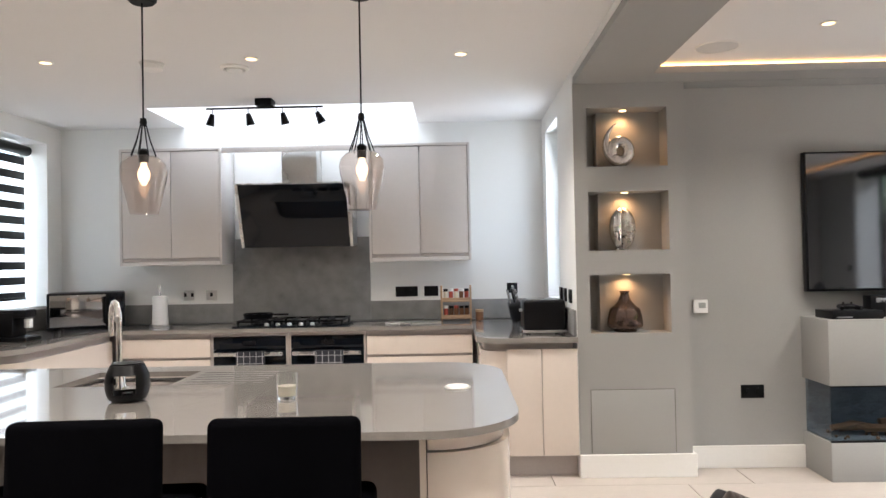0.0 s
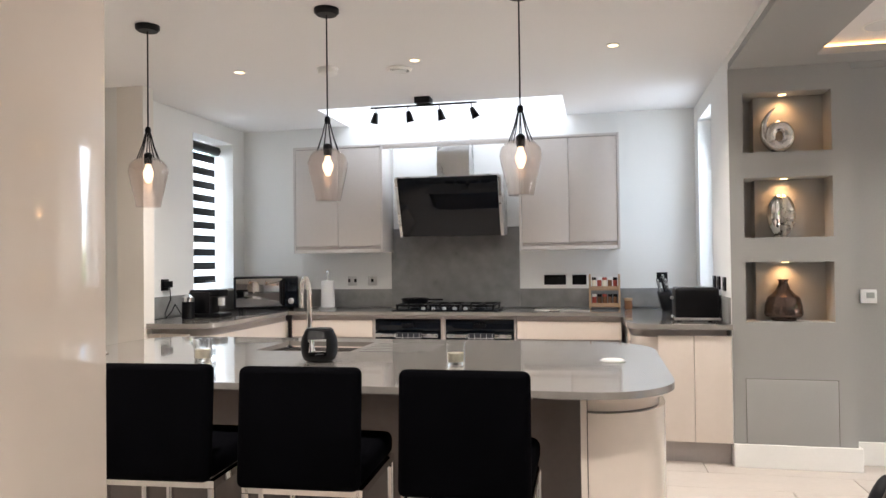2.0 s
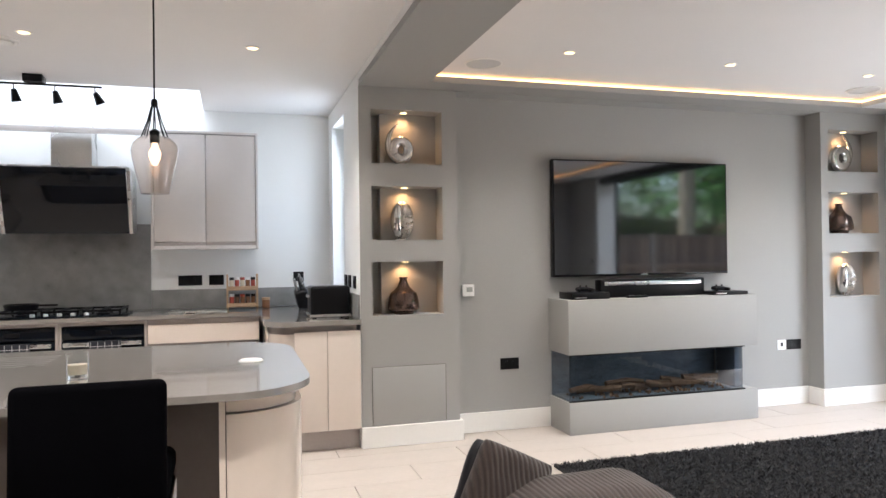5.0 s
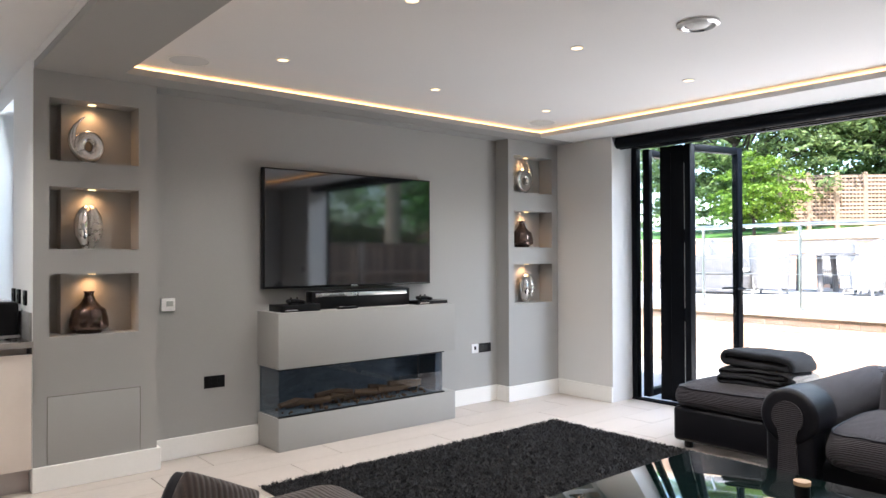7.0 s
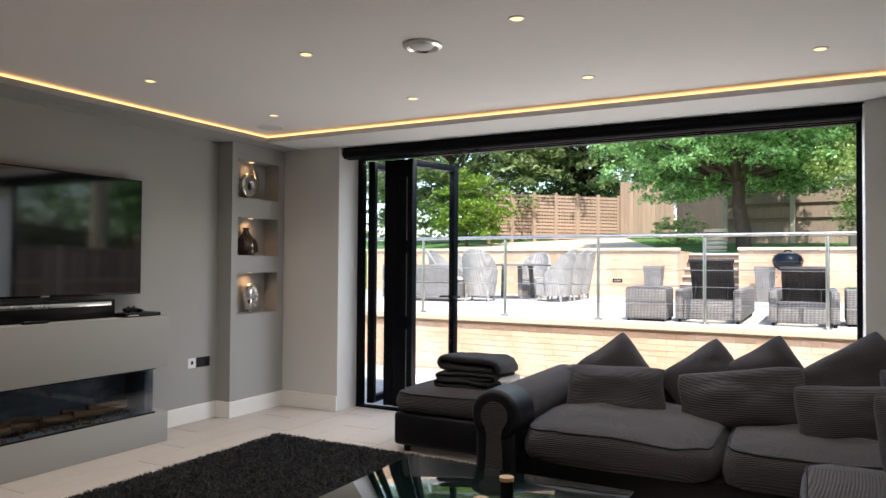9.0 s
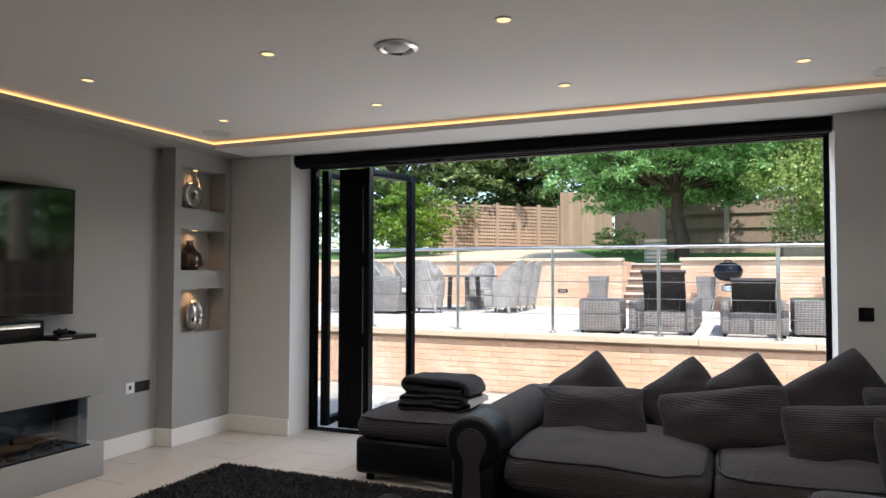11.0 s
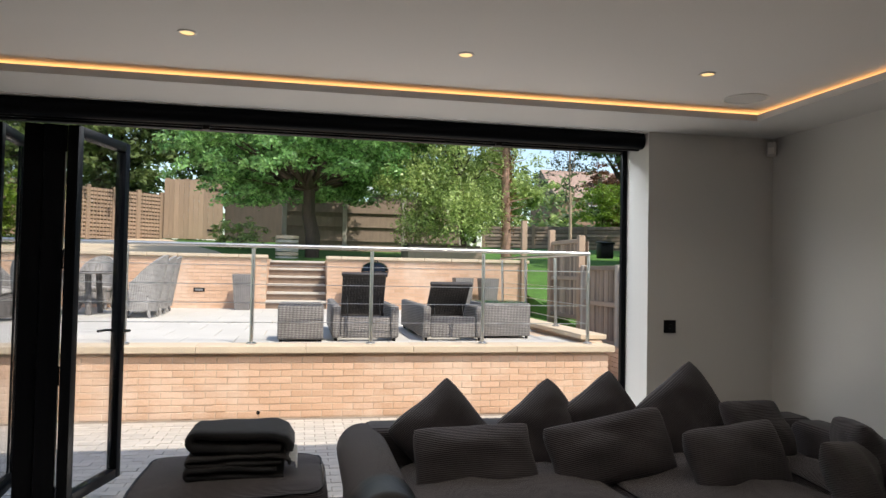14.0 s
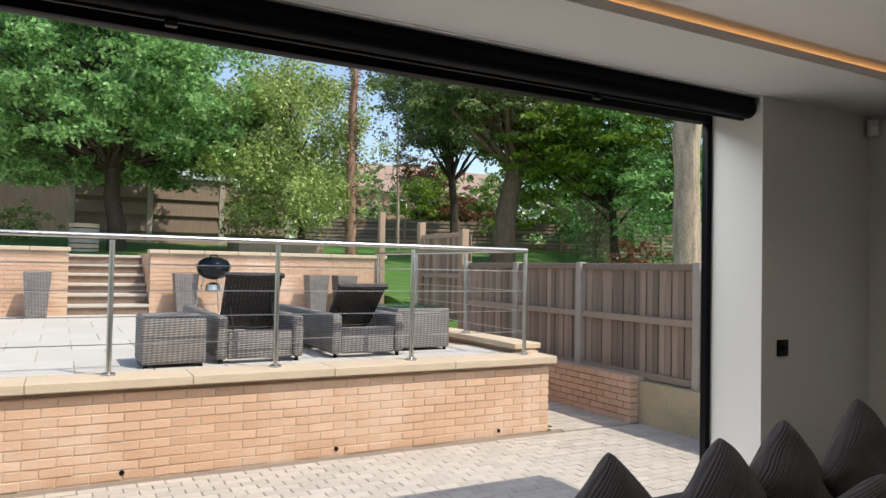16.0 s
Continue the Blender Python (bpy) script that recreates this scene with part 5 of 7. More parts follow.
th = thing("thermostat", (1.71, TVY, 1.05), "small white square wall thermostat", "thermostat")
bm = B()
box(bm, 1.664, 1.756, TVY - 0.022, TVY - 0.001, 1.008, 1.094, 0.004)
part("case", bm, PAPER, th)
bm = B()
box(bm, 1.695, 1.74, TVY - 0.0245, TVY - 0.0222, 1.04, 1.075)
part("display", bm, mat("grey_display", (0.35, 0.37, 0.36), 0.3), th)
socket("wall_socket", 2.035, 0.492, 0.15, BLACK, "black nickel double socket plate", TVY)
socket("wall_socket", 4.66, 0.51, 0.15, BLACK, "black nickel double socket plate", TVY)
socket("wall_socket", 4.53, 0.51, 0.085, PAPER, "white single socket plate", TVY, 1)
w = thing("wall_switch", (DX, -0.48, 1.18), "black dimmer plate on the pale pier", "switch")
bm = B()
box(bm, DX - 0.01, DX - 0.001, -0.525, -0.438, 1.135, 1.222, 0.003)
part("plate", bm, BLACK, w)
part("dial", lathe(B(), [(0.016, 0), (0.015, 0.014), (0.002, 0.014)], None, 16, pose(DX - 0.0102, -0.482, 1.18, 0, -90, 0)), BLACK, w)
w = thing("alarm_sensor", (5.45, -1.2, 2.40), "small white corner alarm sensor", "sensor")
bm = tbox(B(), pose(5.475, -1.215, 2.41, 0, 0, 45), 0.06, 0.045, 0.10, 0.012, 3)
part("case", bm, PIER, w)
bm = tbox(B(), pose(5.457, -1.197, 2.395, 0, 0, 45), 0.04, 0.012, 0.045, 0.004)
part("lens", bm, SKIRT, w)
for x, y in ((1.62, 4.12), (4.76, 4.12), (4.80, -0.55)):
    s = thing("ceiling_speaker", (x, y, LC), "round flush grey ceiling speaker", "speaker", "ceiling speakers")
    part("rim", lathe(B(), [(0.125, 0), (0.125, -0.004), (0.116, -0.006), (0.116, 0)][::-1], (x, y, LC - 0.0005), 36), SKIRT, s)
    part("grille", lathe(B(), [(0.114, 0), (0.112, -0.003), (0.002, -0.003)][::-1], (x, y, LC - 0.001), 36), PIER, s)
s = thing("ceiling_detector", (3.38, 1.81, LC), "round steel-rimmed detector on the ceiling", "detector")
part("rim", lathe(B(), [(0.105, 0), (0.105, -0.012), (0.085, -0.02), (0.07, -0.012), (0.07, 0)][::-1], (3.38, 1.81, LC - 0.0005), 36), STEEL, s)
part("lens", lathe(B(), [(0.068, 0), (0.05, -0.016), (0.002, -0.02)][::-1], (3.38, 1.81, LC - 0.001), 30), PAPER, s)

# rug with a shaggy pile
rug = thing("rug", (3.2, 2.6, 0), "shaggy charcoal rug on the pale floor", "rug")
bm = B()
RX0, RX1, RY0, RY1 = 1.93, 4.54, 1.0, 3.80
box(bm, RX0, RX1, RY0, RY1, 0.0005, 0.012)
part("backing", bm, BLACK, rug)
random.seed(5)
vs, fs = [], []
for k in range(80000):
    x, y = random.uniform(RX0 - 0.01, RX1 + 0.01), random.uniform(RY0 - 0.01, RY1 + 0.01)
    a, h, w = random.uniform(0, 6.28), random.uniform(0.008, 0.020), random.uniform(0.003, 0.0065)
    dx, dy = math.cos(a), math.sin(a)
    lx, ly = random.uniform(-0.02, 0.02), random.uniform(-0.02, 0.02)
    n = len(vs)
    vs += [(x - dx * w - 3.2, y - dy * w - 2.6, 0.012), (x + dx * w - 3.2, y + dy * w - 2.6, 0.012), (x + lx - 3.2, y + ly - 2.6, 0.012 + h)]
    fs.append((n, n + 1, n + 2))
me = bpy.data.meshes.new("shag")
me.from_pydata(vs, [], fs)
me.materials.append(RUG)
shag = new("shag", me)
shag.parent = rug
shag["kind"] = "stuff"

# coffee table
ct = thing("coffee_table", (2.65, 1.2, 0.012), "low black glass coffee table with steel legs", "coffee table")
bm = B()
box(bm, 2.08, 3.22, 0.65, 1.78, 0.405, 0.42, 0.004)
part("top", bm, TABLEGLASS, ct)
bm = B()
box(bm, 2.2, 3.1, 0.77, 1.66, 0.10, 0.112, 0.003)
part("lower_shelf", bm, TABLEGLASS, ct)
for x in (2.2, 3.1):
    for y in (0.77, 1.66):
        bm = B()
        rod(bm, (x, y, 0.034), (x, y, 0.404), 0.025, seg=16)
        part("leg", bm, STEEL, ct)
for x, y, h, m_, lab in ((2.78, 1.06, 0.10, BLACK, "tall black and copper candle holder"), (2.62, 1.10, 0.055, WOOD, "short wooden candle holder")):
    c = thing("candle_holder", (x, y, 0.42), lab + " on the glass table", "candle holder", "table candles")
    part("stem", lathe(B(), [(0.028, 0), (0.028, h), (0.002, h)], (x, y, 0.4205), 20), m_, c)
    part("cup", lathe(B(), [(0.030, 0), (0.030, 0.014), (0.002, 0.014)], (x, y, 0.4208 + h), 20), WOOD, c)

# ottoman and blankets
def seat_pad(parent, name, x0, x1, y0, y1, z0, z1, material, seed, crown=0.05):
    """A boxed upholstered cushion: upright borders, a crowned creased top and piped seams."""
    cx, cy, hx, hy = (x0 + x1) / 2, (y0 + y1) / 2, (x1 - x0) / 2, (y1 - y0) / 2
    seg, prof = 72, [(0.0, 0.0), (0.90, 0.0), (0.975, 0.10), (1.0, 0.32), (1.005, 0.55), (0.995, 0.80), (0.975, 0.93), (0.955, 1.0), (0.90, 1.04), (0.78, 1.06), (0.6, 1.07), (0.4, 1.075), (0.2, 1.08), (0.0, 1.08)]
    bm, rows = B(), []
    for r, h in prof:
        row = []
        for k in range(seg):
            t = 2 * math.pi * k / seg
            ux, uy = math.copysign(abs(math.cos(t)) ** 0.26, math.cos(t)), math.copysign(abs(math.sin(t)) ** 0.26, math.sin(t))
            x, y = cx + hx * ux * r, cy + hy * uy * r
            top = max(0.0, h - 0.5) * 2
            puff = crown * (1 - r * r) if h >= 1.0 else 0.0
            dent = noise.noise(Vector((x * 2.2 + seed, y * 2.2, seed))) * 0.030 + noise.noise(Vector((x * 6.5, y * 6.5 + seed, 1.0))) * 0.014 + abs(noise.noise(Vector((x * 11 + seed, y * 11, 2.0)))) * -0.012 * r
            side = noise.noise(Vector((x * 5 + seed, y * 5, h * 2))) * 0.016 * (1 if 0 < r else 0)
            z = z0 + (z1 - z0) * h + puff + dent * min(1.0, top)
            row.append(bm.verts.new((x + side * ux, y + side * uy, z)))
        rows.append(row)
    for p, q in zip(rows, rows[1:]):
        for k in range(seg):
            bm.faces.new((p[k], p[(k + 1) % seg], q[(k + 1) % seg], q[k]))
    seam = [v.co.copy() for v in rows[7]]
    bmesh.ops.remove_doubles(bm, verts=bm.verts, dist=0.0005)
    c = part(name, bm, material, parent, smooth=70)
    part("piping", pipe(B(), seam + seam[:1], 0.0065, 6), LEATHER, c)
    return c


def folded(parent, cx, cy, z, depth, length, h, material, seed, droop=0.0):
    """One blanket folded double: a thick strip that turns back over a round fold, with loose ends."""
    th = h * 0.46
    path = [Vector((0, -length / 2 + length * k / 10, th / 2)) for k in range(11)]
    path += [Vector((0, length / 2 + (h - th) / 2 * math.sin(math.pi * k / 7), h / 2 - (h - th) / 2 * math.cos(math.pi * k / 7))) for k in range(1, 7)]
    path += [Vector((0, length / 2 - length * k / 12, h - th / 2)) for k in range(12)]
    if droop:
        path += [Vector((0, -length / 2 - 0.020, h - th * 0.75)), Vector((0, -length / 2 - 0.045, h - th * 1.2 - droop * 0.4)), Vector((0, -length / 2 - 0.040, h - th * 1.3 - droop))]
    bm, rings, n = B(), [], 22
    for i, p in enumerate(path):
        d = (path[min(i + 1, len(path) - 1)] - path[max(i - 1, 0)]).normalized()
        nrm = Vector((0, -d.z, d.y))
        ring = []
        for k in range(n):
            t = 2 * math.pi * k / n
            u, v = math.copysign(abs(math.cos(t)) ** 0.3, math.cos(t)), math.copysign(abs(math.sin(t)) ** 0.55, math.sin(t))
            q = p + Vector((u * depth / 2, 0, 0)) + nrm * (v * th / 2 * 0.98)
            w = Vector((q.x * 7 + seed, q.y * 7, q.z * 9 + seed))
            q += Vector((noise.noise(w) * 0.016, noise.noise(w + Vector((9, 0, 0))) * 0.012, noise.noise(w + Vector((0, 9, 0))) * 0.012 + 0.010 * noise.noise(Vector((q.x * 3, q.y * 3 + seed, 0)))))
            ring.append(bm.verts.new(q + Vector((cx, cy, z))))
        rings.append(ring)
    for p, q in zip(rings, rings[1:]):
        for k in range(n):
            bm.faces.new((p[k], p[(k + 1) % n], q[(k + 1) % n], q[k]))
    bm.faces.new(rings[0][::-1])
    bm.faces.new(rings[-1])
    bmesh.ops.recalc_face_normals(bm, faces=bm.faces)
    return part("cloth", bm, material, parent, smooth=80)


ot = thing("ottoman", (5.0, 2.33, 0), "charcoal corduroy ottoman with a dark leather base", "ottoman")
bm = B()
box(bm, 4.60, 5.42, 1.82, 2.74, 0.05, 0.295, 0.03, 3)
part("base", bm, LEATHER, ot)
seat_pad(ot, "cushion", 4.585, 5.435, 1.80, 2.765, 0.296, 0.435, CORDX, 2.0, 0.03)
for x in (4.68, 5.36):
    for y in (1.90, 2.66):
        part("foot", rod(B(), (x, y, 0.0), (x, y, 0.055), 0.03, seg=12), BLACK, ot)
for k, (z, hh, ln, m_, lab, dr) in enumerate(((0.468, 0.068, 0.52, BLANKET, "folded navy black blanket", 0.0), (0.532, 0.056, 0.50, BLANKET2, "folded grey fringed blanket", 0.02), (0.586, 0.115, 0.48, BLANKET, "thick charcoal fleece blanket folded over", 0.035))):
    b_ = thing("blanket", (4.98, 2.22, z), lab + " stacked on the ottoman", "blanket", "stacked blankets")
    folded(b_, 4.97 + 0.01 * k, 2.24 + 0.012 * (k % 2), z, 0.40 - 0.02 * k, ln - 0.07, hh, m_, 3.3 * k + 0.7, dr)
    if k == 1:
        for j in range(26):
            y = 2.24 - ln / 2 - 0.025
            x = 4.80 + 0.014 * j
            part("tassel", pipe(B(), [(x, y + 0.03, z + 0.03), (x + 0.004, y - 0.005, z + 0.018), (x - 0.002, y - 0.012, z - 0.012)], 0.0025, 5), PIER, b_)

# corner sofa
so = thing("corner_sofa", (4.4, 0.2, 0), "large charcoal corduroy corner sofa with black leather arm", "sofa")
bm = B()
box(bm, 4.0, 5.22, -1.15, 1.62, 0.06, 0.28, 0.03, 3)
box(bm, 1.95, 4.02, -1.15, -0.05, 0.06, 0.275, 0.03, 3)
part("base", bm, LEATHER, so)
bm = B()
box(bm, 5.0, 5.26, -1.2, 1.60, 0.08, 0.66, 0.06, 4)
part("back", bm, CORDZ, so)
bm = B()
box(bm, 1.95, 5.0, -1.22, -0.98, 0.08, 0.66, 0.06, 4)
part("back", bm, CORDZ, so)
bm = B()   # rolled arm
rod(bm, (4.0, 1.60, 0.52), (5.15, 1.60, 0.52), 0.14, seg=28)
box(bm, 4.0, 5.15, 1.50, 1.70, 0.08, 0.52, 0.02, 3)
arm = part("arm", bm, CORDX, so)
bm = B()
rod(bm, (3.87, 1.60, 0.515), (4.12, 1.60, 0.515), 0.152, seg=32)
bmesh.ops.bevel(bm, geom=[e for e in bm.edges if abs(e.verts[0].co.x - 3.87) < 0.001 and abs(e.verts[1].co.x - 3.87) < 0.001], offset=0.03, segments=4, profile=0.5, affect="EDGES")
box(bm, 3.88, 4.06, 1.475, 1.725, 0.07, 0.5, 0.03, 3)
part("arm_front", bm, LEATHER, arm, "black leather arm front")
bm = B()   # corduroy inset: round head, narrow neck, wider foot
outline = [(0.085 * math.sin(radians(a)), 0.515 + 0.085 * math.cos(radians(a))) for a in range(-140, 141, 14)]
outline = outline + [(0.045, 0.40), (0.05, 0.28), (0.062, 0.09), (-0.062, 0.09), (-0.05, 0.28), (-0.045, 0.40)]
near = [bm.verts.new((3.862, 1.60 + y * 0.97, z)) for y, z in outline]
far = [bm.verts.new((3.885, 1.60 + y, z)) for y, z in outline]
bm.faces.new(near)
for k in range(len(outline)):
    j = (k + 1) % len(outline)
    bm.faces.new((near[k], far[k], far[j], near[j]))
bmesh.ops.recalc_face_normals(bm, faces=bm.faces)
part("scroll", bm, CORDZ, arm)
for x0, x1, y0, y1, mt, sd in ((3.86, 5.0, 0.40, 1.46, CORDX, 1.0), (3.88, 5.0, -0.62, 0.395, CORDX, 4.0), (3.90, 5.0, -0.98, -0.625, CORDX, 8.0), (2.94, 3.87, -0.98, 0.02, CORDY, 5.5), (1.97, 2.935, -0.98, 0.02, CORDY, 6.5)):
    seat_pad(so, "seat_cushion", x0, x1, y0, y1, 0.281, 0.468, mt, sd, 0.045)
for x in (2.05, 3.5, 4.1, 5.1):
    for y in (-1.05,) if x < 4 else (-1.05, 1.5):
        part("foot", rod(B(), (x, y, 0), (x, y, 0.07), 0.03, seg=12), BLACK, so)


def scatter(name, x, y, z, w, h, rx, ry, rz, material, seed, label, thick=0.22):
    """A loose cushion; w and h are its sides, its face turned by the angles."""
    c = thing(name, (x, y, z), label, "cushion", "sofa cushions")
    cover = part("cover", pillow(B(), Matrix.Translation((x, y, z)), h, w, thick, seed, 22), material, c, smooth=80)
    cover.matrix_basis = pose(0, 0, 0, 0, 0, rz) @ pose(0, 0, 0, 0, ry, 0) @ pose(0, 0, 0, rx, 0, 0) @ pose(0, 0, 0, 0, 90, 0)
    return c


LB = "large charcoal corduroy scatter cushion on the sofa"
# back row, standing on a corner or tilted
scatter("scatter_cushion", 4.95, 1.17, 0.63, 0.47, 0.47, -40, 14, 0, CORD, 1.1, LB)
scatter("scatter_cushion", 4.97, 0.59, 0.62, 0.49, 0.46, -38, 16, 2, CORD, 2.1, LB)
scatter("scatter_cushion", 4.97, 0.22, 0.655, 0.48, 0.48, -34, 14, 4, CORD, 3.1, LB)
scatter("scatter_cushion", 4.95, -0.26, 0.68, 0.58, 0.50, -32, 14, 8, CORD, 4.1, LB)
scatter("scatter_cushion", 4.76, -0.62, 0.655, 0.60, 0.36, 5, 30, 28, CORD, 5.1, "rectangular charcoal corduroy cushion lying against the sofa corner", 0.18)
# front row
LF = "rectangular charcoal corduroy cushion leaning on the sofa"
scatter("scatter_cushion", 4.58, 1.085, 0.585, 0.64, 0.36, -2, 26, 0, CORD, 6.1, LF, 0.20)
scatter("scatter_cushion", 4.60, 0.35, 0.61, 0.72, 0.37, -8, 26, 2, CORD, 7.1, LF, 0.20)
scatter("scatter_cushion", 4.40, -0.25, 0.595, 0.66, 0.37, -2, 24, 14, CORD, 8.1, LF, 0.20)
scatter("scatter_cushion", 3.62, -0.80, 0.64, 0.52, 0.42, 6, 18, 74, BROWNCORD, 9.1, "brown corduroy cushion leaning on the sofa back")
scatter("scatter_cushion", 4.22, -0.82, 0.63, 0.52, 0.40, 6, 20, 66, CORD, 10.1, LB)
scatter("scatter_cushion", 3.90, -0.50, 0.60, 0.56, 0.42, 10, 24, 40, CORD, 14.1, "large corduroy cushion lying at the front of the sofa corner", 0.20)
scatter("scatter_cushion", 3.1, -0.82, 0.68, 0.50, 0.46, 8, 16, 85, CORD, 11.1, LB)
scatter("scatter_cushion", 2.5, -0.84, 0.66, 0.50, 0.46, 4, 16, 95, BROWNCORD, 12.1, "brown corduroy scatter cushion on the sofa")

# low footstool near the walkway with a cushion on it
fs_ = thing("floor_seat", (1.45, 2.85, 0), "low brown corduroy floor seat on the pale floor", "pouffe")
part("seat", pad(B(), pose(1.62, 2.80, 0.13), 0.80, 0.55, 0.24, 0.3, 36, seed=12.5), BROWNCORD, fs_)
c_ = thing("scatter_cushion", (1.42, 2.98, 0.26), "brown corduroy cushion leaning on the floor seat", "cushion", "sofa cushions")
part("cover", pillow(B(), pose(1.29, 2.98, 0.19, 90, 26, 12), 0.46, 0.40, 0.20, 13.1), BROWNCORD, c_)
part("back", pillow(B(), pose(1.262, 3.03, 0.185, 90, 26, 12), 0.45, 0.39, 0.17, 15.1), LEATHER, c_, "black leather back of the cushion")

# folding doors
fd = thing("door_1", (FRONT, 1.8, 0), "anthracite folding doors pushed open to one side", "folding door", kind="structure")
bm = B()
box(bm, FRONT - 0.02, FRONT + 0.02, -0.319, -0.284, 0.0, SOF - 0.002, 0.003)
part("jamb", bm, ALU, fd)
bm = B()
box(bm, FRONT - 0.035, FRONT + 0.035, 3.882, 3.938, 0.0, SOF - 0.002, 0.003)
part("jamb", bm, ALU, fd)
bm = B()
box(bm, FRONT - 0.035, FRONT + 0.035, -0.283, 3.882, SOF - 0.09, SOF - 0.002, 0.003)
part("head_track", bm, ALU, fd)
bm = B()
box(bm, FRONT - 0.045, FRONT + 0.045, -0.318, 3.938, -0.02, 0.014, 0.003)
box(bm, FRONT - 0.006, FRONT + 0.006, -0.26, 3.88, 0.014, 0.02)
part("threshold", bm, ALU, fd)


def leaf_door(a, b, label, handle=False, th=0.07, seal=0):
    """One framed glass leaf from plan point a (hung at the track) to b; seal: side on which it meets the next leaf."""
    a, b = Vector((*a, 0)), Vector((*b, 0))
    d = b - a
    L, ang = d.length, math.degrees(math.atan2(d.y, d.x))
    m = pose(a.x, a.y, 0, 0, 0, ang)
    z0, z1, f = 0.035, SOF - 0.10, 0.062
    lf = thing("folding_leaf", (a.x, a.y, 0), label, "folding door", "folding door leaves")
    for nm, x0, x1, q0, q1 in (("stile", 0, f, z0, z1), ("stile", L - f, L, z0, z1), ("rail", f, L - f, z0, z0 + f), ("rail", f, L - f, z1 - f, z1)):
        part(nm, tbox(B(), m @ pose((x0 + x1) / 2, 0, (q0 + q1) / 2), x1 - x0 - 0.0005, th if x0 == 0 else 0.07, q1 - q0, 0.003), ALU, lf)
    p = part("pane", tbox(B(), m @ pose(L / 2, 0, (z0 + z1) / 2), L - 2 * f - 0.001, 0.02, z1 - z0 - 2 * f - 0.001), CLEAR, lf)
    p.visible_shadow = False
    if seal:
        y = seal * (th / 2 + 0.004)
        for q0, q1 in ((2.22, z1), (1.49, 1.615), (0.77, 0.89), (z0, 0.155)):
            part("hinge", tbox(B(), m @ pose(0.02, y, (q0 + q1) / 2), 0.045, 0.012, q1 - q0, 0.002), ALU, lf)
        for q0, q1 in ((0.155, 0.77), (0.89, 1.49), (1.615, 2.22)):
            part("edge_seal", tbox(B(), m @ pose(0.012, y, (q0 + q1) / 2), 0.006, 0.0078, q1 - q0 - 0.002), SKIRT, lf)
    if handle:
        for s in (-1, 1):
            h_ = part("handle", tbox(B(), m @ pose(L - f / 2, s * 0.039, 1.02), 0.03, 0.008, 0.20, 0.003), BLACK, lf)
            bm = B()
            rod(bm, m @ Vector((L - f / 2, s * 0.041, 1.06)), m @ Vector((L - f / 2, s * 0.085, 1.06)), 0.009)
            rod(bm, m @ Vector((L - f / 2, s * 0.085, 1.06)), m @ Vector((L - f / 2 - 0.11, s * 0.085, 1.06)), 0.009)
            part("lever", bm, BLACK, h_)
    return lf


LBL = "anthracite framed glass door leaf, folded open"
leaf_door((FRONT, 3.80), (FRONT + 0.655, 3.862), LBL)
leaf_door((FRONT, 3.587), (FRONT + 0.645, 3.778), LBL, False, 0.106, -1)
leaf_door((FRONT, 3.468), (FRONT + 0.640, 3.700), LBL, False, 0.116, -1)
leaf_door((FRONT, 3.366), (FRONT + 0.66, 3.215), "anthracite framed glass door leaf with a lever handle, open outwards", True, 0.070)
window_light("sky_doors", (6.30, 1.8, 2.86), (2.6, 1.8, 0.0), 4.1, 0.5, 43)
window_light("patio_bounce", (6.2, 1.35, 0.06), (2.6, 1.5, 2.3), 3.2, 0.4, 14, (1.0, 0.96, 0.92))
cas = thing("roller_cassette", (5.62, 1.8, 2.42), "black roller blind cassette above the folding doors", "blind")
bm = B()
rod(bm, (5.60, -0.31, 2.43), (5.60, 3.93, 2.43), 0.05, seg=24)
box(bm, 5.56, 5.70, -0.31, 3.93, 2.44, 2.483, 0.004)
part("tube", bm, ALU, cas)
bm = B()
box(bm, 5.615, 5.635, -0.30, 3.92, 2.372, 2.392, 0.004)
part("bottom_bar", bm, ALU, cas)
for y in (0.7, 2.55):
    bm = B()
    box(bm, 5.61, 5.64, y - 0.02, y + 0.02, 2.355, 2.385, 0.004)
    part("bracket", bm, BLACK, cas)


# ---------------- garden ----------------
bm = B()   # ground: patio level near the house, lawn level beyond the upper wall, one sheet to the horizon
xs = [-60, -6, 5.96, 9.12, 9.2, 13.9, 14.0, 18.4, 18.5, 30, 60, 160, 900]
zs = [PATIO - 0.02, PATIO - 0.02, PATIO - 0.02, PATIO - 0.02, TERR - 0.04, TERR - 0.04, TERR - 0.04, TERR - 0.04, 1.66, 2.55, 3.2, 3.6, 4.0]
ys = [-900, -60, -14, -3.1, -3.05, -1.62, -1.58, 9, 40, 900]
grid = [[bm.verts.new((x, y, z if y > -1.6 or x > 20 or x < 6 else (PATIO - 0.02 if x < 13.95 else 0.9 if y < -3.07 else 0.55))) for y in ys] for x, z in zip(xs, zs)]
for a in range(len(xs) - 1):
    for b in range(len(ys) - 1):
        bm.faces.new((grid[a][b], grid[a + 1][b], grid[a + 1][b + 1], grid[a][b + 1]))
bmesh.ops.delete(bm, geom=[f for f in bm.faces if -6.5 < f.calc_center_median().x < 5.9 and -4 < f.calc_center_median().y < 9], context="FACES")
ground = structure("ground", bm, LAWN, "grass and soil ground of the garden", "ground")

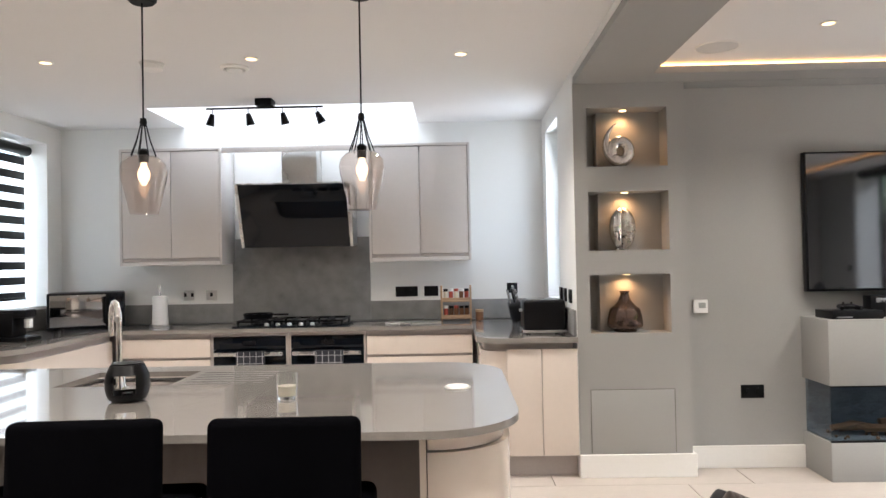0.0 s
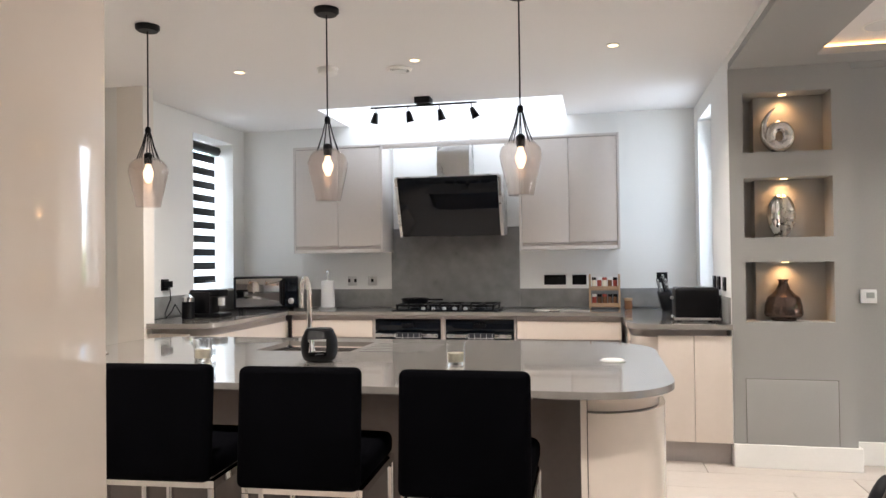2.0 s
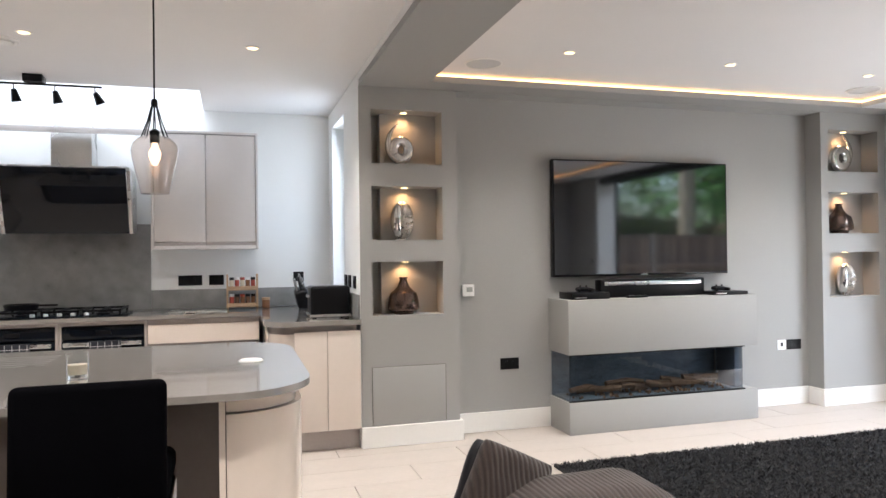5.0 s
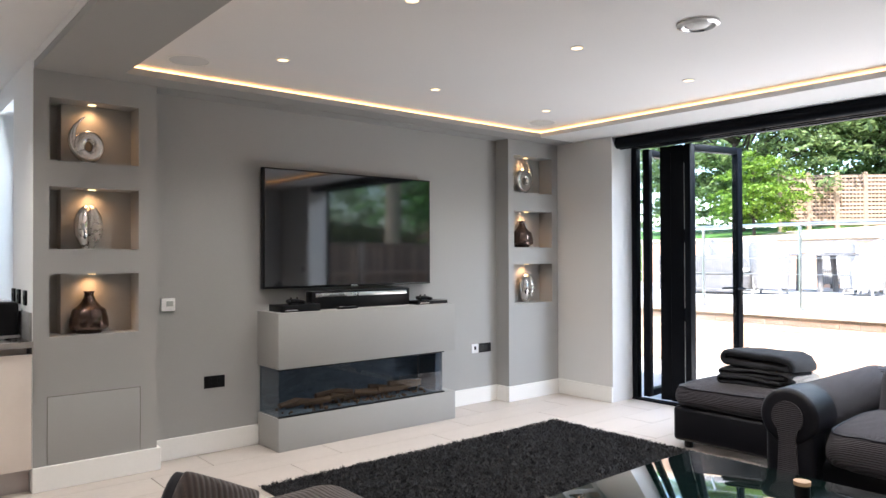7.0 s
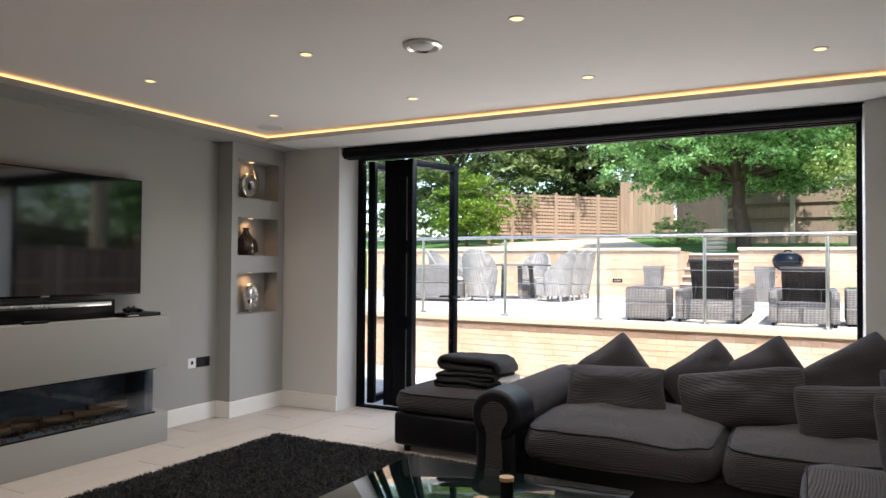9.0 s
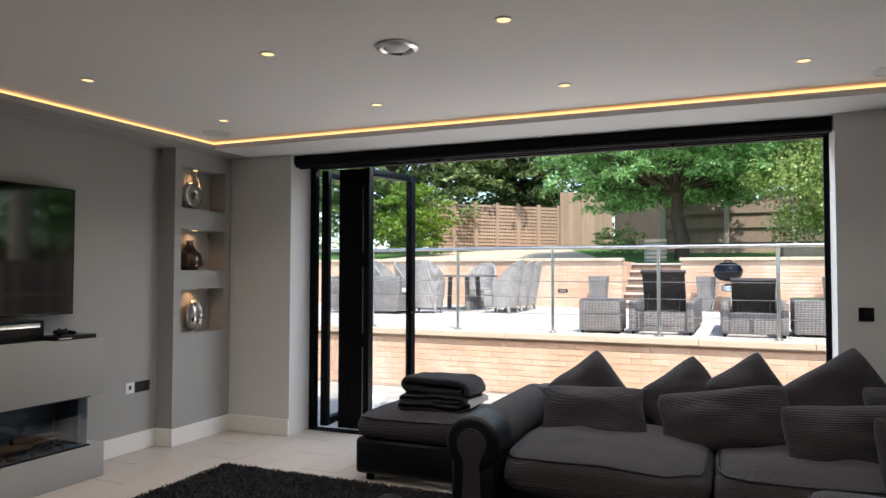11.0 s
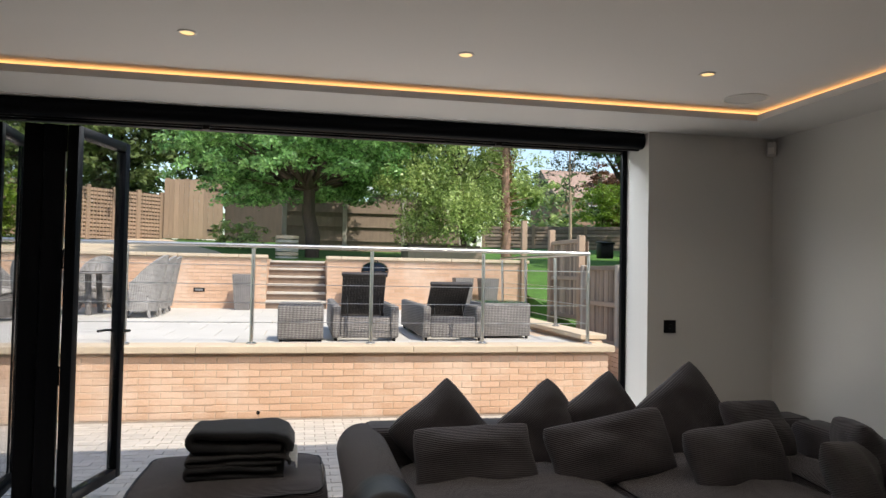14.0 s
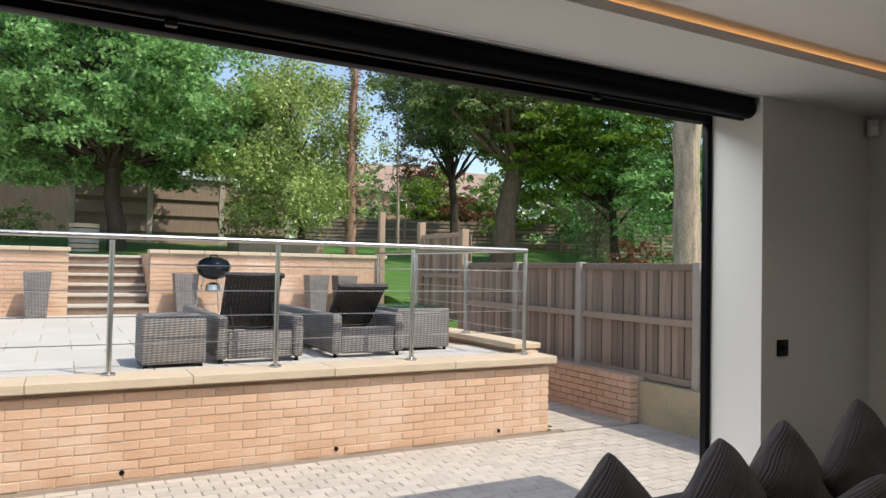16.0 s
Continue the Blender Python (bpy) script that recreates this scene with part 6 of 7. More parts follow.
bm = B()   # terrace fill
box(bm, 9.08, 16.4, -1.6, 12, -0.2, TERR - 0.045)
structure("terrace_bed", bm, MORTAR, "raised terrace under the paving", "terrace")
bm = B()   # patio bed
box(bm, 5.98, 9.05, -4.0, 12, -0.3, PATIO - 0.012)
box(bm, 9.05, 14.0, -3.05, -1.9, -0.3, PATIO - 0.012)
patio = structure("patio", bm, SAND, "block-paved patio with sandy joints", "patio")


def brick_mesh(w, d, h, name, material, bevel=0.003):
    bm = B()
    tbox(bm, Matrix.Identity(4), w, d, h, bevel, 1)
    return mesh_of(name, bm, material, None)


def place(name, me, parent, m):
    ob = new(name, me)
    ob.parent = parent
    ob.matrix_basis = m
    return ob


# retaining wall: core and bricks
WX, WEND, WFAR = 9.03, -1.64, 9.0
bm = B()
box(bm, WX + 0.006, WX + 0.21, WEND + 0.012, WFAR, -0.3, 0.56)
rw = structure("wall_retaining", bm, MORTAR, "buff brick retaining wall with sandstone coping", "garden wall")
stretch = brick_mesh(0.102, 0.214, 0.064, "brick", BRICK)
half = brick_mesh(0.102, 0.102, 0.064, "brick_half", BRICK)
rest_v, rest_f = [], []


def add_block(vs, fs, c, s):
    n = len(vs)
    for dx in (-1, 1):
        for dy in (-1, 1):
            for dz in (-1, 1):
                vs.append((c[0] + dx * s[0] / 2, c[1] + dy * s[1] / 2, c[2] + dz * s[2] / 2))
    fs.extend([(n, n + 1, n + 3, n + 2), (n + 4, n + 6, n + 7, n + 5), (n, n + 4, n + 5, n + 1), (n + 2, n + 3, n + 7, n + 6), (n, n + 2, n + 6, n + 4), (n + 1, n + 5, n + 7, n + 3)])


def from_lists(name, vs, fs, material, parent=None, kind="stuff", label="", category=""):
    me = bpy.data.meshes.new(name)
    me.from_pydata(vs, [], fs)
    me.materials.append(material)
    ob = new(name, me)
    if parent:
        ob.parent = parent
    return tagged(ob, label, category, "", kind)


random.seed(3)
wall_bricks = []
for c in range(9):
    z = PATIO + 0.035 + 0.0735 * c
    y = WEND + (0.107 if c % 2 == 0 else 0.05)
    first = c % 2 == 1
    while y < WFAR:
        if first:
            wall_bricks.append((half, y + 0.0, z))
            y += 0.051 + 0.010 + 0.107
            first = False
        else:
            wall_bricks.append((stretch, y, z))
            y += 0.224
count = 0
for me, y, z in wall_bricks:
    j = random.uniform(-0.002, 0.002)
    if y < 5.4 and count < 300:
        place("brick", me, rw, pose(WX + 0.051 + j * 1.6, y, z + 0.4 * j, 190 * j, 0, 260 * j))
        count += 1
    else:
        add_block(rest_v, rest_f, (WX + 0.051 + j, y, z), (0.102, 0.214 if me is stretch else 0.102, 0.064))
# end return of the wall
for c in range(9):
    z = PATIO + 0.035 + 0.0735 * c
    x = WX + 0.102 + (0.118 if c % 2 else 0.01)
    add_block(rest_v, rest_f, (WX + 0.165, WEND + 0.051, z), (0.10, 0.102, 0.064))
from_lists("brickwork", rest_v, rest_f, BRICKJ, rw)
y = WEND - 0.06
while y < WFAR:
    L = random.choice((1.15, 1.21, 1.18))
    bm = B()
    tbox(bm, Matrix.Identity(4), 0.42, L - 0.003, 0.075, 0.008, 2)
    place("coping_stone", mesh_of("coping_stone", bm, COPING, None), rw, pose(WX - 0.065 + 0.21, y + L / 2, 0.6375, 0, random.uniform(-0.3, 0.3), 0))
    y += L
for y in (2.39, -1.03, 0.67):
    bm = rod(B(), (WX - 0.004, y, -0.045), (WX + 0.02, y, -0.045), 0.02, seg=12)
    solo("weep_pipe", bm, BLACK, "small dark weep pipe at the foot of the brick wall", "pipe", group="weep pipes")

# right-hand terrace edge: low wall and coping running back
bm = B()
box(bm, 9.25, 13.6, -1.66, -1.50, -0.3, 0.70)
lw = structure("wall_terrace_edge", bm, MORTAR, "low brick terrace edge with pale coping", "garden wall")
vs, fs = [], []
for c in range(11):
    x = 9.26 + (0.0 if c % 2 else 0.11)
    while x < 13.5:
        add_block(vs, fs, (x + 0.107, -1.668, PATIO + 0.035 + 0.0735 * c), (0.214, 0.06, 0.064))
        x += 0.224
from_lists("brickwork", vs, fs, BRICKJ, lw)
x = 9.32
while x < 13.5:
    bm = B()
    tbox(bm, Matrix.Identity(4), 0.594, 0.34, 0.06, 0.008, 2)
    place("coping_stone", mesh_of("coping_stone", bm, COPING, None), lw, pose(x + 0.3, -1.58, 0.745))
    x += 0.6

# terrace paving
bm = B()
box(bm, 9.3, 16.4, -1.5, 12, TERR - 0.045, TERR - 0.012)
tp = structure("pavement_terrace", bm, MORTAR, "pale smooth terrace paving with fine joints", "paving")
n = 0
slab_me = brick_mesh(0.893, 0.593, 0.03, "paving_slab", SLAB, 0.003)
rest_v, rest_f = [], []
for i in range(8):
    for j in range(23):
        x, y = 9.42 + 0.45 + 0.9 * i, -1.48 + 0.3 + 0.6 * j - (0.3 if i % 2 else 0)
        if y < -1.2:
            continue
        if n < 200:
            place("paving_slab", slab_me, tp, pose(x, y, TERR - 0.015))
            n += 1
        else:
            add_block(rest_v, rest_f, (x, y, TERR - 0.015), (0.893, 0.593, 0.03))
if rest_v:
    from_lists("paving", rest_v, rest_f, SLAB, tp)

# block paving of the patio
pv_me = brick_mesh(0.094, 0.194, 0.05, "paver", PAVER, 0.005)
rest_v, rest_f = [], []
n = 0
for j in range(29):
    x = 6.05 + 0.1 * j
    for i in range(50):
        y = -3.0 + 0.2 * i + (0.1 if j % 2 else 0)
        if x > 8.97:
            continue
        dz = random.uniform(-0.002, 0.002)
        if 7.4 < x < 8.97 and -1.0 < y < 2.8 and n < 300:
            place("paver", pv_me, patio, pose(x, y, PATIO - 0.025 + dz, 0, 0, random.uniform(-0.6, 0.6)))
            n += 1
        else:
            add_block(rest_v, rest_f, (x, y, PATIO - 0.025 + dz), (0.093, 0.193, 0.05))
for j in range(50):
    for i in range(6):
        add_block(rest_v, rest_f, (9.0 + 0.1 * j, -2.9 + 0.2 * i + (0.1 if j % 2 else 0), PATIO - 0.025), (0.093, 0.193, 0.05))
from_lists("paving", rest_v, rest_f, PAVERJ, patio)

# steel balustrade
ra = thing("balustrade", (9.21, 1.2, 0.66), "stainless steel balustrade with four tension wires", "railing")
RT = 1.765
PY = [7.75, 6.44, 5.125, 3.81, 2.495, 1.18, -0.135, -1.45]
for y in PY:
    p = part("post", rod(B(), (9.21, y, 0.676), (9.21, y, RT - 0.03), 0.021, seg=16), RAILSTEEL, ra)
    part("flange", lathe(B(), [(0.055, 0), (0.055, 0.012), (0.035, 0.022), (0.002, 0.022)], (9.21, y, 0.6765), 20), RAILSTEEL, p)
for x in (10.6, 11.95, 13.3):
    p = part("post", rod(B(), (x, -1.56, 0.775), (x, -1.53, RT - 0.03), 0.021, seg=16), RAILSTEEL, ra)
    part("flange", lathe(B(), [(0.055, 0), (0.055, 0.012), (0.035, 0.022), (0.002, 0.022)], (x, -1.555, 0.776), 20), RAILSTEEL, p)
part("handrail", rod(B(), (9.21, 7.8, RT), (9.21, -1.46, RT), 0.022, seg=16), RAILSTEEL, ra)
part("handrail", rod(B(), (9.21, -1.46, RT), (13.4, -1.54, RT), 0.022, seg=16), RAILSTEEL, ra)
for z in (0.915, 1.13, 1.335, 1.545):
    part("wire", rod(B(), (9.21, 7.75, z), (9.21, -1.45, z), 0.004, seg=6), RAILSTEEL, ra)
    part("wire", rod(B(), (9.21, -1.45, z), (13.3, -1.54, z), 0.004, seg=6), RAILSTEEL, ra)


# wicker furniture
def wicker_cube(x0, x1, y0, y1, h, lab, top=None):
    o = thing("wicker_table", ((x0 + x1) / 2, (y0 + y1) / 2, TERR), lab, "garden table", "wicker side tables")
    bm = B()
    box(bm, x0, x1, y0, y1, TERR + 0.03, TERR + h, 0.02, 3)
    part("body", bm, WICKER, o)
    bm = B()
    box(bm, x0 + 0.02, x1 - 0.02, y0 + 0.02, y1 - 0.02, TERR + h + 0.0005, TERR + h + 0.012, 0.004)
    part("top", bm, top or WICKER, o)
    for x in (x0 + 0.04, x1 - 0.04):
        for y in (y0 + 0.04, y1 - 0.04):
            part("foot", rod(B(), (x, y, TERR), (x, y, TERR + 0.032), 0.02, seg=10), BLACK, o)


wicker_cube(9.56, 10.1, 1.70, 2.23, 0.43, "square grey wicker side table on the terrace")
wicker_cube(9.98, 10.75, -0.98, -0.34, 0.46, "grey wicker side table with a green glass top", glass("green_glass", (0.55, 0.75, 0.65)))


def lounger(y0, y1, x0, ang):
    o = thing("sun_lounger", (x0 + 1, (y0 + y1) / 2, TERR), "grey wicker sun lounger with a raised dark back", "sun lounger", "sun loungers")
    x1 = x0 + 2.0
    for ya, yb in ((y0, y0 + 0.10), (y1 - 0.10, y1)):
        bm = B()
        box(bm, x0, x1, ya, yb, TERR + 0.04, TERR + 0.43, 0.03, 3)
        part("side", bm, WICKER, o)
    bm = B()
    box(bm, x0 + 0.02, x0 + 0.08, y0 + 0.10, y1 - 0.10, TERR + 0.04, TERR + 0.30, 0.02, 3)
    part("end_panel", bm, WICKER, o)
    bm = B()
    box(bm, x0 + 0.75, x1, y0 + 0.10, y1 - 0.10, TERR + 0.24, TERR + 0.31, 0.02, 3)
    part("bed", bm, WICKERD, o)
    m = pose(x0 + 0.62, (y0 + y1) / 2, TERR + 0.29, 0, -ang, 0)
    L, w = 0.62, (y1 - y0) - 0.26
    back = part("backrest", tbox(B(), m @ pose(0, 0, L / 2), 0.03, w, L, 0.01), WICKERD, o)
    for k in range(15):
        part("rib", tbox(B(), m @ pose(-0.018, -w / 2 + w * (k + 0.5) / 15, L / 2), 0.012, w / 15 * 0.62, L - 0.06, 0.003), WICKERD, back)
    part("rim", tbox(B(), m @ pose(-0.012, 0, L - 0.02), 0.05, w + 0.03, 0.045, 0.012), WICKERD, back)
    for yy in (y0 + 0.2, y1 - 0.2):
        part("strut", rod(B(), m @ Vector((-0.02, yy - (y0 + y1) / 2, L * 0.45)), (x0 + 0.16, yy, TERR + 0.12), 0.008), BLACK, o)
    for x in (x0 + 0.06, x1 - 0.06):
        for y in (y0 + 0.05, y1 - 0.05):
            part("foot", rod(B(), (x, y, TERR), (x, y, TERR + 0.045), 0.02, seg=10), BLACK, o)


lounger(0.80, 1.60, 9.62, 31)
lounger(-0.27, 0.50, 9.66, 46)

UX = 16.35   # face of the upper wall


def planter(x, y):
    o = thing("wicker_planter", (x, y, TERR), "tall tapered grey wicker planter", "planter", "wicker planters")
    part("body", lathe(B(), [(0.20, 0), (0.205, 0.03), (0.275, 0.70), (0.275, 0.72), (0.24, 0.72), (0.2, 0.5), (0.002, 0.5)], (x, y, TERR), 4, pose(x, y, TERR, 0, 0, 45) @ Matrix.Identity(4)), WICKER, o, smooth=None)
    part("soil", tbox(B(), pose(x, y, TERR + 0.6), 0.30, 0.30, 0.02), SOIL, o)


for y in (3.15, 0.93, -1.42, -1.98):
    planter(15.95, y)

bq = thing("kettle_barbecue", (15.75, 0.50, TERR), "black kettle barbecue on three legs", "barbecue")
part("bowl", lathe(B(), [(0.02, 0), (0.16, 0.03), (0.25, 0.10), (0.285, 0.19), (0.285, 0.20), (0.002, 0.20)], (15.75, 0.5, TERR + 0.62), 30), BLACKGLASS, bq)
part("lid", lathe(B(), [(0.29, 0), (0.285, 0.05), (0.24, 0.13), (0.14, 0.185), (0.002, 0.20)], (15.75, 0.5, TERR + 0.822), 30), BLACKGLASS, bq)
part("lid_handle", pipe(B(), [(15.75, 0.44, TERR + 1.01), (15.75, 0.45, TERR + 1.05), (15.75, 0.55, TERR + 1.05), (15.75, 0.56, TERR + 1.01)], 0.012, 8), BLACK, bq)
for a in (90, 210, 330):
    ca, sa = math.cos(radians(a)), math.sin(radians(a))
    part("leg", rod(B(), (15.75 + 0.16 * ca, 0.5 + 0.16 * sa, TERR + 0.66), (15.75 + 0.32 * ca, 0.5 + 0.32 * sa, TERR + 0.02), 0.012), STEEL, bq)
part("ash_catcher", lathe(B(), [(0.10, 0), (0.13, 0.02), (0.12, 0.12), (0.05, 0.16), (0.002, 0.16)], (15.75, 0.5, TERR + 0.42), 20), STEEL, bq)
for s in (-1, 1):
    part("wheel", rod(B(), (15.85, 0.5 + s * 0.30, TERR + 0.08), (15.85, 0.5 + s * 0.33, TERR + 0.08), 0.08, seg=20), BLACK, bq)
part("shelf", rod(B(), (15.75, 0.5, TERR + 0.20), (15.75, 0.5, TERR + 0.21), 0.2, seg=20), STEEL, bq)

# dining set on the terrace
dt = thing("garden_dining_table", (14.35, 5.85, TERR), "oval grey wicker dining table with a glass top", "garden table")
part("top", lathe(B(), [(0.85, 0), (0.86, 0.02), (0.84, 0.035), (0.002, 0.035)], (14.35, 5.85, TERR + 0.70), 36), WICKER, dt)
part("glass", lathe(B(), [(0.80, 0), (0.80, 0.008), (0.002, 0.008)], (14.35, 5.85, TERR + 0.7355), 36), BLACKGLASS, dt)
for k in range(4):
    a = radians(45 + 90 * k)
    part("leg", rod(B(), (14.35 + 0.5 * math.cos(a), 5.85 + 0.5 * math.sin(a), TERR), (14.35 + 0.45 * math.cos(a), 5.85 + 0.45 * math.sin(a), TERR + 0.7), 0.05, seg=12), WICKER, dt)


def tub_chair_proto():
    o = thing("garden_chair", (0, 0, 0), "high-backed grey wicker dining chair", "garden chair", "terrace dining chairs")
    part("seat", tbox(B(), pose(0.03, 0, 0.39), 0.52, 0.54, 0.10, 0.03, 3), WICKERL, o)
    bm = B()
    n = 14
    rows = []
    for zi in range(7):
        f = zi / 6
        row = []
        for k in range(n + 1):
            a = radians(180 - 100 + 200 * k / n)
            top = 0.60 + 0.44 * max(0.0, math.cos(a - math.pi)) ** 0.8 if math.cos(a - math.pi) > 0 else 0.56
            z = 0.11 + (top - 0.11) * f
            r = 0.30 + 0.06 * f
            row.append((r * math.cos(a) - 0.10 * f * max(0, math.cos(a - math.pi)), r * math.sin(a), z))
        rows.append(row)
    vin = [[bm.verts.new((x * 0.87, y * 0.87, z)) for x, y, z in r] for r in rows]
    vout = [[bm.verts.new(p) for p in r] for r in rows]
    for i in range(6):
        for k in range(n):
            bm.faces.new((vout[i][k], vout[i][k + 1], vout[i + 1][k + 1], vout[i + 1][k]))
            bm.faces.new((vin[i][k + 1], vin[i][k], vin[i + 1][k], vin[i + 1][k + 1]))
    for k in range(n):
        bm.faces.new((vout[6][k], vout[6][k + 1], vin[6][k + 1], vin[6][k]))
        bm.faces.new((vin[0][k], vin[0][k + 1], vout[0][k + 1], vout[0][k]))
    for i in range(6):
        bm.faces.new((vin[i][0], vout[i][0], vout[i + 1][0], vin[i + 1][0]))
        bm.faces.new((vout[i][n], vin[i][n], vin[i + 1][n], vout[i + 1][n]))
    part("shell", bm, WICKERL, o)
    part("skirt", tbox(B(), pose(0.03, 0, 0.235), 0.52, 0.52, 0.24, 0.03, 3), WICKERL, o)
    for x in (-0.2, 0.2):
        for y in (-0.2, 0.2):
            part("leg", rod(B(), (x * 1.25, y * 1.2, 0), (x, y, 0.16), 0.02, 0.035, 10), WICKERL, o)
    return o


ch = tub_chair_proto()
spots = [(13.6, 4.62, 86), (14.35, 4.62, 92), (15.1, 4.66, 95), (12.95, 5.95, 10), (13.8, 7.15, -88), (14.8, 7.15, -92), (15.75, 5.85, 180)]
ch.matrix_world = pose(spots[0][0], spots[0][1], TERR, 0, 0, spots[0][2])
for x, y, a in spots[1:]:
    copy_thing(ch, pose(x, y, TERR, 0, 0, a))
gs = thing("garden_sofa", (12.6, 7.0, TERR), "low grey wicker garden seat", "garden sofa")
bm = B()
box(bm, 12.2, 13.0, 6.2, 7.8, TERR + 0.05, TERR + 0.36, 0.03, 3)
part("base", bm, WICKER, gs)
bm = B()
box(bm, 12.2, 12.35, 6.2, 7.8, TERR + 0.36, TERR + 0.72, 0.03, 3)
part("back", bm, WICKER, gs)
part("cushion", pad(B(), pose(12.68, 7.0, TERR + 0.42), 0.62, 1.5, 0.16, 0.25), SLAB, gs)

# upper wall with steps
ST0, ST1 = 1.46, 2.72
for nm, y0, y1 in (("wall_upper_1", -3.0, ST0), ("wall_upper_2", ST1, 11.0)):
    bm = B()
    box(bm, UX + 0.01, UX + 0.22, y0, y1, TERR - 0.3, 1.72)
    uw = structure(nm, bm, MORTAR, "buff brick upper garden wall with stone coping", "garden wall")
    vs, fs = [], []
    for c in range(14):
        y = y0 + (0.107 if c % 2 else 0.0)
        while y < y1 - 0.05:
            a, b = max(y, y0), min(y + 0.214, y1)
            add_block(vs, fs, (UX + 0.05, (a + b) / 2, TERR + 0.035 + 0.0735 * c), (0.10, b - a, 0.064))
            y += 0.224
    from_lists("brickwork", vs, fs, BRICKJ, uw)
    bm = B()
    y = y0 - 0.03
    while y < y1:
        e = min(y + 0.6, y1 + 0.03)
        box(bm, UX - 0.05, UX + 0.28, y, e - 0.006, 1.722, 1.79, 0.008, 1)
        y += 0.6
    part_ob = new("coping", mesh_of("coping", bm, COPING, None))
    part_ob.parent = uw
for k in range(6):
    stp = thing("garden_step", (UX + 0.2 + 0.3 * k, 2.1, TERR), "stone step with a pale tread", "step", "garden steps")
    z = TERR + 0.172 * (k + 1)
    bm = B()
    box(bm, UX + 0.04 + 0.30 * k, UX + 0.36 + 0.30 * k, ST0 + 0.002, ST1 - 0.002, TERR - 0.1 + 0.172 * k, z - 0.05)
    part("riser", bm, RISER, stp)
    bm = B()
    box(bm, UX + 0.30 * k, UX + 0.36 + 0.30 * k, ST0 + 0.002, ST1 - 0.002, z - 0.049, z, 0.008)
    part("tread", bm, TREAD, stp)
for nm, y in (("stair_cheek", ST0 - 0.01), ("stair_cheek", ST1 - 0.2)):
    bm = B()
    box(bm, UX + 0.22, UX + 2.2, y - 0.1 if y < 2 else y + 0.2, y if y < 2 else y + 0.3, TERR, 1.72)
    structure(nm, bm, BRICKJ, "brick cheek wall beside the garden steps", "garden wall")
wl = thing("wall_light", (UX, 4.05, 1.04), "recessed brick light in the upper wall", "wall light")
bm = B()
box(bm, UX - 0.012, UX - 0.001, 3.94, 4.16, 1.0, 1.08, 0.004)
part("frame", bm, BLACK, wl)
bm = B()
box(bm, UX - 0.016, UX - 0.0125, 3.97, 4.13, 1.02, 1.06)
part("lens", bm, SPLASH, wl)
bm = B()
box(bm, UX + 0.2, 30, -3.0, ST0 - 0.12, 1.2, 1.71)
box(bm, UX + 0.2, 30, ST1 + 0.12, 11.5, 1.2, 1.71)
box(bm, UX + 1.87, 30, ST0 - 0.12, ST1 + 0.12, 1.2, 1.70)
structure("lawn", bm, LAWN, "mown green lawn above the brick wall", "lawn")
bm = B()
bmesh.ops.create_cube(bm, size=1, matrix=pose(18.0, -6.5, 1.0, 0, -9, 0) @ Matrix.Diagonal((9.0, 6.9, 0.5, 1)))
structure("lawn_bank", bm, LAWN, "sloping lawn beyond the terrace", "lawn")


bm = B()   # paved strip between the upper wall and the trellis, rising with the ground
rows = []
for x, y0, y1 in ((UX + 0.3, ST1 + 0.35, 11.2), (19.2, 3.7, 11.3), (22.0, 4.4, 11.3), (25.2, 5.6, 11.1), (28.9, 6.9, 7.6)):
    z = max(1.724, 1.66 + (x - 18.5) * 0.0774 + 0.035)
    rows.append([bm.verts.new(p) for p in ((x, y0, z), (x, y1, z), (x, y1, z - 0.2), (x, y0, z - 0.2))])
for p, q in zip(rows, rows[1:]):
    for k in range(4):
        bm.faces.new((p[k], q[k], q[(k + 1) % 4], p[(k + 1) % 4]))
bm.faces.new(rows[0][::-1])
bm.faces.new(rows[-1])
bmesh.ops.recalc_face_normals(bm, faces=bm.faces)
structure("pavement_upper", bm, COPING, "sandy paved strip above the brick wall", "paving")


# timber fences
def board_fence(name, x0, x1, y, z0, z1, label, bays, boards=True, material=FENCE):
    f = structure(name, box(B(), x0, x1, y - 0.10, y - 0.085, z0, z1 - 0.03), material, label, "fence")
    n = int((x1 - x0) / 0.092)
    me = brick_mesh(0.080, 0.016, z1 - z0 - 0.07, "fence_board", material, 0.003)
    for k in range(n):
        place("board", me, f, pose(x0 + 0.046 + 0.092 * k, y + random.uniform(-0.004, 0.004) + (0.008 if k % 2 else 0), (z0 + z1) / 2, 0, 0, 3))
    for z in (z0 + 0.03, (z0 + z1) / 2 + 0.02, z1 - 0.02):
        bm = B()
        tbox(bm, Matrix.Identity(4), x1 - x0, 0.05, 0.075, 0.006, 1)
        place("rail", mesh_of("rail", bm, material, None), f, pose((x0 + x1) / 2, y + 0.035, z))
    for x in bays:
        bm = B()
        tbox(bm, Matrix.Identity(4), 0.095, 0.10, z1 - z0 + 0.5, 0.01, 2)
        place("post", mesh_of("post", bm, FPOST if name == "fence_near" else material, None), f, pose(x, y + 0.045, (z0 + z1) / 2 - 0.22))
    return f


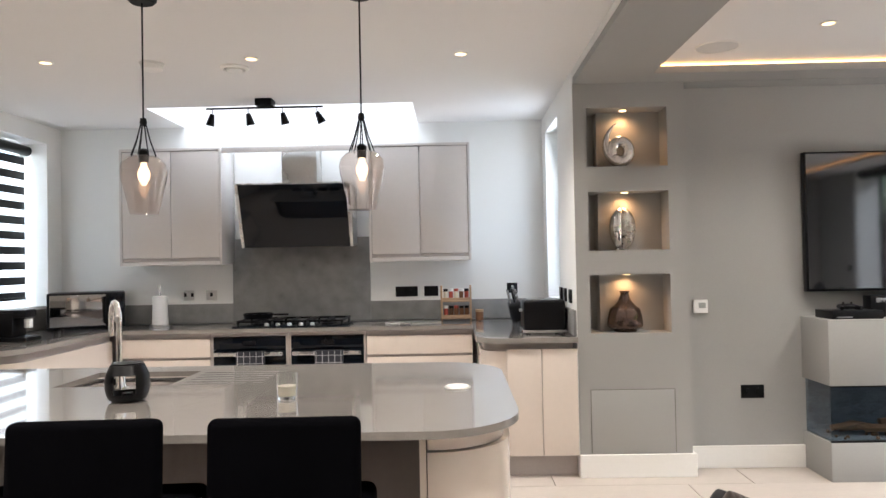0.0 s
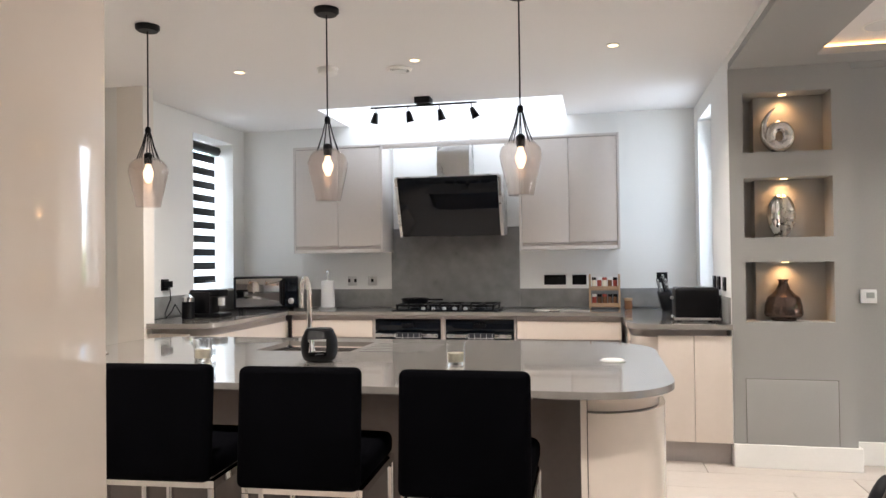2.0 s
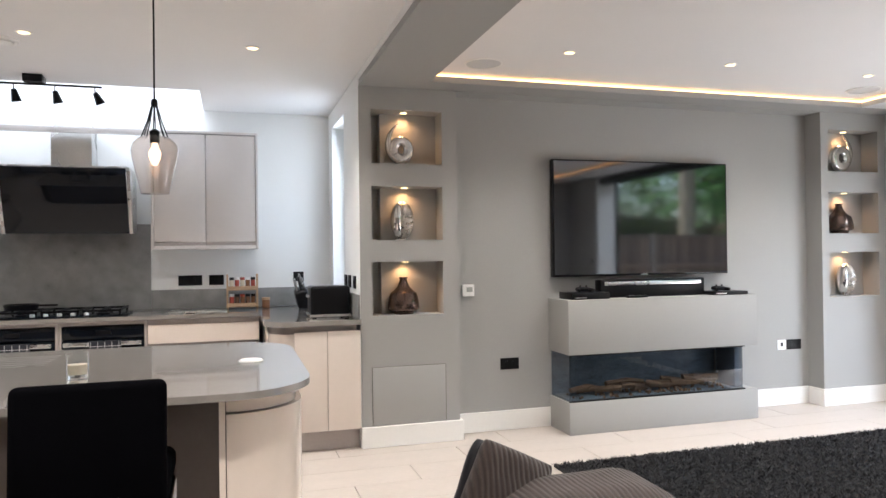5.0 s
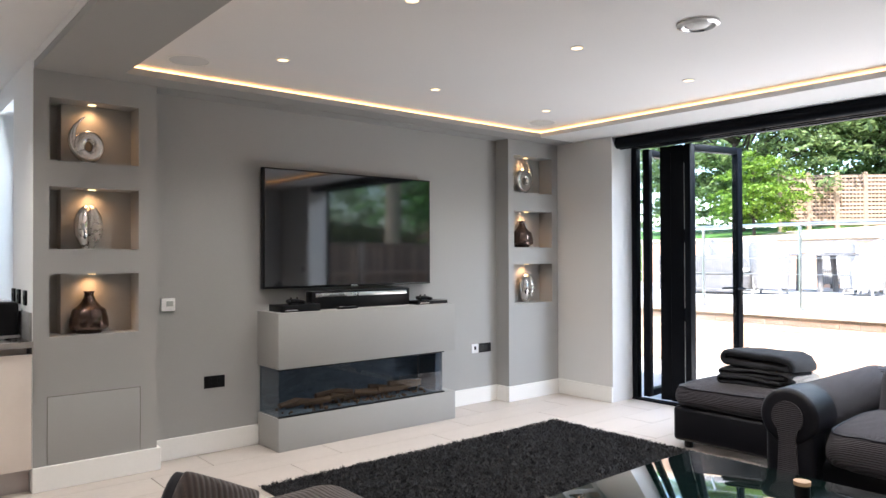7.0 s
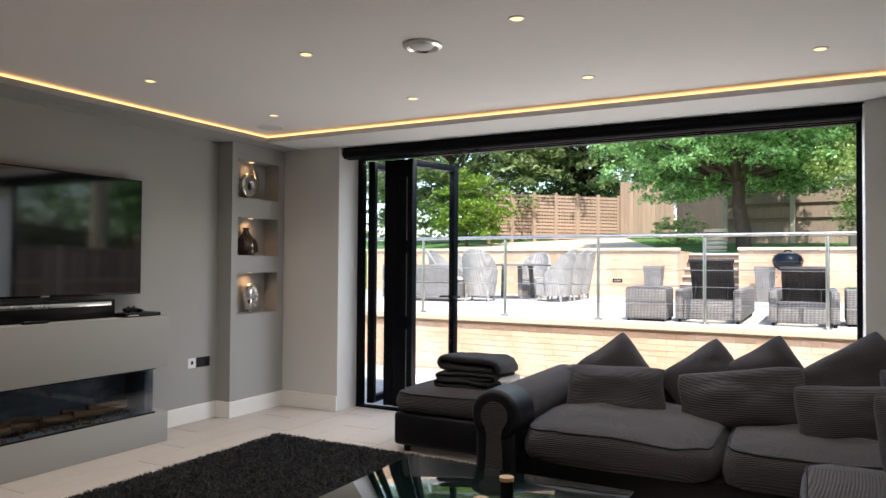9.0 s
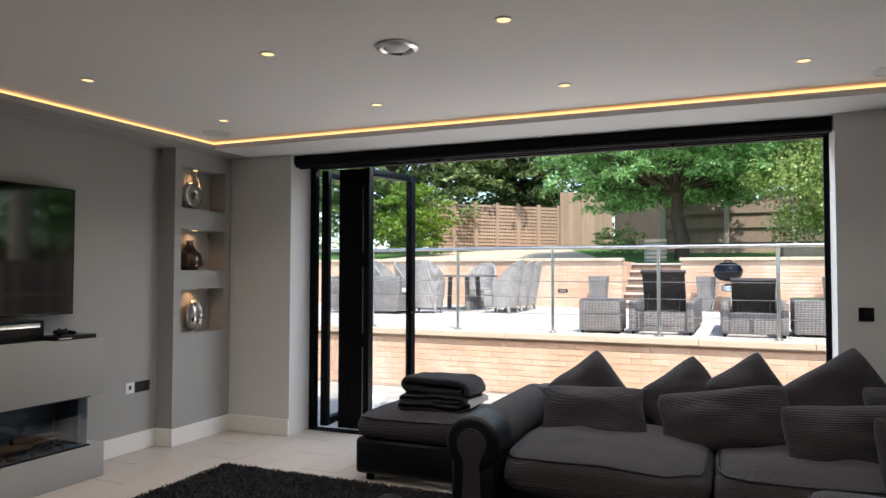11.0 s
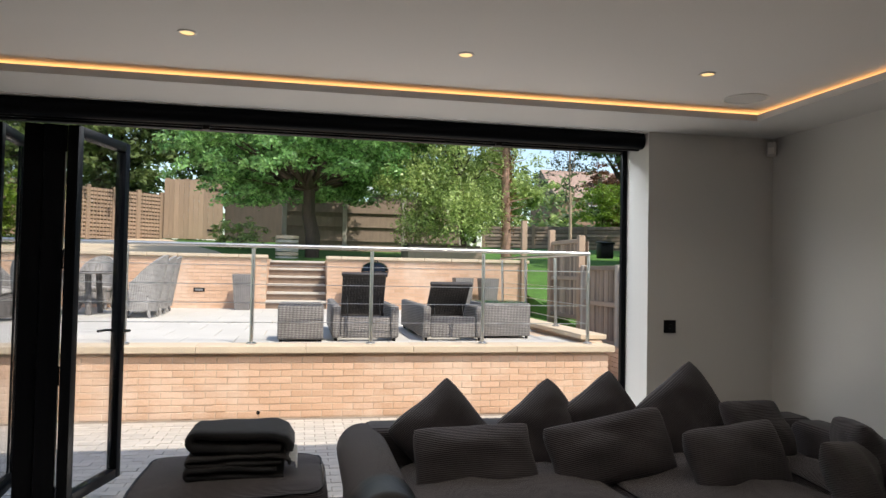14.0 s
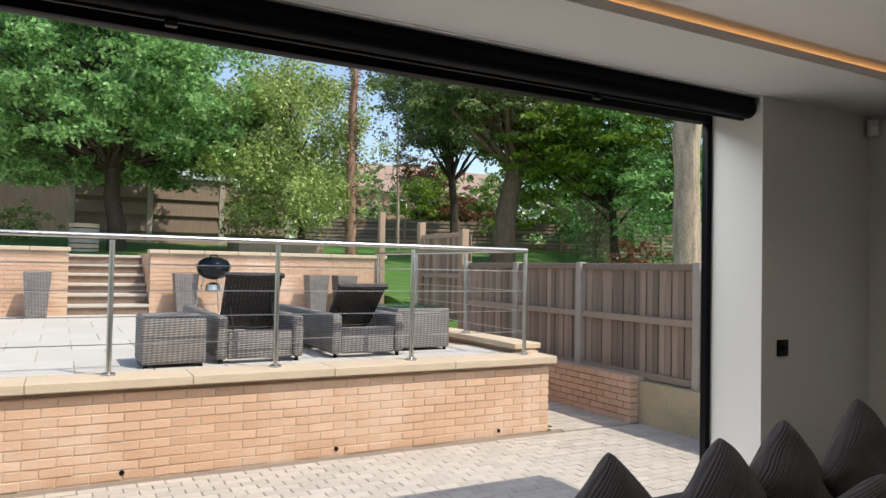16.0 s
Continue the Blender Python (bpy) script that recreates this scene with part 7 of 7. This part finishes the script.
FYY = -2.95
board_fence("fence_near", 6.3, 12.9, FYY, 0.38, 1.64, "weathered grey timber board fence on a low wall", (8.2, 10.06, 11.45, 12.85))
board_fence("fence_tall", 12.95, 14.5, FYY + 0.02, 0.7, 2.13, "taller weathered fence panel", (12.98, 14.5))
for x, h in ((12.97, 2.2), (14.5, 2.38), (16.3, 2.68)):
    bm = B()
    box(bm, x - 0.06, x + 0.06, -2.95, -2.83, 0.3, h, 0.01)
    solo("fence_post", bm, FENCEL, "square weathered timber fence post", "fence post", group="fence posts")
bm = B()
box(bm, 6.0, 8.93, -3.15, -2.80, -0.3, 0.36)
structure("wall_concrete", bm, CONC, "stained low concrete wall under the fence", "garden wall")
bm = B()
box(bm, 8.94, 13.9, -3.15, -2.80, -0.3, 0.40)
lb = structure("wall_low_brick", bm, MORTAR, "low brick wall under the fence", "garden wall")
vs, fs = [], []
for c in range(7):
    x = 8.94 - (0.0 if c % 2 else 0.107)
    while x < 13.8:
        a = max(x, 8.94)
        add_block(vs, fs, ((a + x + 0.214) / 2, -2.745, PATIO + 0.035 + 0.0735 * c), (x + 0.214 - a, 0.102, 0.064))
        x += 0.224
from_lists("brickwork", vs, fs, BRICKJ, lb)


def panel_fence(name, x0, y0, x1, y1, z0, z1, label, bays, material, slats=14, post_m=FENCEL, slat_m=None):
    """Horizontal slatted panels between posts along a line."""
    a, b = Vector((x0, y0, 0)), Vector((x1, y1, 0))
    d = b - a
    ang = math.degrees(math.atan2(d.y, d.x))
    L = d.length
    f = structure(name, tbox(B(), pose((x0 + x1) / 2, (y0 + y1) / 2, (z0 + z1) / 2, 0, 0, ang), L, 0.02, z1 - z0), material, label, "fence")
    for k in range(slats):
        bm = B()
        tbox(bm, Matrix.Identity(4), L, 0.03, (z1 - z0) / slats * (0.66 if slat_m else 0.72), 0.004, 1)
        for s in (-1, 1):
            off = pose(0, 0, 0, 0, 0, ang) @ Vector((0, s * 0.028, 0))
            place("slat", mesh_of("slat", bm.copy(), slat_m or material, None), f, pose((x0 + x1) / 2 + off.x, (y0 + y1) / 2 + off.y, z0 + (z1 - z0) * (k + 0.5) / slats, s * 8, 0, ang))
        bm.free()
    for k in range(bays + 1):
        c = a + d * k / bays
        bm = B()
        tbox(bm, Matrix.Identity(4), 0.15, 0.15, z1 - z0 + 0.36, 0.02, 2)
        place("post", mesh_of("post", bm, post_m, None), f, pose(c.x, c.y, (z0 + z1) / 2 - 0.1, 0, 0, ang))
    return f


# backing sheet in the shade-darkened timber shows between the pale slats
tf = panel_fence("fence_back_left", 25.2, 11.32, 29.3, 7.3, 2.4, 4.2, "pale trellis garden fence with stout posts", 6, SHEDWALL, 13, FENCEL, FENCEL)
for k in range(46):   # upright battens of the trellis
    f = (k + 0.5) / 46
    bm = B()
    tbox(bm, Matrix.Identity(4), 0.03, 0.016, 1.76, 0.003, 1)
    place("batten", mesh_of("batten", bm, FENCEL, None), tf, pose(25.2 + 4.1 * f - 0.037, 11.32 - 4.02 * f - 0.037, 3.3, 0, 0, -44.4))
panel_fence("fence_back_right", 24.5, 2.6, 24.2, -3.2, 1.9, 3.75, "weathered timber back fence", 3, FENCE, 4, FPOST)
gt = thing("garden_gate", (29.2, 6.1, 2.6), "tall closed timber garden gate with black hinges", "gate")
for k in range(12):
    bm = B()
    box(bm, 29.18, 29.21, 5.05 + 0.178 * k, 5.05 + 0.178 * k + 0.172, 2.55, 4.8 + (0.03 if k % 2 else 0))
    part("board", bm, FENCEL, gt)
for z in (2.9, 4.45):
    bm = B()
    box(bm, 29.15, 29.18, 5.0, 5.6, z - 0.03, z + 0.03)
    part("hinge", bm, BLACK, gt)
# no tree shades this wall; the shade is in its dark colour
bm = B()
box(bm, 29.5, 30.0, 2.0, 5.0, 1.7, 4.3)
structure("wall_shed", bm, SHEDWALL, "garden wall coloured dark brown for the trees' shade", "garden wall")
sh = thing("garden_shed", (28.2, -1.4, 2.4), "timber garden shed with a pale green roof", "shed")
bm = B()
box(bm, 27.2, 29.2, -2.3, -0.5, 2.0, 4.3)
part("walls", bm, FENCE, sh)
part("roof", tbox(B(), pose(28.2, -1.4, 4.56, 0, -12, 0), 2.3, 2.0, 0.06, 0.01), SHEDROOF, sh)
panel_fence("fence_far_right", 26.0, -24.0, 34.0, -6.5, 2.0, 3.7, "dark timber fence behind the trees", 8, FENCE, 10)
panel_fence("fence_right_back", 12.0, -12.0, 26.0, -24.0, 1.2, 2.7, "dark timber fence behind the trees", 8, FENCE, 10)
ws = thing("log_store", (20.2, 2.4, 1.73), "round slatted stone planter on the lawn", "planter")
for k in range(6):
    part("course", rod(B(), (20.2, 2.4, 1.735 + 0.11 * k), (20.2, 2.4, 1.735 + 0.11 * k + 0.085), 0.30, seg=16), MORTAR if k % 2 else PAVERJ, ws)
rb = thing("raised_bed", (20.0, -1.7, 1.73), "dark timber raised planting bed on the lawn", "planter")
bm = B()
box(bm, 19.3, 20.6, -2.7, -0.7, 1.73, 2.15, 0.01)
part("sides", bm, FENCE, rb)
bm = B()
box(bm, 19.35, 20.55, -2.65, -0.75, 2.15, 2.2)
part("soil", bm, SOIL, rb)


# trees
def spray_leaves(rs, centres, r, per, size, flat=0.3, hang=0.0, up=0.8):
    """Leaf quads in flattened or hanging sprays round the centres, as arrays of corners."""
    c = np.repeat(np.asarray(centres, float), per, axis=0)
    n = len(c)
    a, d = rs.uniform(0, 2 * math.pi, n), np.sqrt(rs.uniform(0, 1, n)) * r * rs.uniform(0.5, 1.0, n)
    p = c.copy()
    p[:, 0] += np.cos(a) * d
    p[:, 1] += np.sin(a) * d
    p[:, 2] += rs.normal(0, 1, n) * flat * r * 0.5 - 0.35 * d * d / r - hang * rs.uniform(0, 1, n) ** 1.3
    s = size * rs.uniform(0.55, 1.3, n)
    nrm = rs.normal(0, 0.55, (n, 3)) + np.array([0, 0, up])
    nrm /= np.linalg.norm(nrm, axis=1)[:, None]
    t = np.stack([np.cos(a), np.sin(a), rs.normal(-0.35 - hang, 0.3, n)], 1) + rs.normal(0, 0.5, (n, 3))
    t -= nrm * (t * nrm).sum(1)[:, None]
    t /= np.linalg.norm(t, axis=1)[:, None]
    w = np.cross(nrm, t) * (s * 0.5)[:, None]
    t = t * s[:, None]
    return np.stack([p - t, p + w - t * 0.1, p + t, p - w - t * 0.1], 1).reshape(-1, 3)


def quads(name, vs, material, parent=None, label="", category=""):
    me = bpy.data.meshes.new(name)
    n = len(vs) // 4
    me.vertices.add(n * 4)
    me.vertices.foreach_set("co", np.asarray(vs, dtype=np.float32).ravel())
    me.loops.add(n * 4)
    me.loops.foreach_set("vertex_index", np.arange(n * 4, dtype=np.int32))
    me.polygons.add(n)
    me.polygons.foreach_set("loop_start", np.arange(0, n * 4, 4, dtype=np.int32))
    me.update(calc_edges=True)
    me.materials.append(material)
    ob = new(name, me)
    if parent:
        ob.parent = parent
    return tagged(ob, label, category, "", "stuff")


def limb(bm, a, b, r0, r1, wob, rnd, n=6):
    a, b = Vector(a), Vector(b)
    pts = [a.lerp(b, k / n) + Vector((rnd.uniform(-wob, wob), rnd.uniform(-wob, wob), 0)) * (0 if k in (0,) else 1) for k in range(n + 1)]
    side = (b - a).cross(Vector((0.3, 0.9, 0.2))).normalized()
    other = (b - a).cross(side).normalized()
    rings = []
    for k, p in enumerate(pts):
        r = r0 + (r1 - r0) * k / n
        rings.append([bm.verts.new(p + (side * math.cos(t) + other * math.sin(t)) * r * rnd.uniform(0.88, 1.12)) for t in [2 * math.pi * i / 10 for i in range(10)]])
    for p, q in zip(rings, rings[1:]):
        for i in range(10):
            bm.faces.new((p[i], q[i], q[(i + 1) % 10], p[(i + 1) % 10]))
    bm.faces.new(rings[-1][::-1])
    return pts


def tree(name, base, cc, cr, bark, leafm, label, boughs, sprays, per, size, trunk, seed, sr=0.4, flat=0.3, hang=0.0, gap=-0.08, fork=0.45, up=0.8):
    """Trunk from base into a crown, an ellipsoid round cc with half-axes cr, filled by boughs of leafy sprays with gaps between."""
    rnd, rs = random.Random(seed), np.random.RandomState(seed)
    t = thing(name, base, label, "tree", "garden trees")
    bm = B()
    base, cc, cr = Vector(base), Vector(cc), Vector(cr)
    top = cc + Vector((0, 0, cr.z * 0.6))
    pts = limb(bm, base, top, trunk, trunk * 0.2, trunk * 0.35, rnd, 9)
    centres, tries = [], 0
    made = 0
    while made < boughs and tries < boughs * 8:
        tries += 1
        v = Vector((rnd.gauss(0, 1), rnd.gauss(0, 1), rnd.gauss(0, 1))).normalized() * rnd.uniform(0.25, 1.0) ** 0.5
        if noise.noise(v * 2.8 + Vector((seed * 3.1, 0, 0))) < gap:
            continue
        made += 1
        w = 1 + 0.25 * noise.noise(v * 1.7 + Vector((0, seed * 1.7, 0)))
        c = cc + Vector((v.x * cr.x, v.y * cr.y, v.z * cr.z)) * w
        if made % 2 == 0:
            k = min(8, max(int(9 * fork * 0.8), int(9 * (c.z - base.z) / max(0.1, top.z - base.z)) - 2))
            limb(bm, pts[k], c, trunk * 0.28, trunk * 0.05, 0.07, rnd, 4)
        out = Vector((v.x, v.y, 0))
        for q in range(sprays):
            o = Vector((rnd.gauss(0, 1), rnd.gauss(0, 1), rnd.gauss(0, 0.55))) * (sr * 1.15)
            centres.append(c + o + out * rnd.uniform(0, sr) - Vector((0, 0, 0.25 * (o.x * o.x + o.y * o.y))))
    part("trunk", bm, bark, t)
    quads("crown", spray_leaves(rs, [c - base for c in centres], sr, per, size, flat, hang, up), leafm, t)
    return t


G = 1.72
tree("maple_tree", (20.6, 1.75, G), (20.5, 2.15, 5.85), (3.0, 3.2, 2.7), BARK, LEAF_A, "broad leafy green maple tree on the lawn", 210, 7, 80, 0.064, 0.20, 2, 0.33, flat=0.4, gap=0.06, up=0.3)
tree("willow_tree", (19.8, -2.4, G), (19.8, -1.85, 4.55), (1.7, 1.5, 2.35), BARK, LEAF_B, "light green feathery tree on the lawn", 115, 7, 64, 0.046, 0.09, 5, 0.28, flat=0.8, hang=0.35, gap=0.0, up=0.4)
tree("conifer_tree", (31.5, 9.5, 2.5), (31.5, 9.5, 8), (3.6, 4.0, 4.5), BARK, LEAF_C, "dark evergreen tree behind the gate", 150, 6, 44, 0.13, 0.3, 8, 0.6)
tree("conifer_tree", (33.5, 3.5, 2.6), (33.5, 3.5, 8.6), (3.6, 4.2, 4.6), BARK, LEAF_C, "dark evergreen tree behind the garden wall", 140, 6, 44, 0.13, 0.3, 9, 0.6)
tree("garden_tree", (27, 13.8, 2.2), (27, 13.8, 6.5), (3.0, 3.2, 3.6), BARK, LEAF_C, "dark green tree beside the slatted fence", 130, 6, 44, 0.11, 0.25, 10, 0.55)
tree("climbing_shrub", (23.0, 11.2, G), (23.0, 11.2, 3.5), (1.0, 1.1, 1.1), BARK, LEAF_D, "bright green climbing shrub over the fence", 40, 5, 40, 0.07, 0.06, 11, 0.3)
tree("bright_shrub", (36, -13.5, 3.0), (36, -13.5, 5.0), (1.4, 1.3, 1.7), BARK, LEAF_D, "bright yellow-green shrub by the far lawn", 34, 5, 40, 0.09, 0.08, 12, 0.4)
tree("copper_shrub", (35, -15.5, 3.0), (35, -15.5, 4.3), (1.4, 1.5, 1.2), BARK, LEAF_E, "copper-leaved shrub by the far lawn", 30, 5, 40, 0.09, 0.08, 13, 0.4)
tree("copper_tree", (41, -16.6, 3.0), (41, -16.6, 7.2), (1.1, 1.2, 1.2), BARK, LEAF_E, "dark red-leaved tree by the far house", 26, 5, 34, 0.11, 0.10, 14, 0.4)
tree("pine_tree", (27.5, -10.9, 2.2), (27.5, -10.7, 8.9), (2.1, 2.7, 2.7), BARK, LEAF_C, "tall pine with dark sparse needles", 135, 6, 44, 0.085, 0.20, 15, 0.42, flat=0.7, gap=0.02, fork=0.5)
tree("slender_tree", (26.5, -8.0, 2.2), (26.5, -7.9, 6.4), (0.7, 0.8, 1.9), PALEBARK, LEAF_F, "slender pale tree with thin grey leaves", 20, 4, 26, 0.055, 0.07, 24, 0.3, flat=0.7, gap=0.0)
tree("cedar_tree", (20.0, -8.2, 1.2), (20.4, -9.2, 7.0), (2.2, 3.2, 1.9), CEDARBARK, LEAF_C, "dark spreading cedar with a thick brown trunk", 110, 6, 48, 0.075, 0.40, 16, 0.45, flat=0.16, gap=-0.15, fork=0.6)
tree("garden_tree", (18.6, -11.5, 1.0), (19.0, -10.9, 5.4), (2.0, 2.2, 1.4), BARK, LEAF_D, "light green tree with level drooping sprays", 70, 6, 48, 0.075, 0.16, 25, 0.48, flat=0.14, gap=-0.1)
tree("garden_tree", (24, -17.0, 1.8), (24, -17.0, 5.2), (3.2, 3.4, 3.2), BARK, LEAF_A, "green tree behind the side fence", 80, 6, 44, 0.085, 0.12, 17, 0.5)
tree("garden_tree", (30, -18.5, 2.4), (30, -18.5, 5.2), (2.6, 3.6, 2.6), BARK, LEAF_D, "light green tree behind the far fence", 80, 6, 44, 0.10, 0.12, 18, 0.5)
tree("garden_tree", (16.6, -11.8, 0.9), (16.6, -11.8, 5.2), (1.9, 2.0, 2.9), BARK, LEAF_A, "bright green tree behind the side fence", 70, 6, 44, 0.07, 0.10, 19, 0.42)
tree("weeping_shrub", (21.0, -12.6, 1.0), (21.0, -12.6, 3.7), (0.6, 0.7, 1.5), CEDARBARK, LEAF_G, "dry buff weeping conifer behind the fence", 30, 5, 40, 0.05, 0.06, 26, 0.25, flat=0.6, hang=0.8)
tree("copper_shrub", (14.8, -8.9, 0.9), (14.8, -8.9, 1.75), (0.6, 0.6, 0.5), BARK, LEAF_E, "small copper-leaved shrub behind the fence", 16, 4, 36, 0.05, 0.04, 27, 0.22)
tree("garden_tree", (40, 0, 3.0), (40, 0, 9), (4.2, 4.6, 4.2), BARK, LEAF_A, "green tree beyond the garden wall", 90, 5, 40, 0.16, 0.3, 20, 0.7)
tree("garden_tree", (42, -8, 3.2), (42, -8, 6.0), (3.0, 3.4, 2.6), BARK, LEAF_B, "light green tree beyond the far lawn", 70, 5, 40, 0.15, 0.15, 21, 0.6)
tree("low_shrub", (24.0, 4.0, 2.08), (24.0, 4.0, 2.5), (0.6, 0.9, 0.4), BARK, LEAF_B, "small green shrub by the upper lawn", 20, 4, 30, 0.05, 0.03, 22, 0.2)

for nm, base, top, r0, r1, m_, lab in (("bare_trunk", (19.0, -3.27, 1.7), (18.95, -3.2, 8.2), 0.125, 0.06, REDBARK, "tall bare stem with dead ivy"), ("pale_trunk", (11.6, -6.45, -0.12), (11.5, -6.3, 8.5), 0.25, 0.19, PALEBARK, "thick pale peeling tree trunk")):
    rnd = random.Random(77)
    t = thing(nm, base, lab, "tree")
    bm = B()
    limb(bm, base, top, r0, r1, r0 * (0.4 if nm == "bare_trunk" else 0.10), rnd, 18)
    part("trunk", bm, m_, t)
    bm = B()
    for k in range(60 if nm == "bare_trunk" else 6):
        f = rnd.uniform(0.1, 1.0) if nm == "bare_trunk" else rnd.uniform(0.45, 0.75)
        p = Vector(base).lerp(Vector(top), f)
        a = rnd.uniform(0, 6.28)
        L = rnd.uniform(0.2, 0.75) * (1.2 - 0.6 * f) if nm == "bare_trunk" else rnd.uniform(0.8, 1.8)
        limb(bm, p, p + Vector((math.cos(a) * L, math.sin(a) * L, rnd.uniform(-0.2, 0.5) * L)), r1 * (0.34 if nm == "bare_trunk" else 0.4), r1 * 0.05, 0.04, rnd, 3)
    part("branches", bm, m_, t)["kind"] = "stuff"
    if nm == "bare_trunk":
        dead = [(rnd.gauss(0, 0.05), rnd.gauss(0, 0.05), rnd.uniform(0.2, 5.4)) for k in range(150)]
        quads("dead_ivy", spray_leaves(np.random.RandomState(41), dead, 0.17, 16, 0.035, 1.2, 0.1, 0.2), LEAF_E, t)

# far house
ho = thing("far_house", (62, -27, 3.4), "distant brick house with a tiled roof", "house")
bm = B()
box(bm, 60, 68, -36, -20, 3.0, 8.2)
part("wall", bm, mat("far_brick", (0.40, 0.24, 0.17), 0.9, var=0.15), ho)
bm = B()
vs_ = [bm.verts.new(p) for p in ((59.6, -36.4, 8.2), (68.4, -36.4, 8.2), (68.4, -19.6, 8.2), (59.6, -19.6, 8.2), (64, -36.4, 11.2), (64, -19.6, 11.2))]
for f in ((0, 1, 2, 3), (0, 4, 5, 3), (1, 2, 5, 4), (0, 1, 4), (3, 5, 2)):
    bm.faces.new([vs_[i] for i in f])
bmesh.ops.recalc_face_normals(bm, faces=bm.faces)
part("roof", bm, mat("far_tiles", (0.36, 0.25, 0.20), 0.9, var=0.2), ho, smooth=None)
for y in (-34, -30.5, -27, -23.5):
    for z in (4.2, 6.4):
        bm = B()
        box(bm, 59.9, 59.98, y - 0.8, y + 0.8, z, z + 1.2)
        wdw = part("window", bm, SKIRT, ho)
        bm = B()
        box(bm, 59.86, 59.895, y - 0.68, y + 0.68, z + 0.1, z + 1.1)
        part("pane", bm, BLACKGLASS, wdw)
rnd = random.Random(31)
spots = []
for k in range(1400):
    a, d = rnd.uniform(-1.25, 1.0), rnd.uniform(48, 75)
    spots.append((d * math.cos(a), d * math.sin(a), 3.0 + rnd.uniform(0, (12.0 if a > 0.02 else 5.5) + 2.0 * noise.noise(Vector((a * 6, 0, 0))))))
quads("far_woods", spray_leaves(np.random.RandomState(31), spots, 1.8, 26, 0.34, 0.6), LEAF_C, None, "distant band of dark green trees", "woods")
wb = thing("storage_bin", (24.0, -8.28, 2.06), "small black lidded bin on the far lawn", "bin")
part("body", tbox(B(), pose(24.0, -8.28, 2.31), 0.42, 0.46, 0.5, 0.03, 2), BLACK, wb)
part("lid", tbox(B(), pose(23.99, -8.28, 2.60, 0, -5, 0), 0.48, 0.52, 0.06, 0.02, 2), BLACK, wb)

# shell of the house seen from the garden, and its shade on the patio
bm = B()
box(bm, -5.4, FRONT + 0.14, RY - 0.4, 4.6, 2.902, 3.10)
box(bm, 1.06, FRONT + 0.14, 4.6, TVY + 0.3, 2.902, 3.10)
structure("roof", bm, CONC, "flat roof of the house extension", "roof")

# ---------------- floor tiles ----------------
tl = brick_mesh(1.195, 0.297, 0.012, "floor_tile", TILE, 0.0015)
n = 0
rest_v, rest_f = [], []
for j in range(26):
    for i in range(11):
        x, y = -5.1 + 1.2 * i + (0.4 * (j % 3)), RY + 0.15 + 0.3 * j
        x0, x1 = max(x - 0.5975, -5.19), min(x + 0.5975, DX + 0.30)
        if y > BY - 0.2 or x1 - x0 < 0.02:
            continue
        if x1 - x0 > 1.19 and x > -0.5 and y > 0.4 and n < 300:
            place("floor_tile", tl, floor, pose(x, y, -0.006))
            n += 1
        else:
            add_block(rest_v, rest_f, ((x0 + x1) / 2, y, -0.006), (x1 - x0, 0.297, 0.012))
from_lists("tiling", rest_v, rest_f, TILE, floor)
